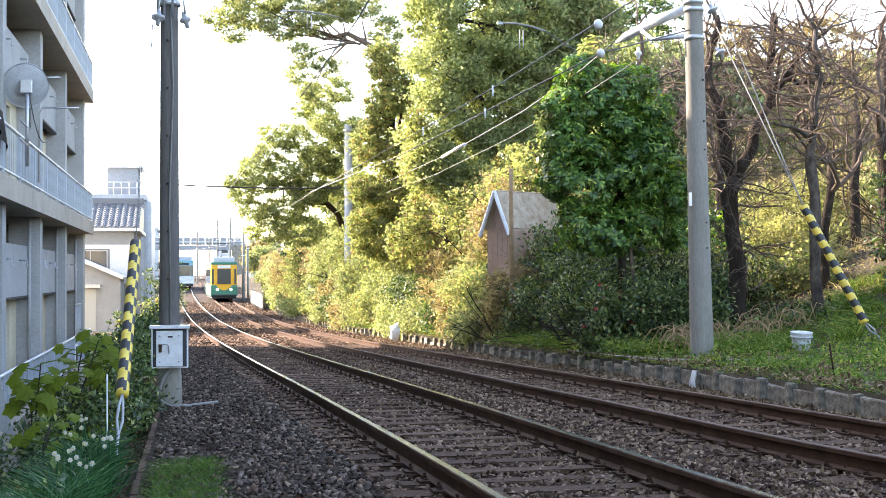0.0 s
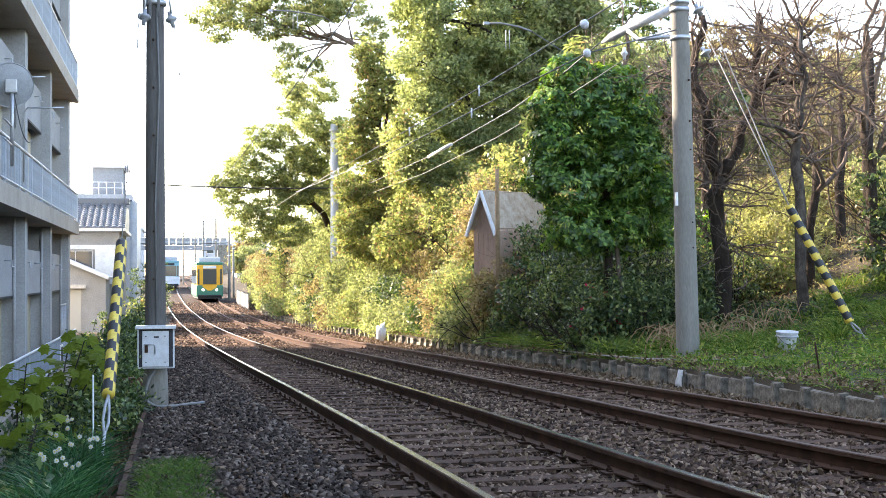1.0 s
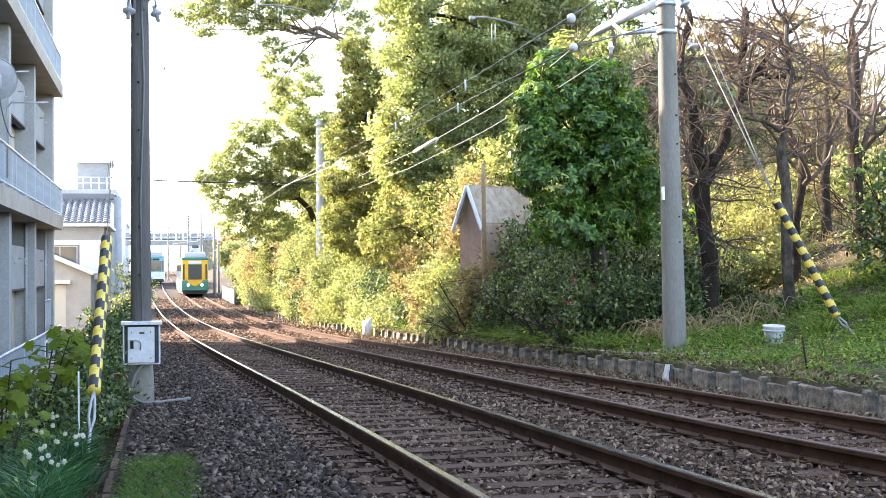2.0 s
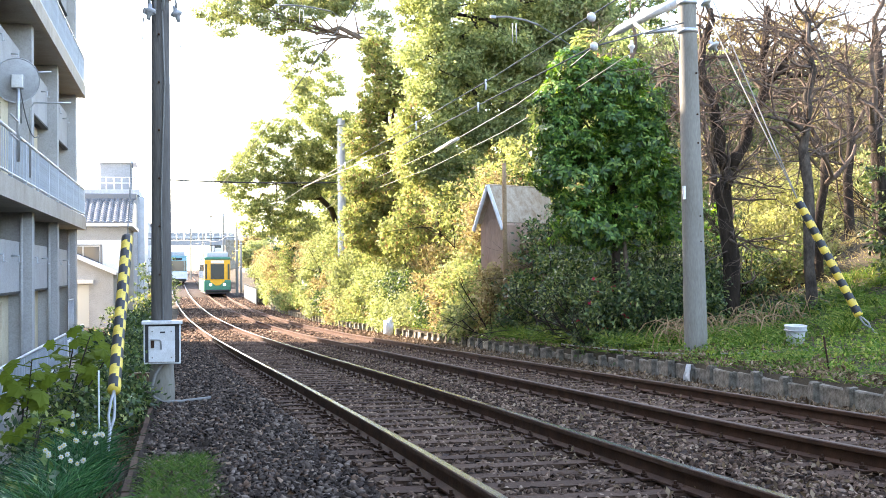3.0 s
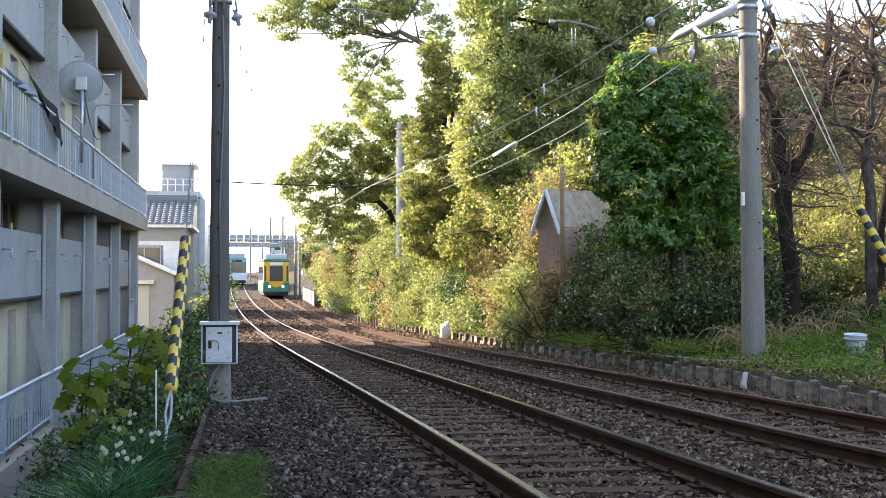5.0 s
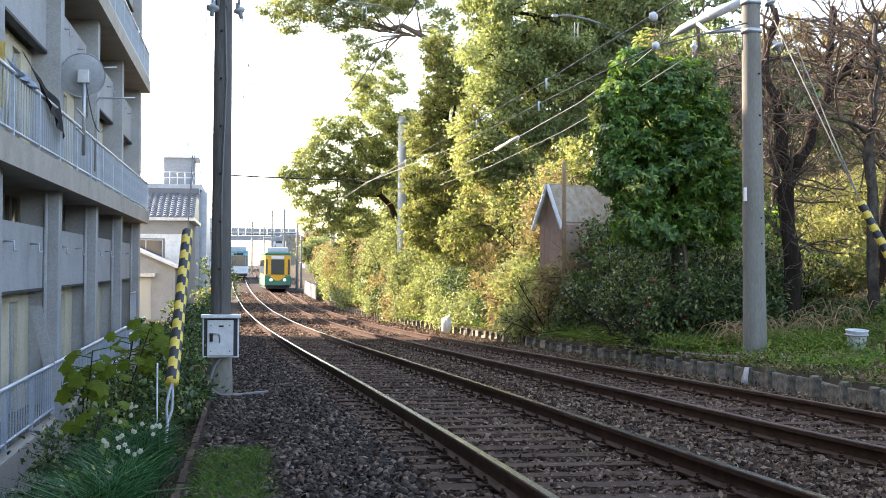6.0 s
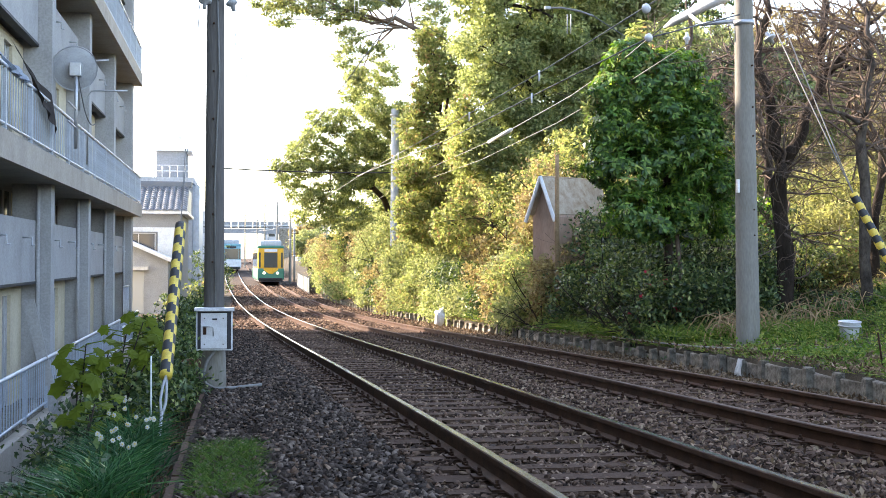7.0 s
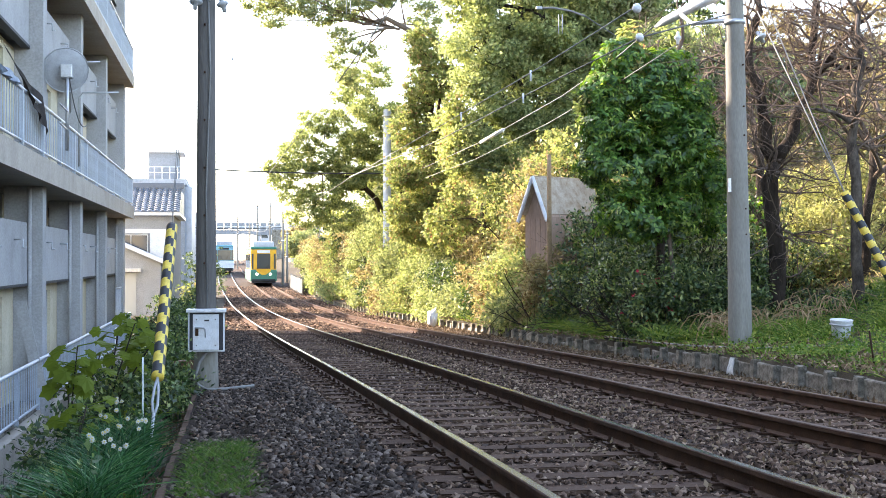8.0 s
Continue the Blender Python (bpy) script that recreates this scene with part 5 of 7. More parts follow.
def strips(name, base, direc, length, width, material, parent=None, bend=0.6, k=2):
    """Blades of grass: tapered bent strips."""
    n = len(base)
    side = unit(np.cross(direc, RNG.normal(size=(n, 3))))
    lean = unit(np.stack([RNG.normal(size=n), RNG.normal(size=n), np.zeros(n)], 1))
    t = np.linspace(0, 1, k + 1)
    c = base[:, None] + direc[:, None] * (length[:, None, None] * t[None, :, None]) + lean[:, None] * (length[:, None, None] * bend * (t**2)[None, :, None]) \
        - np.array([0, 0, 1.0]) * (length[:, None, None] * bend * 0.55 * (t**2)[None, :, None])
    w = width[:, None, None] * (1 - 0.85 * t**1.5)[None, :, None]
    v = np.stack([c - side[:, None] * w, c + side[:, None] * w], 2)
    m = (k + 1) * 2
    f = np.array([[2 * i, 2 * i + 1, 2 * i + 3, 2 * i + 2] for i in range(k)])
    faces = (np.arange(n)[:, None, None] * m + f[None]).reshape(-1, 4)
    me = bpy.data.meshes.new(name)
    me.vertices.add(n * m)
    me.vertices.foreach_set("co", np.ascontiguousarray(v.reshape(-1, 3), dtype=np.float32).ravel())
    me.loops.add(len(faces) * 4)
    me.loops.foreach_set("vertex_index", faces.astype(np.int32).ravel())
    me.polygons.add(len(faces))
    me.polygons.foreach_set("loop_start", np.arange(0, len(faces) * 4, 4, dtype=np.int32))
    me.update(calc_edges=True)
    return finish(name, me, material, parent)


def turf(name, label, area, n, length, material, width=0.006, spread=0.5, bend=0.5, clumps=0, patchy=False):
    x0, x1, y0, y1 = area
    if clumps:
        cx_, cy_ = RNG.uniform(x0, x1, clumps), RNG.uniform(y0, y1, clumps)
        i = RNG.integers(0, clumps, n)
        x, y = cx_[i] + RNG.normal(size=n) * 0.09, cy_[i] + RNG.normal(size=n) * 0.09
    else:
        x, y = RNG.uniform(x0, x1, n), RNG.uniform(y0, y1, n)
    tuft = np.array([noise.noise((a * 1.3, b * 1.3, 5.0)) + 0.5 * noise.noise((a * 4.1, b * 4.1, 9.0)) for a, b in zip(x, y)]) if patchy else np.zeros(n)
    keep = tuft > -0.10 if patchy else tuft > -1
    x, y, tuft = x[keep], y[keep], tuft[keep]
    n = len(x)
    base = np.stack([x, y, land(x, y) - 0.03], 1)
    d = unit(np.stack([RNG.normal(size=n) * spread, RNG.normal(size=n) * spread, np.ones(n)], 1))
    ob = strips(name, base, d, length * RNG.uniform(0.5, 1.3, n) * np.clip(1 + 1.5 * tuft, 0.4, 2.4), np.full(n, width), material, None, bend)
    return tagged(ob, label, "grass", kind="stuff")


# the tall trees behind the hedge
tree("tall broad evergreen tree with dense yellow-green foliage", (9.2, 46.5, land_at(9.2, 46.5)), [(9.2, 46.5, land_at(9.2, 46.5) - 0.5), (9.1, 46.5, 6.0), (9.0, 46.4, 9.0), (9.2, 46.4, 11.0)], [0.4, 0.33, 0.25, 0.15],
     [(8.9, 45.5, 6.3, 1.6, 1.8, 2.0), (8.6, 45.3, 8.6, 1.3, 1.6, 1.6), (8.4, 45.4, 10.4, 1.1, 1.5, 1.2), (8.5, 45.4, 12.4, 1.2, 1.6, 1.6), (10.2, 45.5, 7.6, 1.6, 1.6, 1.8), (10.4, 45.6, 10.2, 1.7, 1.8, 1.8), (10.6, 46, 12.9, 2.0, 2.0, 1.6),
      (11.9, 46, 5.6, 1.7, 1.8, 2.0), (12.2, 46.5, 8.4, 1.8, 1.8, 1.9), (12.4, 46.5, 11.2, 1.9, 2.0, 2.0), (9.6, 45.2, 4.4, 1.3, 1.5, 1.2), (11.2, 45.2, 3.9, 1.3, 1.5, 1.2)],
     165000, 0.13, "leaf_tree", 3, "bark", 0.55, 0.34, 10)
for o in [o for o in scene.objects if o.get("label", "").startswith("tall broad")]:
    crown("creeper", [(-1.6, -1.6, b - land_at(9.2, 46.5), 0.35, 0.5, 0.7) for b in (3.4, 4.6, 5.7, 6.6)] + [(-1.9, -1.7, 2.6 - land_at(9.2, 46.5), 0.7, 0.7, 0.8)], 5000, 0.115, M["leaf_vine"], o, 0.7, 0.17, 0.6, 30, 0.6, True)
tree("spreading evergreen tree with thin boughs and gaps of sky", (9.6, 60.5, land_at(9.6, 60.5)), [(9.6, 60.5, land_at(9.6, 60.5) - 0.5), (8.9, 58.6, 6.0), (8.4, 57.6, 10.0), (7.7, 57.4, 11.5), (6.7, 57.4, 12.0), (5.6, 57.4, 11.7)], [0.26, 0.22, 0.17, 0.14, 0.11, 0.06],
     [(1.3, 57, 12.5, 0.7, 1.0, 0.5), (1.9, 57, 13.4, 0.9, 1.2, 0.5), (2.4, 57.5, 12.6, 0.9, 1.2, 0.5), (3.3, 57.5, 13.4, 1.0, 1.2, 0.6), (1.8, 57, 11.7, 0.5, 0.7, 0.3), (4.5, 58, 13.2, 1.1, 1.4, 0.7), (3.9, 57.5, 12.1, 0.9, 1.2, 0.4), (5.2, 57.5, 12.4, 0.8, 1.2, 0.5), (6.2, 58, 13.2, 1.0, 1.6, 0.8), (7.4, 58, 13.5, 0.9, 1.0, 0.6), (4.7, 57, 11.0, 0.5, 0.7, 0.5), (4.4, 57, 10.2, 0.4, 0.7, 0.5), (8.5, 58, 11.8, 0.6, 1.2, 1.3), (5.7, 57, 10.5, 0.6, 0.8, 0.4), (5.2, 57, 9.3, 0.5, 0.8, 0.5)],
     30000, 0.13, "leaf_oak", 5, "bark_pale_and_lit", 0.55, 0.24, 15)
tree("round-headed evergreen tree with sunlit yellow-green leaves", (9.0, 70, land_at(9.0, 70)), [(9.0, 70, land_at(9.0, 70) - 0.5), (7.4, 68, 4.6), (5.2, 66, 6.4)], [0.2, 0.15, 0.09],
     [(2.9, 65, 6.7, 0.7, 1.0, 0.6), (3.9, 65, 7.4, 0.8, 1.1, 0.6), (4.8, 65, 8.3, 0.8, 1.1, 0.7), (2.4, 65, 5.5, 0.6, 0.9, 0.5), (3.4, 65, 5.9, 0.7, 1.1, 0.5), (4.5, 65, 6.4, 0.8, 1.1, 0.6), (3.0, 65, 4.6, 0.7, 1.0, 0.5), (4.6, 65, 4.7, 0.9, 1.1, 0.6), (5.6, 65, 5.6, 0.9, 1.3, 0.8), (6.0, 65, 7.2, 0.9, 1.2, 0.8), (3.7, 65, 8.4, 0.45, 0.7, 0.35), (6.2, 65, 9.4, 0.7, 1.0, 0.7), (5.4, 65, 9.6, 0.5, 0.8, 0.4), (5.4, 63, 10.4, 0.6, 0.8, 0.5), (6.4, 63, 8.6, 0.7, 0.9, 0.6), (7.0, 64, 10.4, 0.7, 0.9, 0.7), (7.4, 64, 8.2, 0.8, 1.0, 0.9), (1.9, 65, 6.1, 0.4, 0.7, 0.3), (7.1, 65, 6.3, 0.9, 1.1, 0.9), (3.6, 65, 3.6, 0.9, 1.0, 0.5), (5.4, 65, 3.6, 1.0, 1.1, 0.7)],
     62000, 0.125, "leaf_tree", 9, "bark", 0.55, 0.26, 9)
tree("tree stem smothered in yellow-green creeper", (9.2, 53.5, land_at(9.2, 53.5)), [(9.2, 53.5, land_at(9.2, 53.5) - 0.5), (8.3, 52.8, 4.6), (7.6, 52, 9.0)], [0.22, 0.18, 0.1],
     [(7.3, 51.5, 8.0, 0.55, 0.7, 0.9), (8.0, 51.7, 8.8, 0.6, 0.7, 0.9), (7.9, 51.5, 6.2, 0.75, 0.9, 1.0), (6.8, 51.6, 6.6, 0.5, 0.7, 0.7), (7.5, 52, 10.0, 0.6, 0.8, 0.8), (7.7, 51.5, 4.4, 0.76, 1.0, 1.0), (6.7, 51.4, 4.9, 0.6, 0.8, 0.7), (7.5, 51.4, 2.9, 0.77, 1.0, 0.9), (6.6, 51.2, 3.2, 0.6, 0.8, 0.8)], 36000, 0.115, "leaf_vine", 13, "bark", 0.6, 0.22, 6)
tree("dense glossy dark-green evergreen tree", (8.15, 24.6, land_at(8.15, 24.6)), [(8.15, 24.6, land_at(8.15, 24.6) - 0.4), (8.2, 24.6, 1.8), (8.1, 24.5, 3.6), (7.9, 24.5, 5.0)], [0.09, 0.08, 0.06, 0.03],
     [(7.9, 24.4, 4.0, 1.05, 0.9, 0.9), (7.25, 24.3, 4.75, 0.55, 0.6, 0.5), (8.5, 24.6, 3.5, 0.85, 0.9, 0.9), (7.3, 24.2, 3.2, 0.6, 0.7, 0.7), (8.0, 24.4, 4.9, 0.6, 0.7, 0.5), (8.75, 24.7, 4.2, 0.5, 0.6, 0.5), (7.35, 24.2, 2.4, 0.65, 0.7, 0.5), (8.4, 24.6, 2.5, 0.75, 0.7, 0.6), (9.15, 24.8, 3.2, 0.5, 0.6, 0.7), (6.95, 24.3, 4.1, 0.4, 0.5, 0.6), (9.3, 24.8, 2.4, 0.4, 0.5, 0.5), (7.7, 24.2, 2.1, 0.5, 0.6, 0.3), (6.9, 24.3, 4.65, 0.4, 0.5, 0.4), (6.8, 24.3, 3.3, 0.35, 0.5, 0.5), (7.3, 24.2, 5.3, 0.5, 0.5, 0.35), (8.25, 24.4, 5.2, 0.55, 0.5, 0.35), (8.75, 24.5, 4.65, 0.5, 0.5, 0.4)],
     6200, 0.122, "leaf_dark", 17, "bark", 0.36, 0.20, 8, 0.5, 0.72)
for o in [o for o in scene.objects if o.get("label", "").startswith("dense glossy")]:
    # Yellow-green top growth; its paler leaf colour also stands in for sunlight.
    rosette_crown("new_growth", [(-1.0, -0.2, 4.75, 0.5, 0.5, 0.35), (-0.75, -0.3, 5.2, 0.4, 0.5, 0.4), (-0.62, -0.3, 5.65, 0.28, 0.35, 0.3), (-0.2, -0.2, 5.0, 0.4, 0.45, 0.3), (-1.35, -0.2, 4.5, 0.3, 0.4, 0.25)], 190, 0.17, M["leaf_vine"], o, 9)
    rod("side_stem", [(0.22, -0.1, -0.3), (0.25, -0.1, 1.2), (0.15, -0.05, 2.4)], [0.06, 0.05, 0.04], M["bark_pale_and_lit"], o)
for x, y, r, h, leaf in ((7.95, 25.2, 0.55, 1.2, "leaf_shrub"), (8.65, 25.0, 0.65, 1.3, "leaf_shrub"), (7.85, 26.1, 0.55, 1.3, "leaf_shrub"), (9.5, 25.3, 0.7, 1.4, "leaf_shrub"), (8.2, 26.4, 0.75, 1.9, "leaf_shrub"), (9.9, 26.0, 0.8, 1.8, "leaf_shrub"), (10.3, 25.0, 0.5, 1.2, "leaf_shrub"), (7.85, 27.4, 0.5, 0.9, "leaf_shrub"), (11.2, 25.6, 0.7, 1.0, "leaf_shrub"), (9.1, 26.0, 0.8, 1.5, "leaf_shrub"), (7.7, 24.0, 0.42, 0.9, "leaf_shrub"), (8.05, 23.7, 0.5, 1.0, "leaf_shrub"), (8.8, 23.6, 0.5, 0.9, "leaf_shrub"), (9.4, 23.6, 0.45, 0.9, "leaf_shrub")):
    bush("dark twiggy shrub at the foot of the evergreen", (x, y, land_at(x, y)), (r, r, h), 3000, 0.085, leaf, 0.5, 0.14)
bush("dark green shrub with a few red flowers", (7.66, 23.6, land_at(7.66, 23.6)), (0.40, 0.40, 0.85), 2400, 0.085, "leaf_shrub", 0.5, 0.14, "shrub", ("petal_red", 28, 0.06))
# woods farther up the bank
for i, (x, y, z, r, leaf) in enumerate(((13.5, 52, 6.5, 2.6, "leaf_oak"), (15.5, 50, 8.5, 2.8, "leaf_tree"), (18, 55, 9.5, 3.0, "leaf_oak"), (12.8, 40, 5.6, 2.0, "leaf_shrub"), (15.6, 41, 6.4, 2.2, "leaf_shrub"),
                                        (21, 54, 8.5, 2.6, "leaf_oak"), (14, 56, 12, 3.0, "leaf_tree"), (24.5, 58, 8.5, 2.4, "leaf_oak"), (18.5, 44, 6.6, 1.8, "leaf_oak"), (11.4, 62, 9, 3.2, "leaf_tree"), (9.5, 70, 7, 3.0, "leaf_oak"), (8.2, 84, 5.0, 2.6, "leaf_shrub"), (17, 62, 13, 3.4, "leaf_oak"), (21, 64, 13.5, 3.4, "leaf_shrub"), (23, 60, 9.5, 2.6, "leaf_oak"), (7.6, 122, 2.6, 1.3, "leaf_dry"), (7.2, 136, 3.4, 1.5, "leaf_oak"), (8.4, 108, 3.0, 1.6, "leaf_vine"), (7.6, 155, 4.0, 1.6, "leaf_dry"), (26, 64, 12, 3.0, "leaf_dry"), (31, 64, 12, 3.2, "leaf_dry"), (29, 58, 9.5, 2.6, "leaf_dry"), (34, 66, 10.5, 2.8, "leaf_dry"), (13.5, 47, 10.5, 2.0, "leaf_oak"), (16.5, 58, 5.5, 2.2, "leaf_shrub"), (19, 50, 6.5, 2.4, "leaf_oak"), (22.5, 49, 7.0, 2.4, "leaf_shrub"), (26.5, 52, 8.5, 2.6, "leaf_oak"))):
    b = (x, y, land_at(x, y))
    tree("evergreen tree among the woods up the bank", b, [(x, y, b[2] - 0.5), (x, y, b[2] + 1.5), (x - 0.2, y, z - r * 0.3)], [0.25, 0.2, 0.1],
         [(x, y, z, r, r, r * 0.8), (x - r * 0.6, y - 0.5, z - r * 0.3, r * 0.6, r * 0.6, r * 0.6), (x + r * 0.5, y, z + r * 0.4, r * 0.6, r * 0.6, r * 0.5), (x, y - 0.8, z - r * 0.9, r * 0.8, r * 0.8, r * 0.6)], 9500, 0.21, leaf, 40 + i, "bark", 0.55, 0.34, 3)
# hedge of creepers and shrubs on the bank
kinds = ("leaf_vine", "leaf_oak", "leaf_dry", "leaf_vine", "leaf_tree", "leaf_shrub", "leaf_oak")
names = {"leaf_vine": "yellow-green creeper mound with reddish leaves on the bank", "leaf_oak": "green leafy shrub on the sunlit bank", "leaf_dry": "brownish half-dry shrub on the bank", "leaf_tree": "olive-green shrub on the sunlit bank", "leaf_shrub": "dark green shrub on the bank"}
rr = random.Random(4)
y, i = 34.5, 0
while y < 108:
    kx = float(kerb_x(y))
    for row in range(4):
        leaf = kinds[(i * 3 + row * 2) % len(kinds)]
        grow = 1.0 if y < 75 else 0.8
        x = kx + (1.3, 2.7, 4.2, 0.65)[row] + rr.uniform(-0.3, 0.3)
        yy = y + rr.uniform(-1, 1)
        bush(names[leaf], (x, yy, land_at(x, yy) + 0.1), ((1.0, 1.25, 1.5, 0.65)[row] * grow, 1.7 * grow, (1.25, 1.7, 2.0, 0.75)[row] * grow * rr.uniform(0.85, 1.2)), (7500 if y < 60 else 4600) if row != 2 else 3600, 0.10 if y < 60 else 0.135, leaf, 0.6, 0.2)
    y += 2.7 + y * 0.012
    i += 1
for x, y, r, h in ((7.0, 60.2, 0.8, 2.1), (7.1, 57.5, 0.8, 1.6), (8.6, 55, 1.3, 2.4), (8.4, 60, 1.3, 2.5), (8.0, 64.5, 1.1, 1.9), (8.2, 69, 1.3, 2.4), (7.6, 73, 1.3, 2.2), (7.4, 78, 1.4, 2.2), (7.0, 84, 1.4, 2.2), (6.8, 90, 1.5, 2.2), (6.9, 97, 1.5, 2.0), (9.3, 50, 1.5, 2.6), (9.6, 43, 1.4, 2.3), (9.4, 38.5, 1.2, 1.9), (10.5, 40, 1.5, 2.6), (10.4, 55, 1.8, 3.2), (10.0, 62, 1.8, 3.0), (6.6, 105, 1.6, 2.0)):
    leaf = kinds[int(y) % 4]
    bush(names[leaf], (x, y, land_at(x, y) + 0.5), (r, r * 1.4, h), 8000, 0.115, leaf, 0.6, 0.22, "creeper")
# darker shrubs under the evergreen tree
for x, y, r, h, leaf, fl in ((7.75, 32.2, 0.5, 1.35, "leaf_dry", None), (7.75, 33.4, 0.5, 1.2, "leaf_vine", None), (8.4, 29.5, 0.95, 1.4, "leaf_shrub", None), (9.4, 30.5, 1.2, 1.9, "leaf_shrub", None), (7.85, 34.2, 0.8, 1.1, "leaf_vine", None), (8.2, 36.6, 0.9, 1.3, "leaf_vine", None), (7.9, 30.8, 0.55, 0.8, "leaf_shrub", None), (8.3, 27.2, 0.8, 0.95, "leaf_shrub", None), (9.6, 27.6, 1.0, 1.5, "leaf_shrub", None), (10.7, 28.4, 1.1, 1.7, "leaf_dark", None),
                             (8.1, 32.0, 0.7, 0.9, "leaf_vine", None), (9.0, 25.4, 0.65, 0.7, "leaf_shrub", None), (9.8, 25.2, 0.75, 0.95, "leaf_shrub", None), (11.8, 29.5, 1.2, 1.6, "leaf_shrub", None), (9.2, 32.5, 1.0, 1.5, "leaf_shrub", None),
                             (8.7, 35.2, 0.9, 1.2, "leaf_shrub", None), (10.2, 35.5, 1.2, 1.8, "leaf_oak", None), (11.5, 34, 1.3, 2.0, "leaf_shrub", None), (12.2, 37, 1.6, 2.0, "leaf_oak", None), (13.2, 21.6, 0.95, 1.9, "leaf_shrub", None), (14.2, 23.2, 1.1, 2.0, "leaf_shrub", None), (12.9, 20.4, 0.7, 1.2, "leaf_shrub", None)):
    bush("dark green shrub in the shade of the bank" if fl is None else "dark green shrub with a few red flowers", (x, y, land_at(x, y)), (r, r, h), 3400, 0.11, leaf, 0.5, 0.16, "shrub", fl)
for x, y, r, h, leaf in ((12.9, 28.0, 0.9, 1.1, "leaf_gold"), (13.5, 27.4, 0.7, 0.9, "leaf_gold"), (11.9, 26.4, 0.6, 0.6, "leaf_vine"), (12.6, 25.8, 0.6, 0.5, "leaf_vine"), (14.1, 30.2, 1.15, 1.15, "leaf_gold"), (13.4, 29.6, 0.8, 0.8, "leaf_gold"), (15.0, 30.0, 0.9, 1.2, "leaf_gold"), (15.2, 31.5, 1.0, 1.0, "leaf_vine"), (16.6, 33.0, 1.3, 1.1, "leaf_dry"), (14.4, 34.5, 1.4, 1.2, "leaf_dry"), (18.2, 36.5, 1.5, 1.2, "leaf_dry"), (16, 38, 1.6, 1.2, "leaf_vine"),
                         (12.9, 32.6, 0.9, 0.8, "leaf_vine"), (19.5, 40, 1.6, 1.2, "leaf_dry"), (20.5, 34.5, 1.5, 1.2, "leaf_vine"), (22.5, 42, 1.6, 1.2, "leaf_dry"), (17.6, 30.5, 1.1, 1.0, "leaf_oak")):
    bush({"leaf_gold": "golden-yellow sunlit shrub on the slope", "leaf_vine": "yellow-green shrub on the slope", "leaf_dry": "dry straw-coloured shrub on the slope", "leaf_oak": "green shrub on the slope"}[leaf],
         (x, y, land_at(x, y)), (r, r, h), 3200, 0.12, leaf, 0.4, 0.2)
for x, y, r, h, leaf in ((15.5, 36, 1.7, 2.2, "leaf_dry"), (18.5, 34.5, 1.8, 2.4, "leaf_dry"), (21, 37, 2.0, 2.8, "leaf_dry"), (17, 41, 2.0, 3.0, "leaf_dry"), (20, 43, 2.2, 3.2, "leaf_vine"), (23.5, 40, 2.2, 3.0, "leaf_dry"), (14, 38.5, 1.6, 2.2, "leaf_vine"), (24, 46, 2.4, 3.4, "leaf_dry")):
    bush("tall dry tan scrub covering the hillside" if leaf == "leaf_dry" else "yellow-green scrub on the hillside", (x, y, land_at(x, y)), (r, r, h), 5000, 0.15, leaf, 0.4, 0.25)
# dried pale flower heads
verts, faces = [], []
ico = bmesh.new()
bmesh.ops.create_icosphere(ico, subdivisions=1, radius=1.0)
iv, jf = [v.co.copy() for v in ico.verts], [[v.index for v in f.verts] for f in ico.faces]
ico.free()
hr = random.Random(2)
for i in range(150):
    x, y = hr.uniform(15.2, 20.5), hr.uniform(30.5, 34.5)
    s = hr.uniform(0.05, 0.10)
    c = Vector((x, y, land_at(x, y) + hr.uniform(0.5, 1.4)))
    n = len(verts)
    verts += [c + v * s * hr.uniform(0.8, 1.15) for v in iv]
    faces += [[n + k for k in f] for f in jf]
tagged(raw("dried_flower_heads", verts, faces, M["leaf_dry"]), "pale dried round flower heads on the slope", "flowers", kind="stuff")


def bare_tree(base, lean, r, seed, label, forks, bark="bark", twig="bark_pale_and_lit"):
    top = empty("bare_tree", Matrix.Translation(base))
    tagged(top, label, "tree", "bare trees")
    rng = random.Random(seed)
    bm = bmesh.new()
    h = forks
    pts = [(0, 0, -0.4), (lean[0] * 0.1, 0, 0.2), (lean[0] * 0.35 - 0.05, lean[1] * 0.3, h * 0.45), (lean[0] * 0.7 + 0.05, lean[1] * 0.7, h * 0.75), (lean[0], lean[1], h)]
    tube(bm, pts, [r * 1.35, r * 1.1, r * 0.95, r * 0.85, r * 0.75], 10)
    part("trunk", bm, M[bark], top, "", True)
    bm = bmesh.new()
    for i in range(5):
        a = i * 1.3 + rng.uniform(-0.3, 0.3)
        limb(bm, pts[3 + i % 2], (math.cos(a) * 0.8, math.sin(a) * 0.5, rng.uniform(0.75, 1.6)), rng.uniform(1.1, 1.6), r * 0.55, rng, 5, 0.7, 5, 0.02, 0.76, (2, 3))
    # Twigs take a paler bark than the trunk, in place of sun on them.
    part("branchwork", bm, M[twig], top, "", True)
    return top


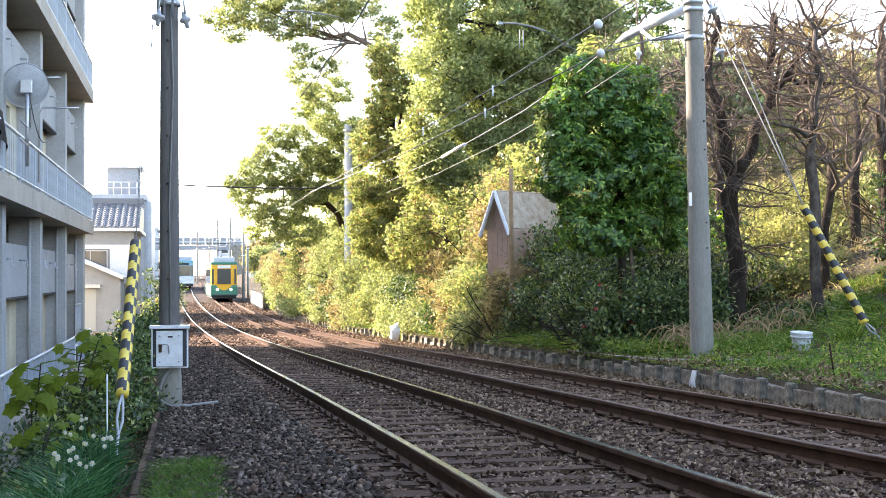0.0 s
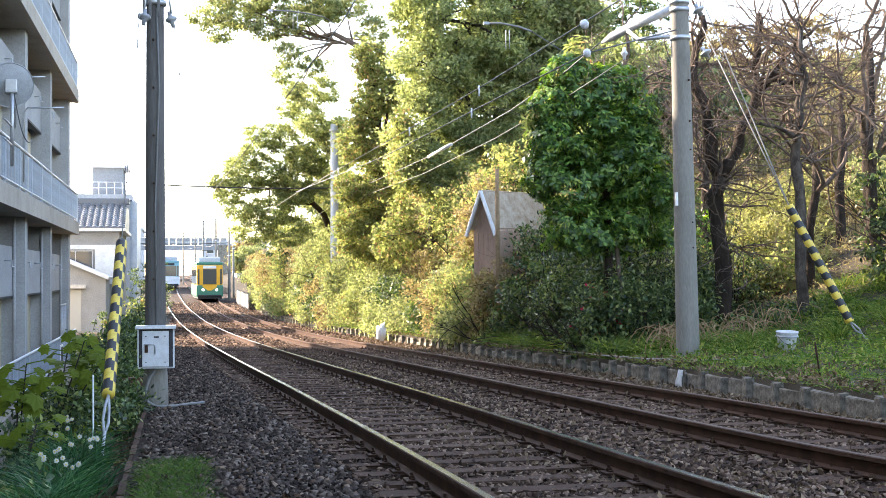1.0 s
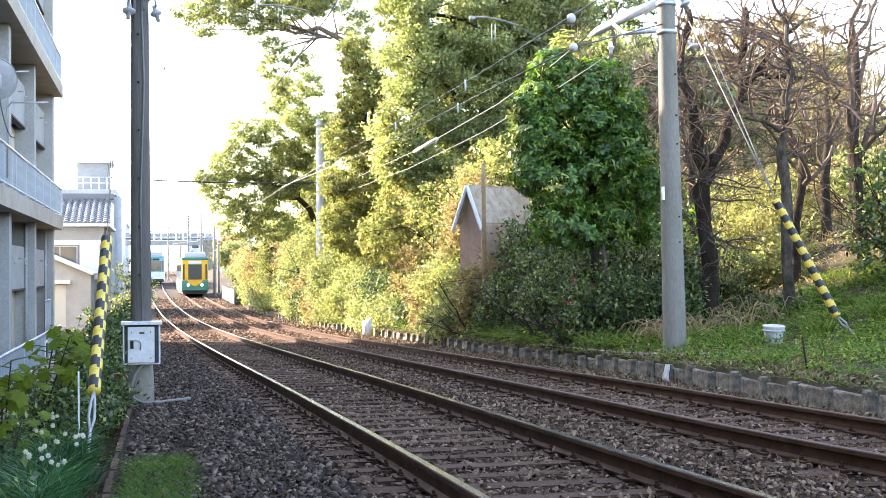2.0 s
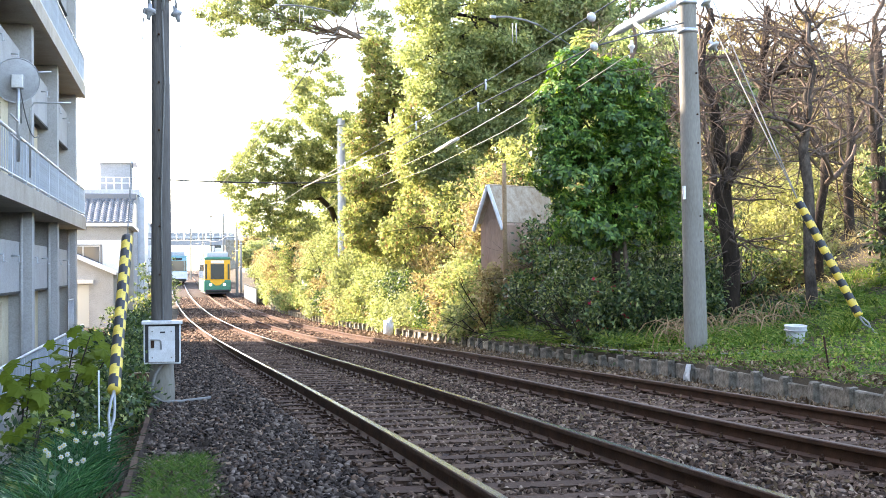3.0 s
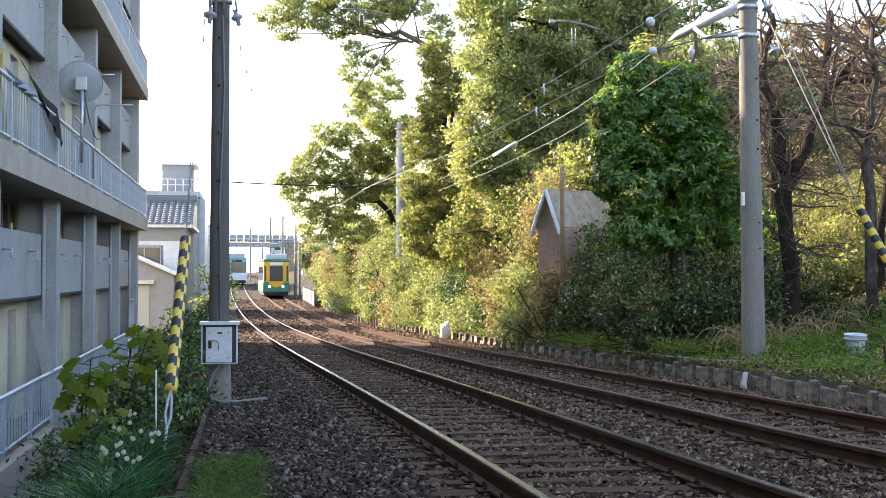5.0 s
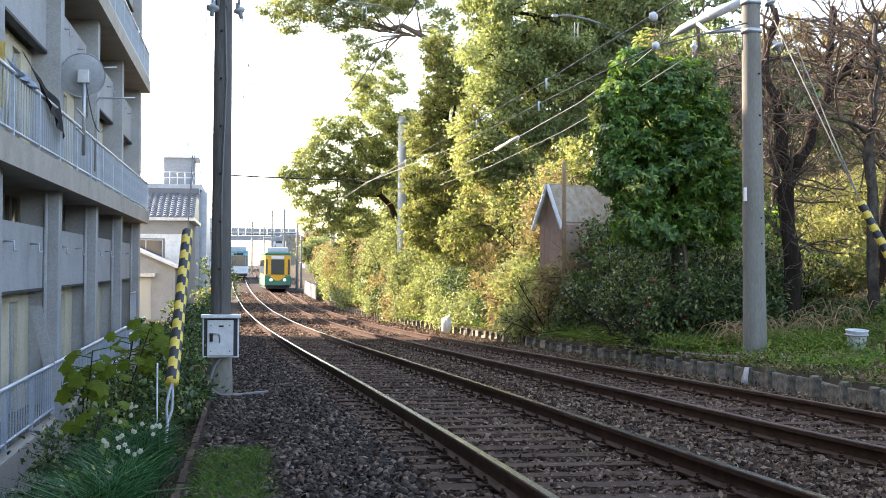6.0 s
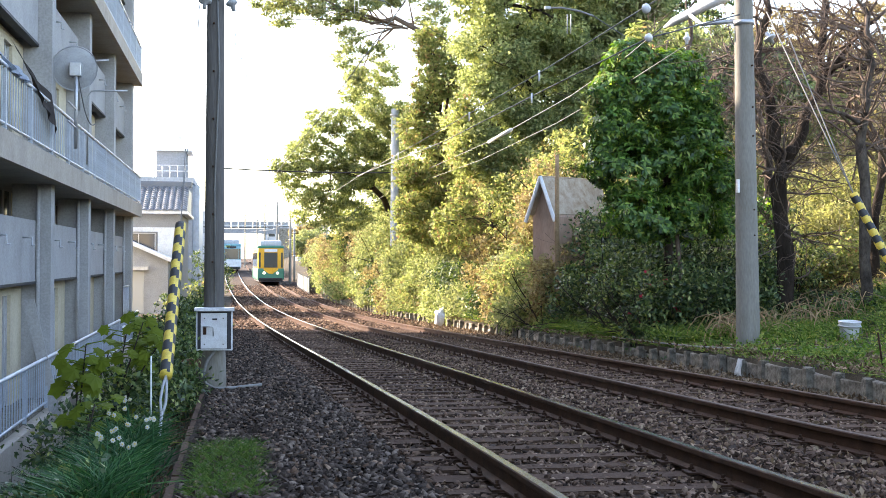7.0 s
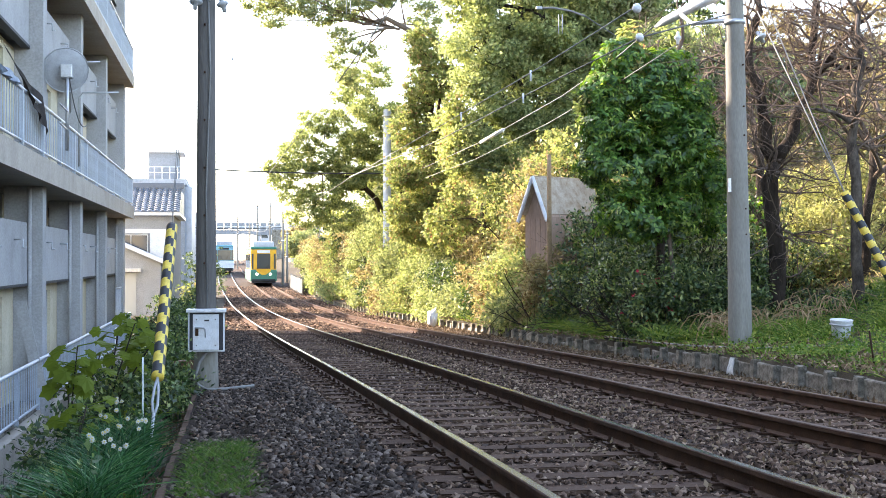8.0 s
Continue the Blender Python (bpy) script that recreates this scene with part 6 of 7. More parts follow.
def gnarled_tree(base, stems, seed, label, bark, twig, sprays=34):
    """A leafless tree with crooked stems that carry many fine twigs."""
    top = empty("bare_tree", Matrix.Translation(base))
    tagged(top, label, "tree", "bare trees")
    rng = random.Random(seed)
    bm, fine = bmesh.new(), bmesh.new()
    for pts, r0, r1 in stems:
        pts = [Vector(p) - Vector(base) for p in pts]
        crook = [pts[0]]
        for a, b in zip(pts, pts[1:]):
            crook += [a.lerp(b, 0.5) + Vector((rng.gauss(0, 0.035), rng.gauss(0, 0.05), rng.gauss(0, 0.02))), b]
        n = len(crook) - 1
        tube(bm, crook, [(r0 + (r1 - r0) * i / n) * rng.uniform(0.88, 1.16) for i in range(n + 1)], 9)
        reach = sum((b - a).length for a, b in zip(pts, pts[1:]))
        for i in range(int(sprays * reach / 4)):
            k = rng.randint(max(1, n * 2 // 5), n)
            spot = crook[k].lerp(crook[k - 1], rng.random())
            side = Vector((rng.gauss(0, 1.1), rng.gauss(0, 0.8), rng.gauss(0.5, 0.5)))
            limb(fine, spot, side, rng.uniform(0.7, 1.4), rng.uniform(0.014, 0.034), rng, 3, 0.6, 4, 0.02, 0.74, (2, 3))
    part("trunk", bm, M[bark], top, "", True)
    # Sunlight on the fine twigs is put into their paler bark.
    part("branchwork", fine, M[twig], top, "", True)
    return top


FOOT = (10.30, 24.0, land_at(10.30, 24.0))
gnarled_tree(FOOT, [([(10.30, 24.0, FOOT[2] - 0.3), (10.33, 24.0, 1.6)] + [(10.16, 24, 2.98), (10.24, 24, 3.28)], 0.17, 0.14),
                    ([(10.24, 24, 3.33), (10.06, 23.9, 3.96), (9.91, 23.8, 4.48), (9.69, 23.8, 5), (9.71, 23.9, 5.44), (9.89, 24, 6), (9.94, 24, 6.43)], 0.125, 0.06),
                    ([(10.3, 24, 3.33), (10.58, 24, 3.76), (10.71, 24.1, 4.15), (11.05, 24.2, 4.66), (11.16, 24.2, 5.15), (11.09, 24.1, 5.62), (11.1, 24, 6.19), (11.1, 24, 6.52)], 0.12, 0.06),
                    ([(11.13, 24.2, 4.93), (11.35, 24, 5.26), (11.52, 23.8, 5.63), (11.7, 23.6, 5.92), (11.99, 23.5, 6.12)], 0.07, 0.03),
                    ([(11.13, 24.2, 5.14), (11.44, 24, 5.23), (11.75, 23.7, 5.14), (12.04, 23.5, 5.09)], 0.05, 0.03)], 21, "bare gnarled tree with a dark forked trunk", "bark", "bark_pale_and_lit")
FOOT = (10.95, 22.0, land_at(10.95, 22.0))
gnarled_tree(FOOT, [([(10.98, 22.0, FOOT[2] - 0.3), (10.93, 22.0, 1.5)] + [(10.94, 22, 2.87), (10.87, 22, 3.34), (10.89, 22, 3.79), (10.96, 22, 4.28), (11.01, 22, 4.73), (11, 22, 5.17), (10.96, 22, 5.57), (10.86, 22, 6.01)], 0.105, 0.05),
                    ([(10.89, 22, 3.79), (10.64, 21.9, 3.97), (10.39, 21.8, 4.05), (10.08, 21.8, 4.1)], 0.05, 0.025)], 22, "bare gnarled tree with a pale patched trunk", "patched_bark", "bark_pale_and_lit", 32)
bare_tree((12.6, 25.0, land_at(12.6, 25.0)), (0.3, 0.2), 0.10, 23, "bare tree with many crooked twigs", 2.6)
bare_tree((9.6, 27.5, land_at(9.6, 27.5)), (0.2, 0.2), 0.10, 24, "bare tree with reddish-brown twigs behind the pole", 3.6, "bark", "bark_pale_and_lit")
bare_tree((12.2, 29.0, land_at(12.2, 29.0)), (-0.2, 0.2), 0.11, 25, "bare tree with many crooked twigs on the slope", 3.4, "bark", "bark_pale_and_lit")
bare_tree((13.4, 23.6, land_at(13.4, 23.6)), (-0.25, 0.1), 0.12, 27, "bare gnarled tree at the edge of the slope", 2.8)
bare_tree((15.2, 28.5, land_at(15.2, 28.5)), (0.1, 0.1), 0.11, 28, "bare tree with many crooked twigs on the slope", 3.0, "bark", "bark_pale_and_lit")

bare_tree((14.3, 25.6, land_at(14.3, 25.6)), (0.1, 0.1), 0.11, 33, "tall bare tree with a spreading net of twigs", 4.6, "bark", "bark_pale_and_lit")
bare_tree((11.4, 33.0, land_at(11.4, 33.0)), (0.1, 0.1), 0.12, 31, "bare tree with many crooked twigs behind the evergreen", 4.2, "bark", "bark_pale_and_lit")

# tangle of dead stalks at the foot of the trees
sr = random.Random(8)
bm = bmesh.new()
for i in range(80):
    x, y = sr.uniform(8.5, 10.6), sr.uniform(21.2, 22.8)
    z = land_at(x, y)
    a, l, hgt = sr.uniform(0, 6.28), sr.uniform(0.3, 0.95), sr.uniform(0.05, 0.5)
    dx, dy = math.cos(a) * l, math.sin(a) * l * 0.5
    tube(bm, [(x, y, z), (x + dx * 0.3, y + dy * 0.3, z + hgt), (x + dx * 0.7, y + dy * 0.7, z + hgt * 0.8), (x + dx, y + dy, z + 0.02)], [0.009, 0.008, 0.007, 0.004], 4)
tagged(part("dead_stalks", bm, M["dead"], None, "", True), "tangle of dry straw-coloured stalks under the trees", "dead stalks", kind="stuff")

bm = bmesh.new()
for i in range(60):
    x, y = sr.uniform(7.9, 8.6) if i % 3 else sr.uniform(8.6, 10.2), sr.uniform(20.6, 21.8)
    z = land_at(x, y)
    r, a, tilt = sr.uniform(0.15, 0.42), sr.uniform(0, 6.28), sr.uniform(-0.3, 0.3)
    tube(bm, [(x + math.cos(a) * r * math.cos(q * 0.52), y + math.sin(a) * r * math.cos(q * 0.52), z - 0.02 + r * (1.3 + tilt) * math.sin(q * 0.52)) for q in range(7)], [0.009, 0.009, 0.009, 0.008, 0.008, 0.007, 0.005], 4, False)
tagged(part("dead_vines", bm, M["dead"], None, "", True), "arching dry brown vines by the concrete pole", "dead vines", kind="stuff")

# grass and herbs
turf("grass", "green grass and weeds on the shelf behind the kerb", (7.3, 13.5, 12.5, 23.0), 36000, 0.19, M["grass"], 0.008, 0.7, 0.8, 0, True)
turf("grass", "tufts of bright green grass under the shrubs", (7.25, 9.6, 20.8, 33.0), 14000, 0.46, M["grass"], 0.009, 0.5, 0.8, 38)
turf("grass", "low grass along the kerb by the hedge", (7.3, 8.4, 30.0, 60.0), 9000, 0.3, M["grass"], 0.01, 0.5, 0.6)
turf("grass", "dry grass on the wooded slope", (12, 24, 27, 44), 16000, 0.4, M["leaf_dry"], 0.014, 0.5, 0.6)
turf("grass", "patch of fine grass in the gravel", (-0.30, 0.14, 8.0, 10.9), 17000, 0.12, M["fine_grass"], 0.0035, 0.7, 0.5)
turf("grass", "small mossy tuft in the gravel", (-0.36, -0.08, 13.2, 14.6), 1500, 0.06, M["grass"], 0.004, 0.8, 0.5)
turf("weeds", "mixed weeds on the bank below the track", (-2.5, -0.8, 8.0, 30.0), 9000, 0.22, M["grass"], 0.008, 0.7, 0.8, 400)
turf("weeds", "dry stalks among the weeds on the bank", (-2.7, -0.9, 8.0, 24.0), 900, 0.35, M["leaf_dry"], 0.005, 0.9, 0.8)
turf("narcissus_leaves", "long narcissus leaves on the bank", (-1.10, -0.78, 8.2, 12.2), 3600, 0.38, M["narcissus"], 0.009, 0.3, 0.6, 50)


def sword_tuft(at, n, length):
    """One clump of long arching blades."""
    a, r = RNG.uniform(0, 6.28, n), np.abs(RNG.normal(size=n)) * 0.09
    base = np.stack([at[0] + np.cos(a) * r, at[1] + np.sin(a) * r, np.full(n, land_at(*at) - 0.03)], 1)
    d = unit(np.stack([np.cos(a) * 0.45 + RNG.normal(size=n) * 0.2, np.sin(a) * 0.45 + RNG.normal(size=n) * 0.2, np.ones(n)], 1))
    ob = strips("grass_tuft", base, d, length * RNG.uniform(0.5, 1.2, n), np.full(n, 0.009), M["grass"], None, 0.55, 3)
    return tagged(ob, "clump of long bright green arching grass", "grass", "grass clumps")


for at, n, length in (((7.55, 22.6), 220, 0.55), ((7.9, 21.6), 200, 0.5), ((8.35, 20.9), 240, 0.6), ((7.5, 24.4), 200, 0.5), ((7.6, 26.8), 180, 0.6), ((9.95, 18.9), 160, 0.45), ((10.6, 18.2), 200, 0.55), ((7.55, 29.6), 160, 0.55), ((9.2, 20.2), 150, 0.4), ((7.7, 31.0), 170, 0.5)):
    sword_tuft(at, n, length)


def rosettes(label, area, n, size, leaf):
    """Low broad-leaved weeds."""
    x0, x1, y0, y1 = area
    k = n // 9
    x, y = np.repeat(RNG.uniform(x0, x1, k), 9) + RNG.normal(size=k * 9) * 0.07, np.repeat(RNG.uniform(y0, y1, k), 9) + RNG.normal(size=k * 9) * 0.07
    p = np.stack([x, y, land(x, y) + RNG.uniform(0.02, 0.2, k * 9) * np.repeat(RNG.uniform(0.3, 1.4, k), 9)], 1)
    return tagged(quads("weeds", leaf_quads(p, size, 0.6, None, -0.2), M[leaf]), label, "weeds", kind="stuff")


n = 5000
y = RNG.uniform(9, 60, n)
x = kerb_x(y) + 0.1 + np.abs(RNG.normal(size=n)) * 0.35
base = np.stack([x, y, land(x + 0.1, y) - 0.02], 1)
d = unit(np.stack([RNG.normal(size=n) * 0.5 - 0.5, RNG.normal(size=n) * 0.5, np.ones(n)], 1))
tagged(strips("grass", base, d, RNG.uniform(0.08, 0.22, n), np.full(n, 0.008), M["grass"], None, 0.8), "grass hanging over the top of the kerb", "grass", kind="stuff")
n = 3500
y = RNG.uniform(9, 45, n)
x = kerb_x(y) + RNG.normal(size=n) * 0.22
p = np.stack([x, y, np.where(x < kerb_x(y) - 0.05, land(x, y) + 0.02, land(kerb_x(y) + 0.3, y) + 0.03)], 1)
tagged(quads("fallen_leaves", leaf_quads(p, 0.06, 0.5, None, 0.0, 0.4), M["litter_leaf"]), "dry brown leaves along the kerb", "fallen leaves", kind="stuff")
n = 4200
y = RNG.uniform(12, 24, n)
x = kerb_x(y) + 0.15 + np.abs(RNG.normal(size=n)) * 0.9
patch = np.array([noise.noise((a * 1.1, b * 1.1, 2.0)) for a, b in zip(x, y)]) > -0.05
p = np.stack([x, y, land(x, y) + 0.05], 1)[patch]
tagged(quads("fallen_leaves", leaf_quads(p, 0.07, 0.5, None, 0.0, 0.4), M["litter_leaf"]), "dry brown leaves strewn over the grassy shelf", "fallen leaves", kind="stuff")
turf("grass", "tall rank weeds at the back of the shelf", (8.4, 13.5, 18.5, 24.0), 5200, 0.42, M["grass"], 0.009, 0.5, 0.7, 90)
rosettes("low broad-leaved weeds on the grassy shelf", (7.3, 13.0, 12.5, 23.5), 10000, 0.055, "grass")
rosettes("dark low weeds under the shrubs", (7.3, 11.5, 21.5, 32.0), 9000, 0.09, "leaf_shrub")
rosettes("leafy weeds on the bank below the track", (-2.4, -0.8, 8.0, 26.0), 13000, 0.06, "leaf_shrub")
rosettes("dark broad weeds beside the narcissus", (-2.0, -1.0, 8.6, 12.5), 3000, 0.09, "leaf_shrub")
rosettes("yellow-green weeds on the bank below the track", (-2.4, -0.8, 12.0, 30.0), 4500, 0.055, "leaf_big")
turf("grass", "dry grass at the foot of the slope", (10, 14.5, 23, 33), 3000, 0.32, M["leaf_dry"], 0.01, 0.6, 0.7)


def narcissus(at, h, seed):
    rng = random.Random(seed)
    top = empty("narcissus", Matrix.Translation(at))
    tagged(top, "white narcissus flowers on a green stem", "flower", "narcissus flowers")
    rod("stem", [(0, 0, -0.05), (0.01, 0, h * 0.6), (rng.uniform(-0.04, 0.04), -0.02, h)], 0.006, M["narcissus"], top, "", 5)
    for k in range(3):
        c = Vector((rng.uniform(-0.04, 0.04), rng.uniform(-0.05, 0.0), h + rng.uniform(-0.03, 0.05)))
        face = Vector((rng.uniform(-0.5, 0.5), -1, rng.uniform(-0.1, 0.4))).normalized()
        u = face.orthogonal().normalized()
        v = face.cross(u)
        co = []
        for p in range(6):
            a = p * math.pi / 3
            d = u * math.cos(a) + v * math.sin(a)
            e = face.cross(d)
            co.append([c, c + d * 0.011 + e * 0.008, c + d * 0.020 - face * 0.003, c + d * 0.011 - e * 0.008])
        f = quads("flower", np.array([[tuple(q) for q in r] for r in co]), M["petal"], top)
        bm = bmesh.new()
        lathe(bm, c, [(0.004, 0), (0.006, 0.006), (0.005, 0.008)], face, 8)
        part("cup", bm, M["yellow"], f)


nr = random.Random(31)
for i, (x, y, h) in enumerate(((-0.98, 9.6, 0.34), (-0.9, 9.8, 0.36), (-0.82, 9.3, 0.3), (-0.72, 9.5, 0.3), (-0.78, 10.0, 0.36), (-0.66, 10.4, 0.4), (-0.7, 10.9, 0.38), (-0.86, 10.8, 0.42), (-1.05, 11.2, 0.36), (-1.0, 12.3, 0.38))):
    narcissus((x, y, land_at(x, y)), h, i)


def broad_plant(base, stems, label):
    """A tall herb with large lobed leaves."""
    top = empty("broad_leaved_plant", Matrix.Translation(base))
    tagged(top, label, "plant", "broad-leaved plants")
    rng = random.Random(int(base[1] * 10))
    for (dx, dy, dz, n) in stems:
        st = rod("stem", [(0, 0, -0.1), (dx * 0.35, dy * 0.3, dz * 0.5), (dx, dy, dz)], [0.011, 0.009, 0.006], M["bark"], top, "", 6)
        for k in range(n):
            t = 0.66 + 0.34 * (k + 1) / n
            a = rng.uniform(0, 6.28)
            s = rng.uniform(0.07, 0.115)
            c = Vector((dx * t, dy * t, dz * t))
            out = Vector((math.cos(a), math.sin(a), 0.15))
            tip = c + out * rng.uniform(0.08, 0.26)
            nrm = (Vector((out.x * 0.4, out.y * 0.4 - 0.75, 1)) + Vector((rng.gauss(0, 0.3), rng.gauss(0, 0.3), 0))).normalized()
            u = (out - nrm * out.dot(nrm)).normalized()
            v = nrm.cross(u)
            verts = [tip - u * s * 0.25]
            lobes = [(0, 0.35), (25, 0.75), (48, 0.62), (72, 1.0), (95, 0.74), (122, 1.05), (150, 0.82), (180, 1.2)]
            lobes = [(-180 + (d0), r0) for d0, r0 in lobes] + [(180 - d0, r0) for d0, r0 in lobes[-2::-1]]
            for deg, rad in lobes:
                g = radians(deg + 180)
                verts.append(tip - u * math.cos(g) * s * rad * -1.0 * -1 + v * math.sin(g) * s * rad - nrm * (rad * rad) * s * 0.22)
            m = len(verts) - 1
            faces = [(0, 1 + q, 1 + (q + 1) % m) for q in range(m)]
            raw("leaf", verts, faces, M["leaf_big"], st)
            bm = bmesh.new()
            tube(bm, [c, tip - u * s * 0.25], 0.006, 5)
            part("leaf_stalk", bm, M["leaf_big"], st)
    return top


broad_plant((-1.55, 13.2, land_at(-1.55, 13.2)), [(0.1, -0.1, 1.25, 12), (0.0, 0.1, 1.05, 7), (0.3, 0.0, 1.15, 9)], "tall herb with large lobed yellow-green leaves")
broad_plant((-1.25, 13.6, land_at(-1.25, 13.6)), [(0.3, 0.0, 1.2, 10), (0.15, 0.2, 1.25, 8), (0.5, -0.1, 1.05, 8)], "spreading herb with large lobed green leaves")
broad_plant((-1.35, 12.0, land_at(-1.35, 12.0)), [(0.1, 0.0, 0.6, 5), (0.05, 0.1, 0.5, 4)], "low herb with yellowing lobed leaves")
for x, y, r, h, leaf in ((-1.4, 20.5, 0.5, 0.6, "leaf_shrub"), (-0.95, 19.5, 0.32, 0.6, "leaf_shrub"), (-1.0, 24, 0.45, 0.8, "leaf_shrub"), (-1.2, 28, 0.6, 0.9, "leaf_shrub"), (-2.6, 27, 0.7, 0.9, "leaf_shrub"), (-1.0, 33, 0.55, 0.9, "leaf_shrub"),
                         (-1.3, 38, 0.7, 1.2, "leaf_shrub"), (-2.9, 44, 0.7, 1.5, "leaf_dark"), (-1.5, 46, 0.9, 1.4, "leaf_vine"), (-2.2, 53, 1.0, 1.5, "leaf_shrub"), (-1.7, 58, 0.8, 1.6, "leaf_shrub"), (-1.9, 70, 1.0, 2.2, "leaf_shrub"), (-2.2, 95, 1.5, 3.0, "leaf_shrub"),
                         (-1.75, 9.6, 0.3, 0.35, "leaf_shrub"), (-1.8, 10.6, 0.3, 0.4, "leaf_shrub"), (-1.55, 12.4, 0.32, 0.5, "leaf_shrub"), (-1.15, 13.6, 0.3, 0.55, "leaf_shrub"), (-0.72, 16.4, 0.22, 0.5, "leaf_shrub"), (-0.8, 14.9, 0.25, 0.4, "leaf_shrub")):
    bush("leafy shrub on the bank below the track", (x, y, land_at(x, y)), (r, r, h), 2600 if r > 0.4 else 1300, 0.07 if y < 25 else 0.11, leaf, 0.5, 0.12, "shrub", None, "shrubs below the track")
tagged(rod("plant_stake", [(-0.8, 12.5, -0.4), (-0.8, 12.5, 0.55)], 0.008, M["white_metal"], None, "", 6), "thin white plant stake among the weeds", "stake")

# ---------------------------------------------------------------- things along the track
bucket = empty("bucket", Matrix.Translation((8.90, 18.4, land_at(8.90, 18.4) + 0.02)) @ Matrix.Rotation(0.08, 4, "X"))
tagged(bucket, "dented white plastic bucket standing in the grass", "bucket")
bm = bmesh.new()
lathe(bm, (0, 0, 0), [(0.125, 0.0), (0.14, 0.2), (0.165, 0.30), (0.17, 0.31), (0.155, 0.315), (0.15, 0.29), (0.12, 0.03)], sides=24)
part("pail", bm, M["box_paint"], bucket, "", True)
bm = bmesh.new()
lathe(bm, (0, 0, 0.23), [(0.152, 0), (0.172, 0.004), (0.172, 0.02), (0.155, 0.024)], sides=24)
part("rim_band", bm, M["grey_metal"], bucket, "", True)
rod("bail", [(-0.17, 0, 0.25), (-0.12, -0.17, 0.16), (0, -0.2, 0.12), (0.12, -0.17, 0.16), (0.17, 0, 0.25)], 0.005, M["wire"], bucket, "", 5)
bm = bmesh.new()
bmesh.ops.create_icosphere(bm, subdivisions=3, radius=0.2)
for v in bm.verts:
    k = 0.8 + 0.55 * noise.noise(v.co * 9) + 0.25 * noise.noise(v.co * 23)
    v.co = Vector((v.co.x * k * 0.9, v.co.y * k, (v.co.z + 0.2) * k * 1.3 if v.co.z > 0 else v.co.z * 0.6 * k))
bmesh.ops.translate(bm, vec=(6.55, 43.0, land_at(6.55, 43.0) + 0.2), verts=bm.verts)
tagged(part("rubbish_bag", bm, M["bag"], None, "", True), "crumpled white rubbish bag against the kerb", "bag")
tagged(block("litter", (6.05, 6.2, 18.4, 18.52, land_at(6.1, 18.5) + 0.01, land_at(6.1, 18.5) + 0.09), M["litter"], None, "", 0.02), "small faded red plastic scrap beside the rail", "litter")
tagged(rod("iron_stake", [(7.5, 14.6, 0.1), (7.42, 14.6, 0.62)], 0.012, M["iron"], None, "", 6), "thin dark iron stake in the grass", "stake")
pipe = rod("conduit_pipe", [(8.6, 17.2, land_at(8.6, 17.2) + 0.03), (7.6, 18.4, land_at(7.6, 18.4) + 0.05), (7.25, 20.0, land_at(7.25, 20) + 0.06), (7.2, 22, land_at(7.25, 22) + 0.05), (7.2, 25, land_at(7.25, 25) + 0.05)], 0.014, M["wire_light"])
tagged(pipe, "pale conduit pipe lying along the top of the kerb", "pipe")
bm = bmesh.new()
bmesh.ops.create_grid(bm, x_segments=9, y_segments=12, size=1.0)
for v in bm.verts:
    u, w = v.co.x, v.co.y
    fold = 0.02 * math.sin(u * 9 + w) + 0.025 * noise.noise((u * 2, w * 2, 3))
    v.co = Vector((6.93 + fold + 0.04 * max(0.0, w), 17.75 + u * 0.12 * (1.0 - 0.35 * w) + 0.02 * noise.noise((w * 3, u, 7)), -0.07 + w * 0.15 + 0.02 * noise.noise((u * 3, w, 1))))
tagged(part("rag", bm, M["bag"], None, "", True), "crumpled whitish rag hanging over the kerb", "rag")
kerb_strip = empty("edge_kerb")
tagged(kerb_strip, "narrow dark weathered edging beside the ballast", "kerb", kind="structure")
for k in range(26):
    y = 3.0 + k * 0.62
    z = land_at(-0.38, y + 0.3)
    block("edging_stone", (-0.45, -0.40, y, y + 0.605, z - 0.25, z + 0.002 + 0.012 * math.sin(k * 3.3)), M["sleeper"], kerb_strip)
tagged(block("brown_board", (-0.72, -0.34, 17.3, 17.36, 0.02, 0.16), M["brown"]), "low brown board behind the dark pole", "board")

# retaining kerb of posts and slabs at the foot of the bank
retaining = empty("retaining_kerb")
tagged(retaining, "low stained concrete retaining kerb of posts and slabs", "kerb", kind="structure")


def shared(name, dims, bevel, seed):
    rng = random.Random(seed)
    bm = bmesh.new()
    box(bm, *dims, bevel)
    for v in bm.verts:
        v.co += Vector((rng.uniform(-0.008, 0.008), rng.uniform(-0.008, 0.008), rng.uniform(-0.012, 0.012)))
    me = bpy.data.meshes.new(name)
    bm.to_mesh(me)
    bm.free()
    me.materials.append(M["old_concrete"])
    return me


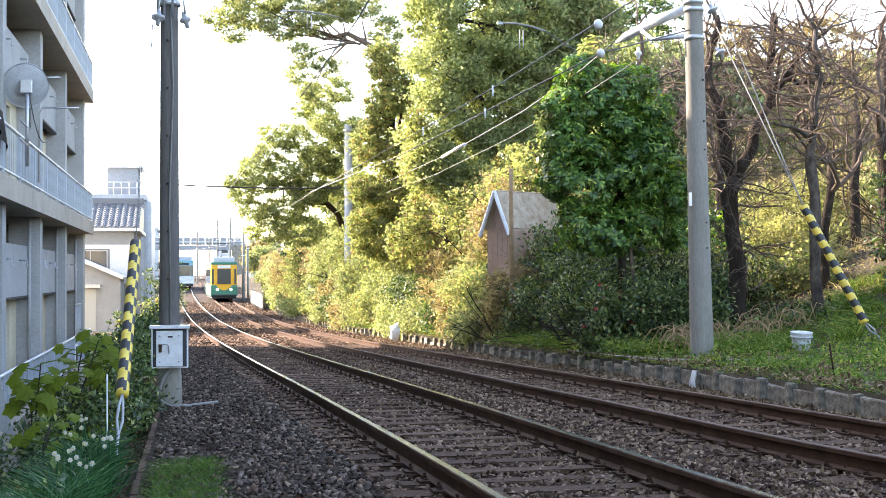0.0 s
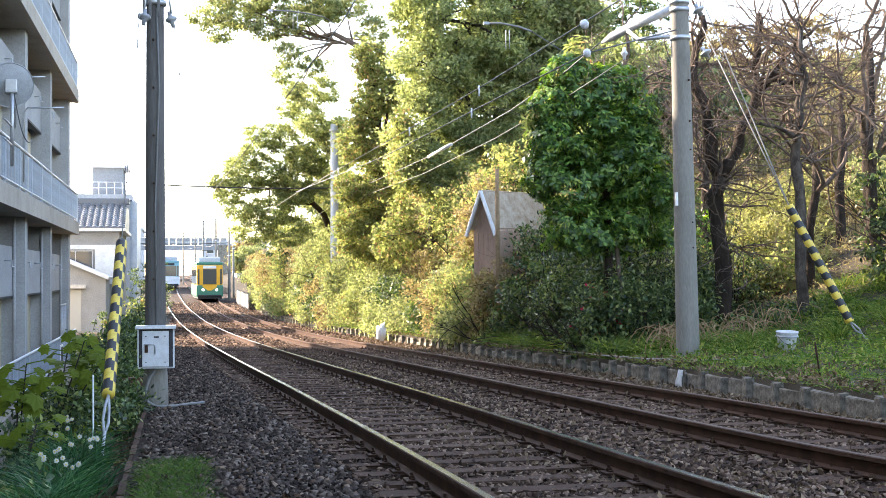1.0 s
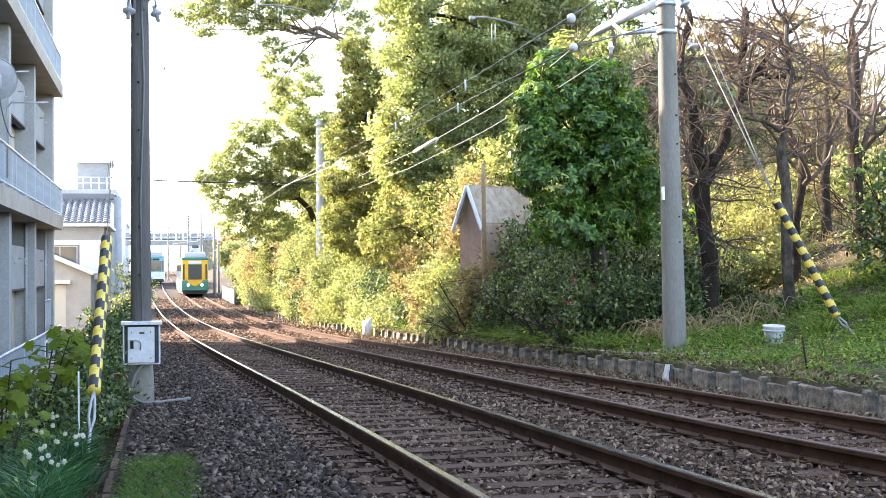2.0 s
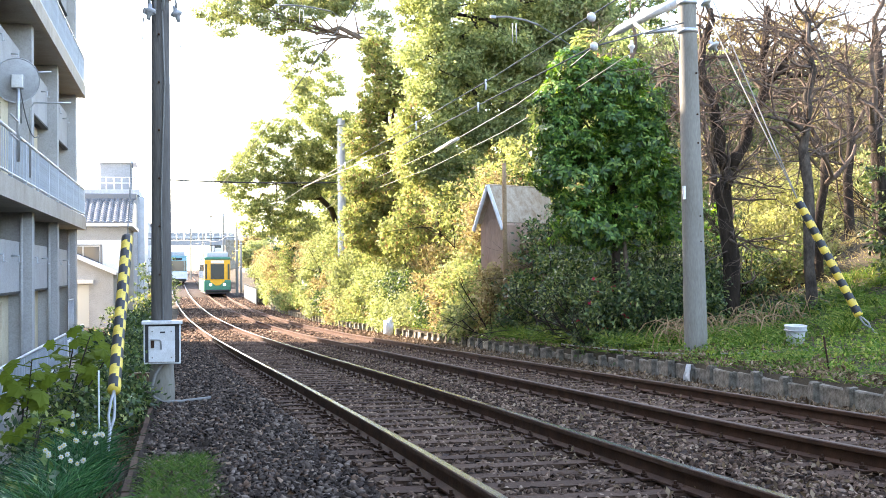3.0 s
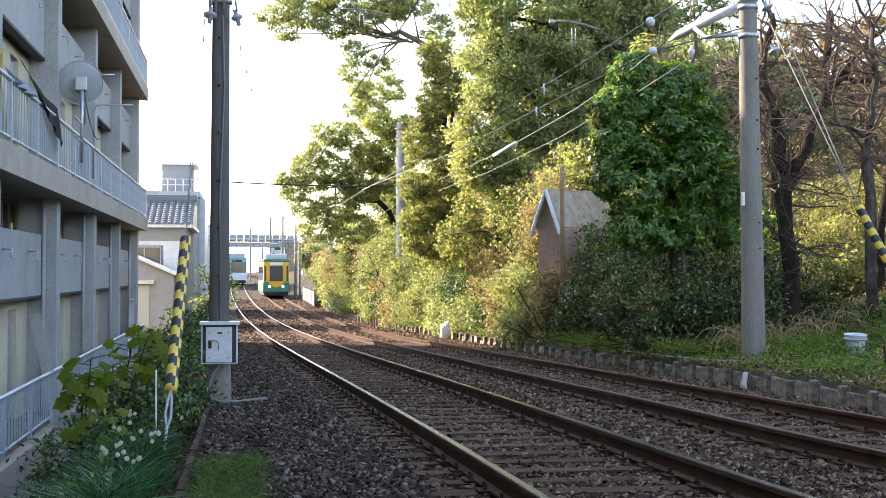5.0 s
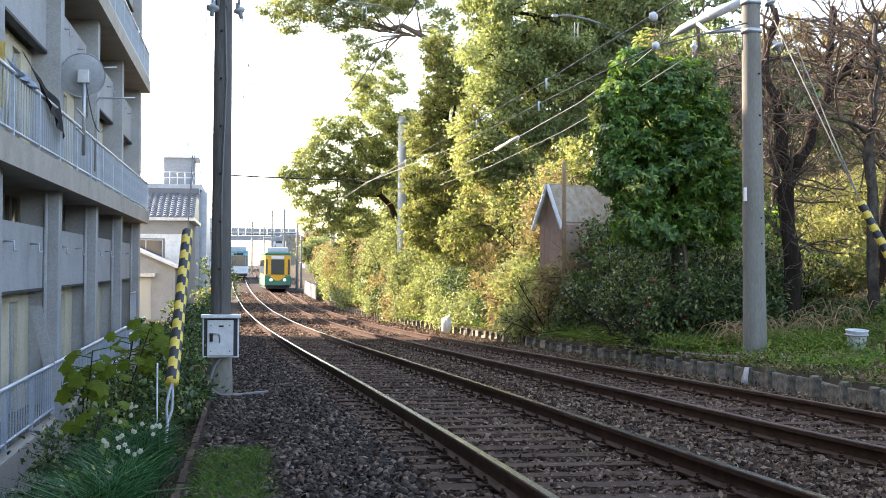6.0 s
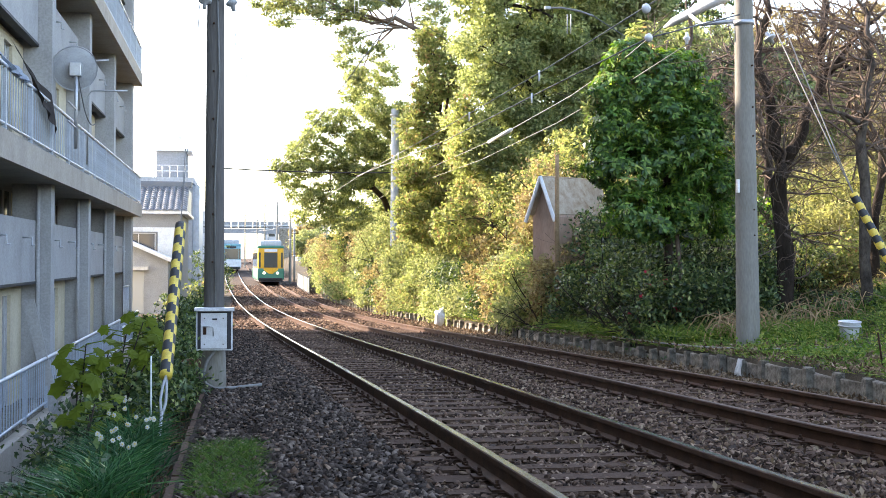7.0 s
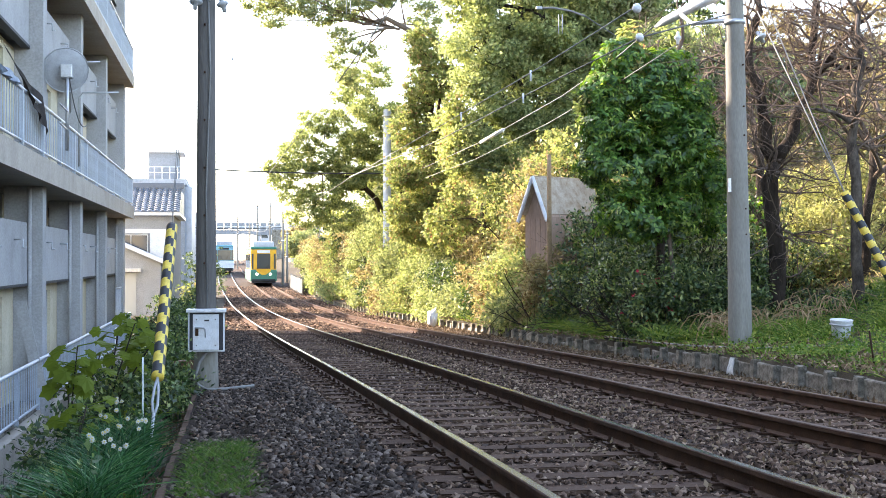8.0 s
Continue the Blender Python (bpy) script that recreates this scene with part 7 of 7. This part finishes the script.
POSTS = [shared("kerb_post", (-0.05, 0.06, -0.07, 0.07, -0.3, 0.315), 0.012, k) for k in range(3)]
SLABS = [shared("kerb_slab", (-0.03, 0.03, -0.41, 0.41, -0.3, 0.29), 0.008, k) for k in range(3)]
kr = random.Random(12)
y = 7.0
while y < 92:
    x = float(kerb_x(y))
    z = float(rail_z(y)) - 0.22
    d = float(kerb_x(y + 0.5) - kerb_x(y - 0.5))
    rot = Matrix.Rotation(math.atan2(-d, 1) + kr.uniform(-0.04, 0.04), 4, "Z")
    o = new("kerb_post", kr.choice(POSTS))
    o.parent, o.matrix_basis = retaining, Matrix.Translation((x + kr.uniform(-0.03, 0.02), y, z + kr.uniform(-0.04, 0.025))) @ rot @ Matrix.Rotation(kr.uniform(-0.05, 0.05), 4, "Y")
    o = new("kerb_slab", kr.choice(SLABS))
    o.parent, o.matrix_basis = retaining, Matrix.Translation((x + 0.075 + kr.uniform(-0.03, 0.02), y + 0.42, z + (kr.choice((-0.01, -0.02, -0.04, -0.07)) if y < 22 else kr.choice((-0.04, -0.08, -0.14))))) @ rot @ Matrix.Rotation(kr.uniform(-0.05, 0.10), 4, "Y")
    y += 0.84 if y < 30 else 1.05

# ---------------------------------------------------------------- ballast stones


def stones(name, label, x, y, size, material, sink=0.3):
    n = len(x)
    block_ = np.array([[-1.2, -1, -1], [1.2, -1, -1], [0.1, 1.3, -1], [-0.9, -0.7, 1], [0.9, -0.7, 1], [0.1, 0.95, 1]], float)
    v = block_[None] * RNG.uniform(0.45, 1.1, (n, 6, 3)) * RNG.uniform(0.55, 1.1, (n, 1, 3)) * np.array([1.45, 1.0, 0.55])
    h = RNG.uniform(0, math.pi, n)
    q = np.stack([np.cos(h), 0 * h, 0 * h, np.sin(h)], 1) + RNG.normal(size=(n, 4)) * 0.22
    q /= np.linalg.norm(q, axis=1, keepdims=True)
    w, a, b, c = q.T
    rot = np.stack([np.stack([1 - 2 * (b * b + c * c), 2 * (a * b - w * c), 2 * (a * c + w * b)], 1), np.stack([2 * (a * b + w * c), 1 - 2 * (a * a + c * c), 2 * (b * c - w * a)], 1),
                    np.stack([2 * (a * c - w * b), 2 * (b * c + w * a), 1 - 2 * (a * a + b * b)], 1)], 1)
    s = size * RNG.uniform(0.6, 1.3, n) * 0.5
    v = np.einsum("nij,nkj->nki", rot, v) * s[:, None, None]
    v += np.stack([x, y, land(x, y) + s * (0.55 - sink) + RNG.uniform(0, 0.02, n)], 1)[:, None]
    corners = np.array([3, 4, 5, 0, 1, 4, 3, 1, 2, 5, 4, 2, 0, 3, 5])
    loops = (np.arange(n)[:, None] * 6 + corners[None]).astype(np.int32).ravel()
    starts = (np.arange(n)[:, None] * 15 + np.array([0, 3, 7, 11])[None]).astype(np.int32).ravel()
    me = bpy.data.meshes.new(name)
    me.vertices.add(n * 6)
    me.vertices.foreach_set("co", np.ascontiguousarray(v.reshape(-1, 3), dtype=np.float32).ravel())
    me.loops.add(len(loops))
    me.loops.foreach_set("vertex_index", loops)
    me.polygons.add(len(starts))
    me.polygons.foreach_set("loop_start", starts)
    me.update(calc_edges=True)
    return tagged(finish(name, me, material), label, "gravel", kind="stuff")


def scatter(n, y0, y1, near=1.5):
    y = y0 + (y1 - y0) * RNG.uniform(0, 1, n) ** near
    x = -0.36 + (kerb_x(y) + 0.36 - 0.05) * RNG.uniform(0, 1, n)
    return x, y


n = 1500
y = RNG.uniform(8, 19, n)
p = np.stack([RNG.uniform(-0.76, -0.46, n), y, land(-0.6, y) + 0.02], 1)
tagged(quads("fallen_leaves", leaf_quads(p, 0.05, 0.5, None, 0.0, 0.4), M["litter_leaf"]), "dark leaf litter in the ditch beside the ballast", "fallen leaves", kind="stuff")
x, y = scatter(78000, 5.0, 42.0, 1.6)
da, db = np.abs(x - track_a(y)), np.abs(x - track_b(y))
clear = (np.minimum(np.abs(da - GAUGE / 2), np.abs(db - GAUGE / 2)) > 0.085)
grey = (x < track_a(y) - 1.15) & (RNG.uniform(0, 1, len(x)) < 0.85)
gap = np.full(len(x), 9.0)
for centre, dist in ((track_a, da), (track_b, db)):
    near_y = np.abs(y[:, None] - np.array(SLEEPER_AT[centre])[None]).min(1)
    gap = np.where(dist < 1.12, near_y, gap)
on_wood = (gap < 0.115) & (RNG.uniform(0, 1, len(x)) < 0.5)
keep = clear & ~on_wood
stones("ballast_stones", "brown broken ballast stones between the rails", x[keep & ~grey], y[keep & ~grey], 0.047, M["stone"])
stones("path_stones", "grey broken stones beside the track", x[keep & grey], y[keep & grey], 0.046, M["stone_grey"])
n = 15000
y = 42 + 75 * RNG.uniform(0, 1, n) ** 1.3
x = -0.4 + (kerb_x(y) + 0.4) * RNG.uniform(0, 1, n)
stones("ballast_stones", "brown broken ballast stones along the far tracks", x, y, 0.10, M["stone"])
n = 5200
y = 9 + 36 * RNG.uniform(0, 1, n) ** 1.3
x = kerb_x(y) - 0.1 - np.abs(RNG.normal(size=n)) * 0.3
stones("kerb_stones", "pale loose stones at the foot of the kerb", x, y, 0.06, M["stone_pale"])
# fallen leaves and twigs on the ballast
n = 9000
y = 8 + 42 * RNG.uniform(0, 1, n) ** 1.2
x = track_b(y) + 0.85 + (kerb_x(y) - 0.05 - track_b(y) - 0.85) * RNG.uniform(0, 1, n)
pts = np.stack([x, y, land(x, y) + 0.05], 1)
tagged(quads("fallen_leaves", leaf_quads(pts, 0.065, 0.5, None, 0.0, 0.4), M["litter_leaf"]), "drift of dry leaves between the rails and the kerb", "fallen leaves", kind="stuff")
n = 5200
y = 5 + 30 * RNG.uniform(0, 1, n) ** 1.4
x = track_b(y) + RNG.uniform(-2.8, 1.6, n)
pts = np.stack([x, y, land(x, y) + 0.045], 1)
tagged(quads("fallen_leaves", leaf_quads(pts, 0.05, 0.5, None, 0.0, 0.4), M["litter_leaf"]), "dry brown leaves fallen on the ballast", "fallen leaves", kind="stuff")
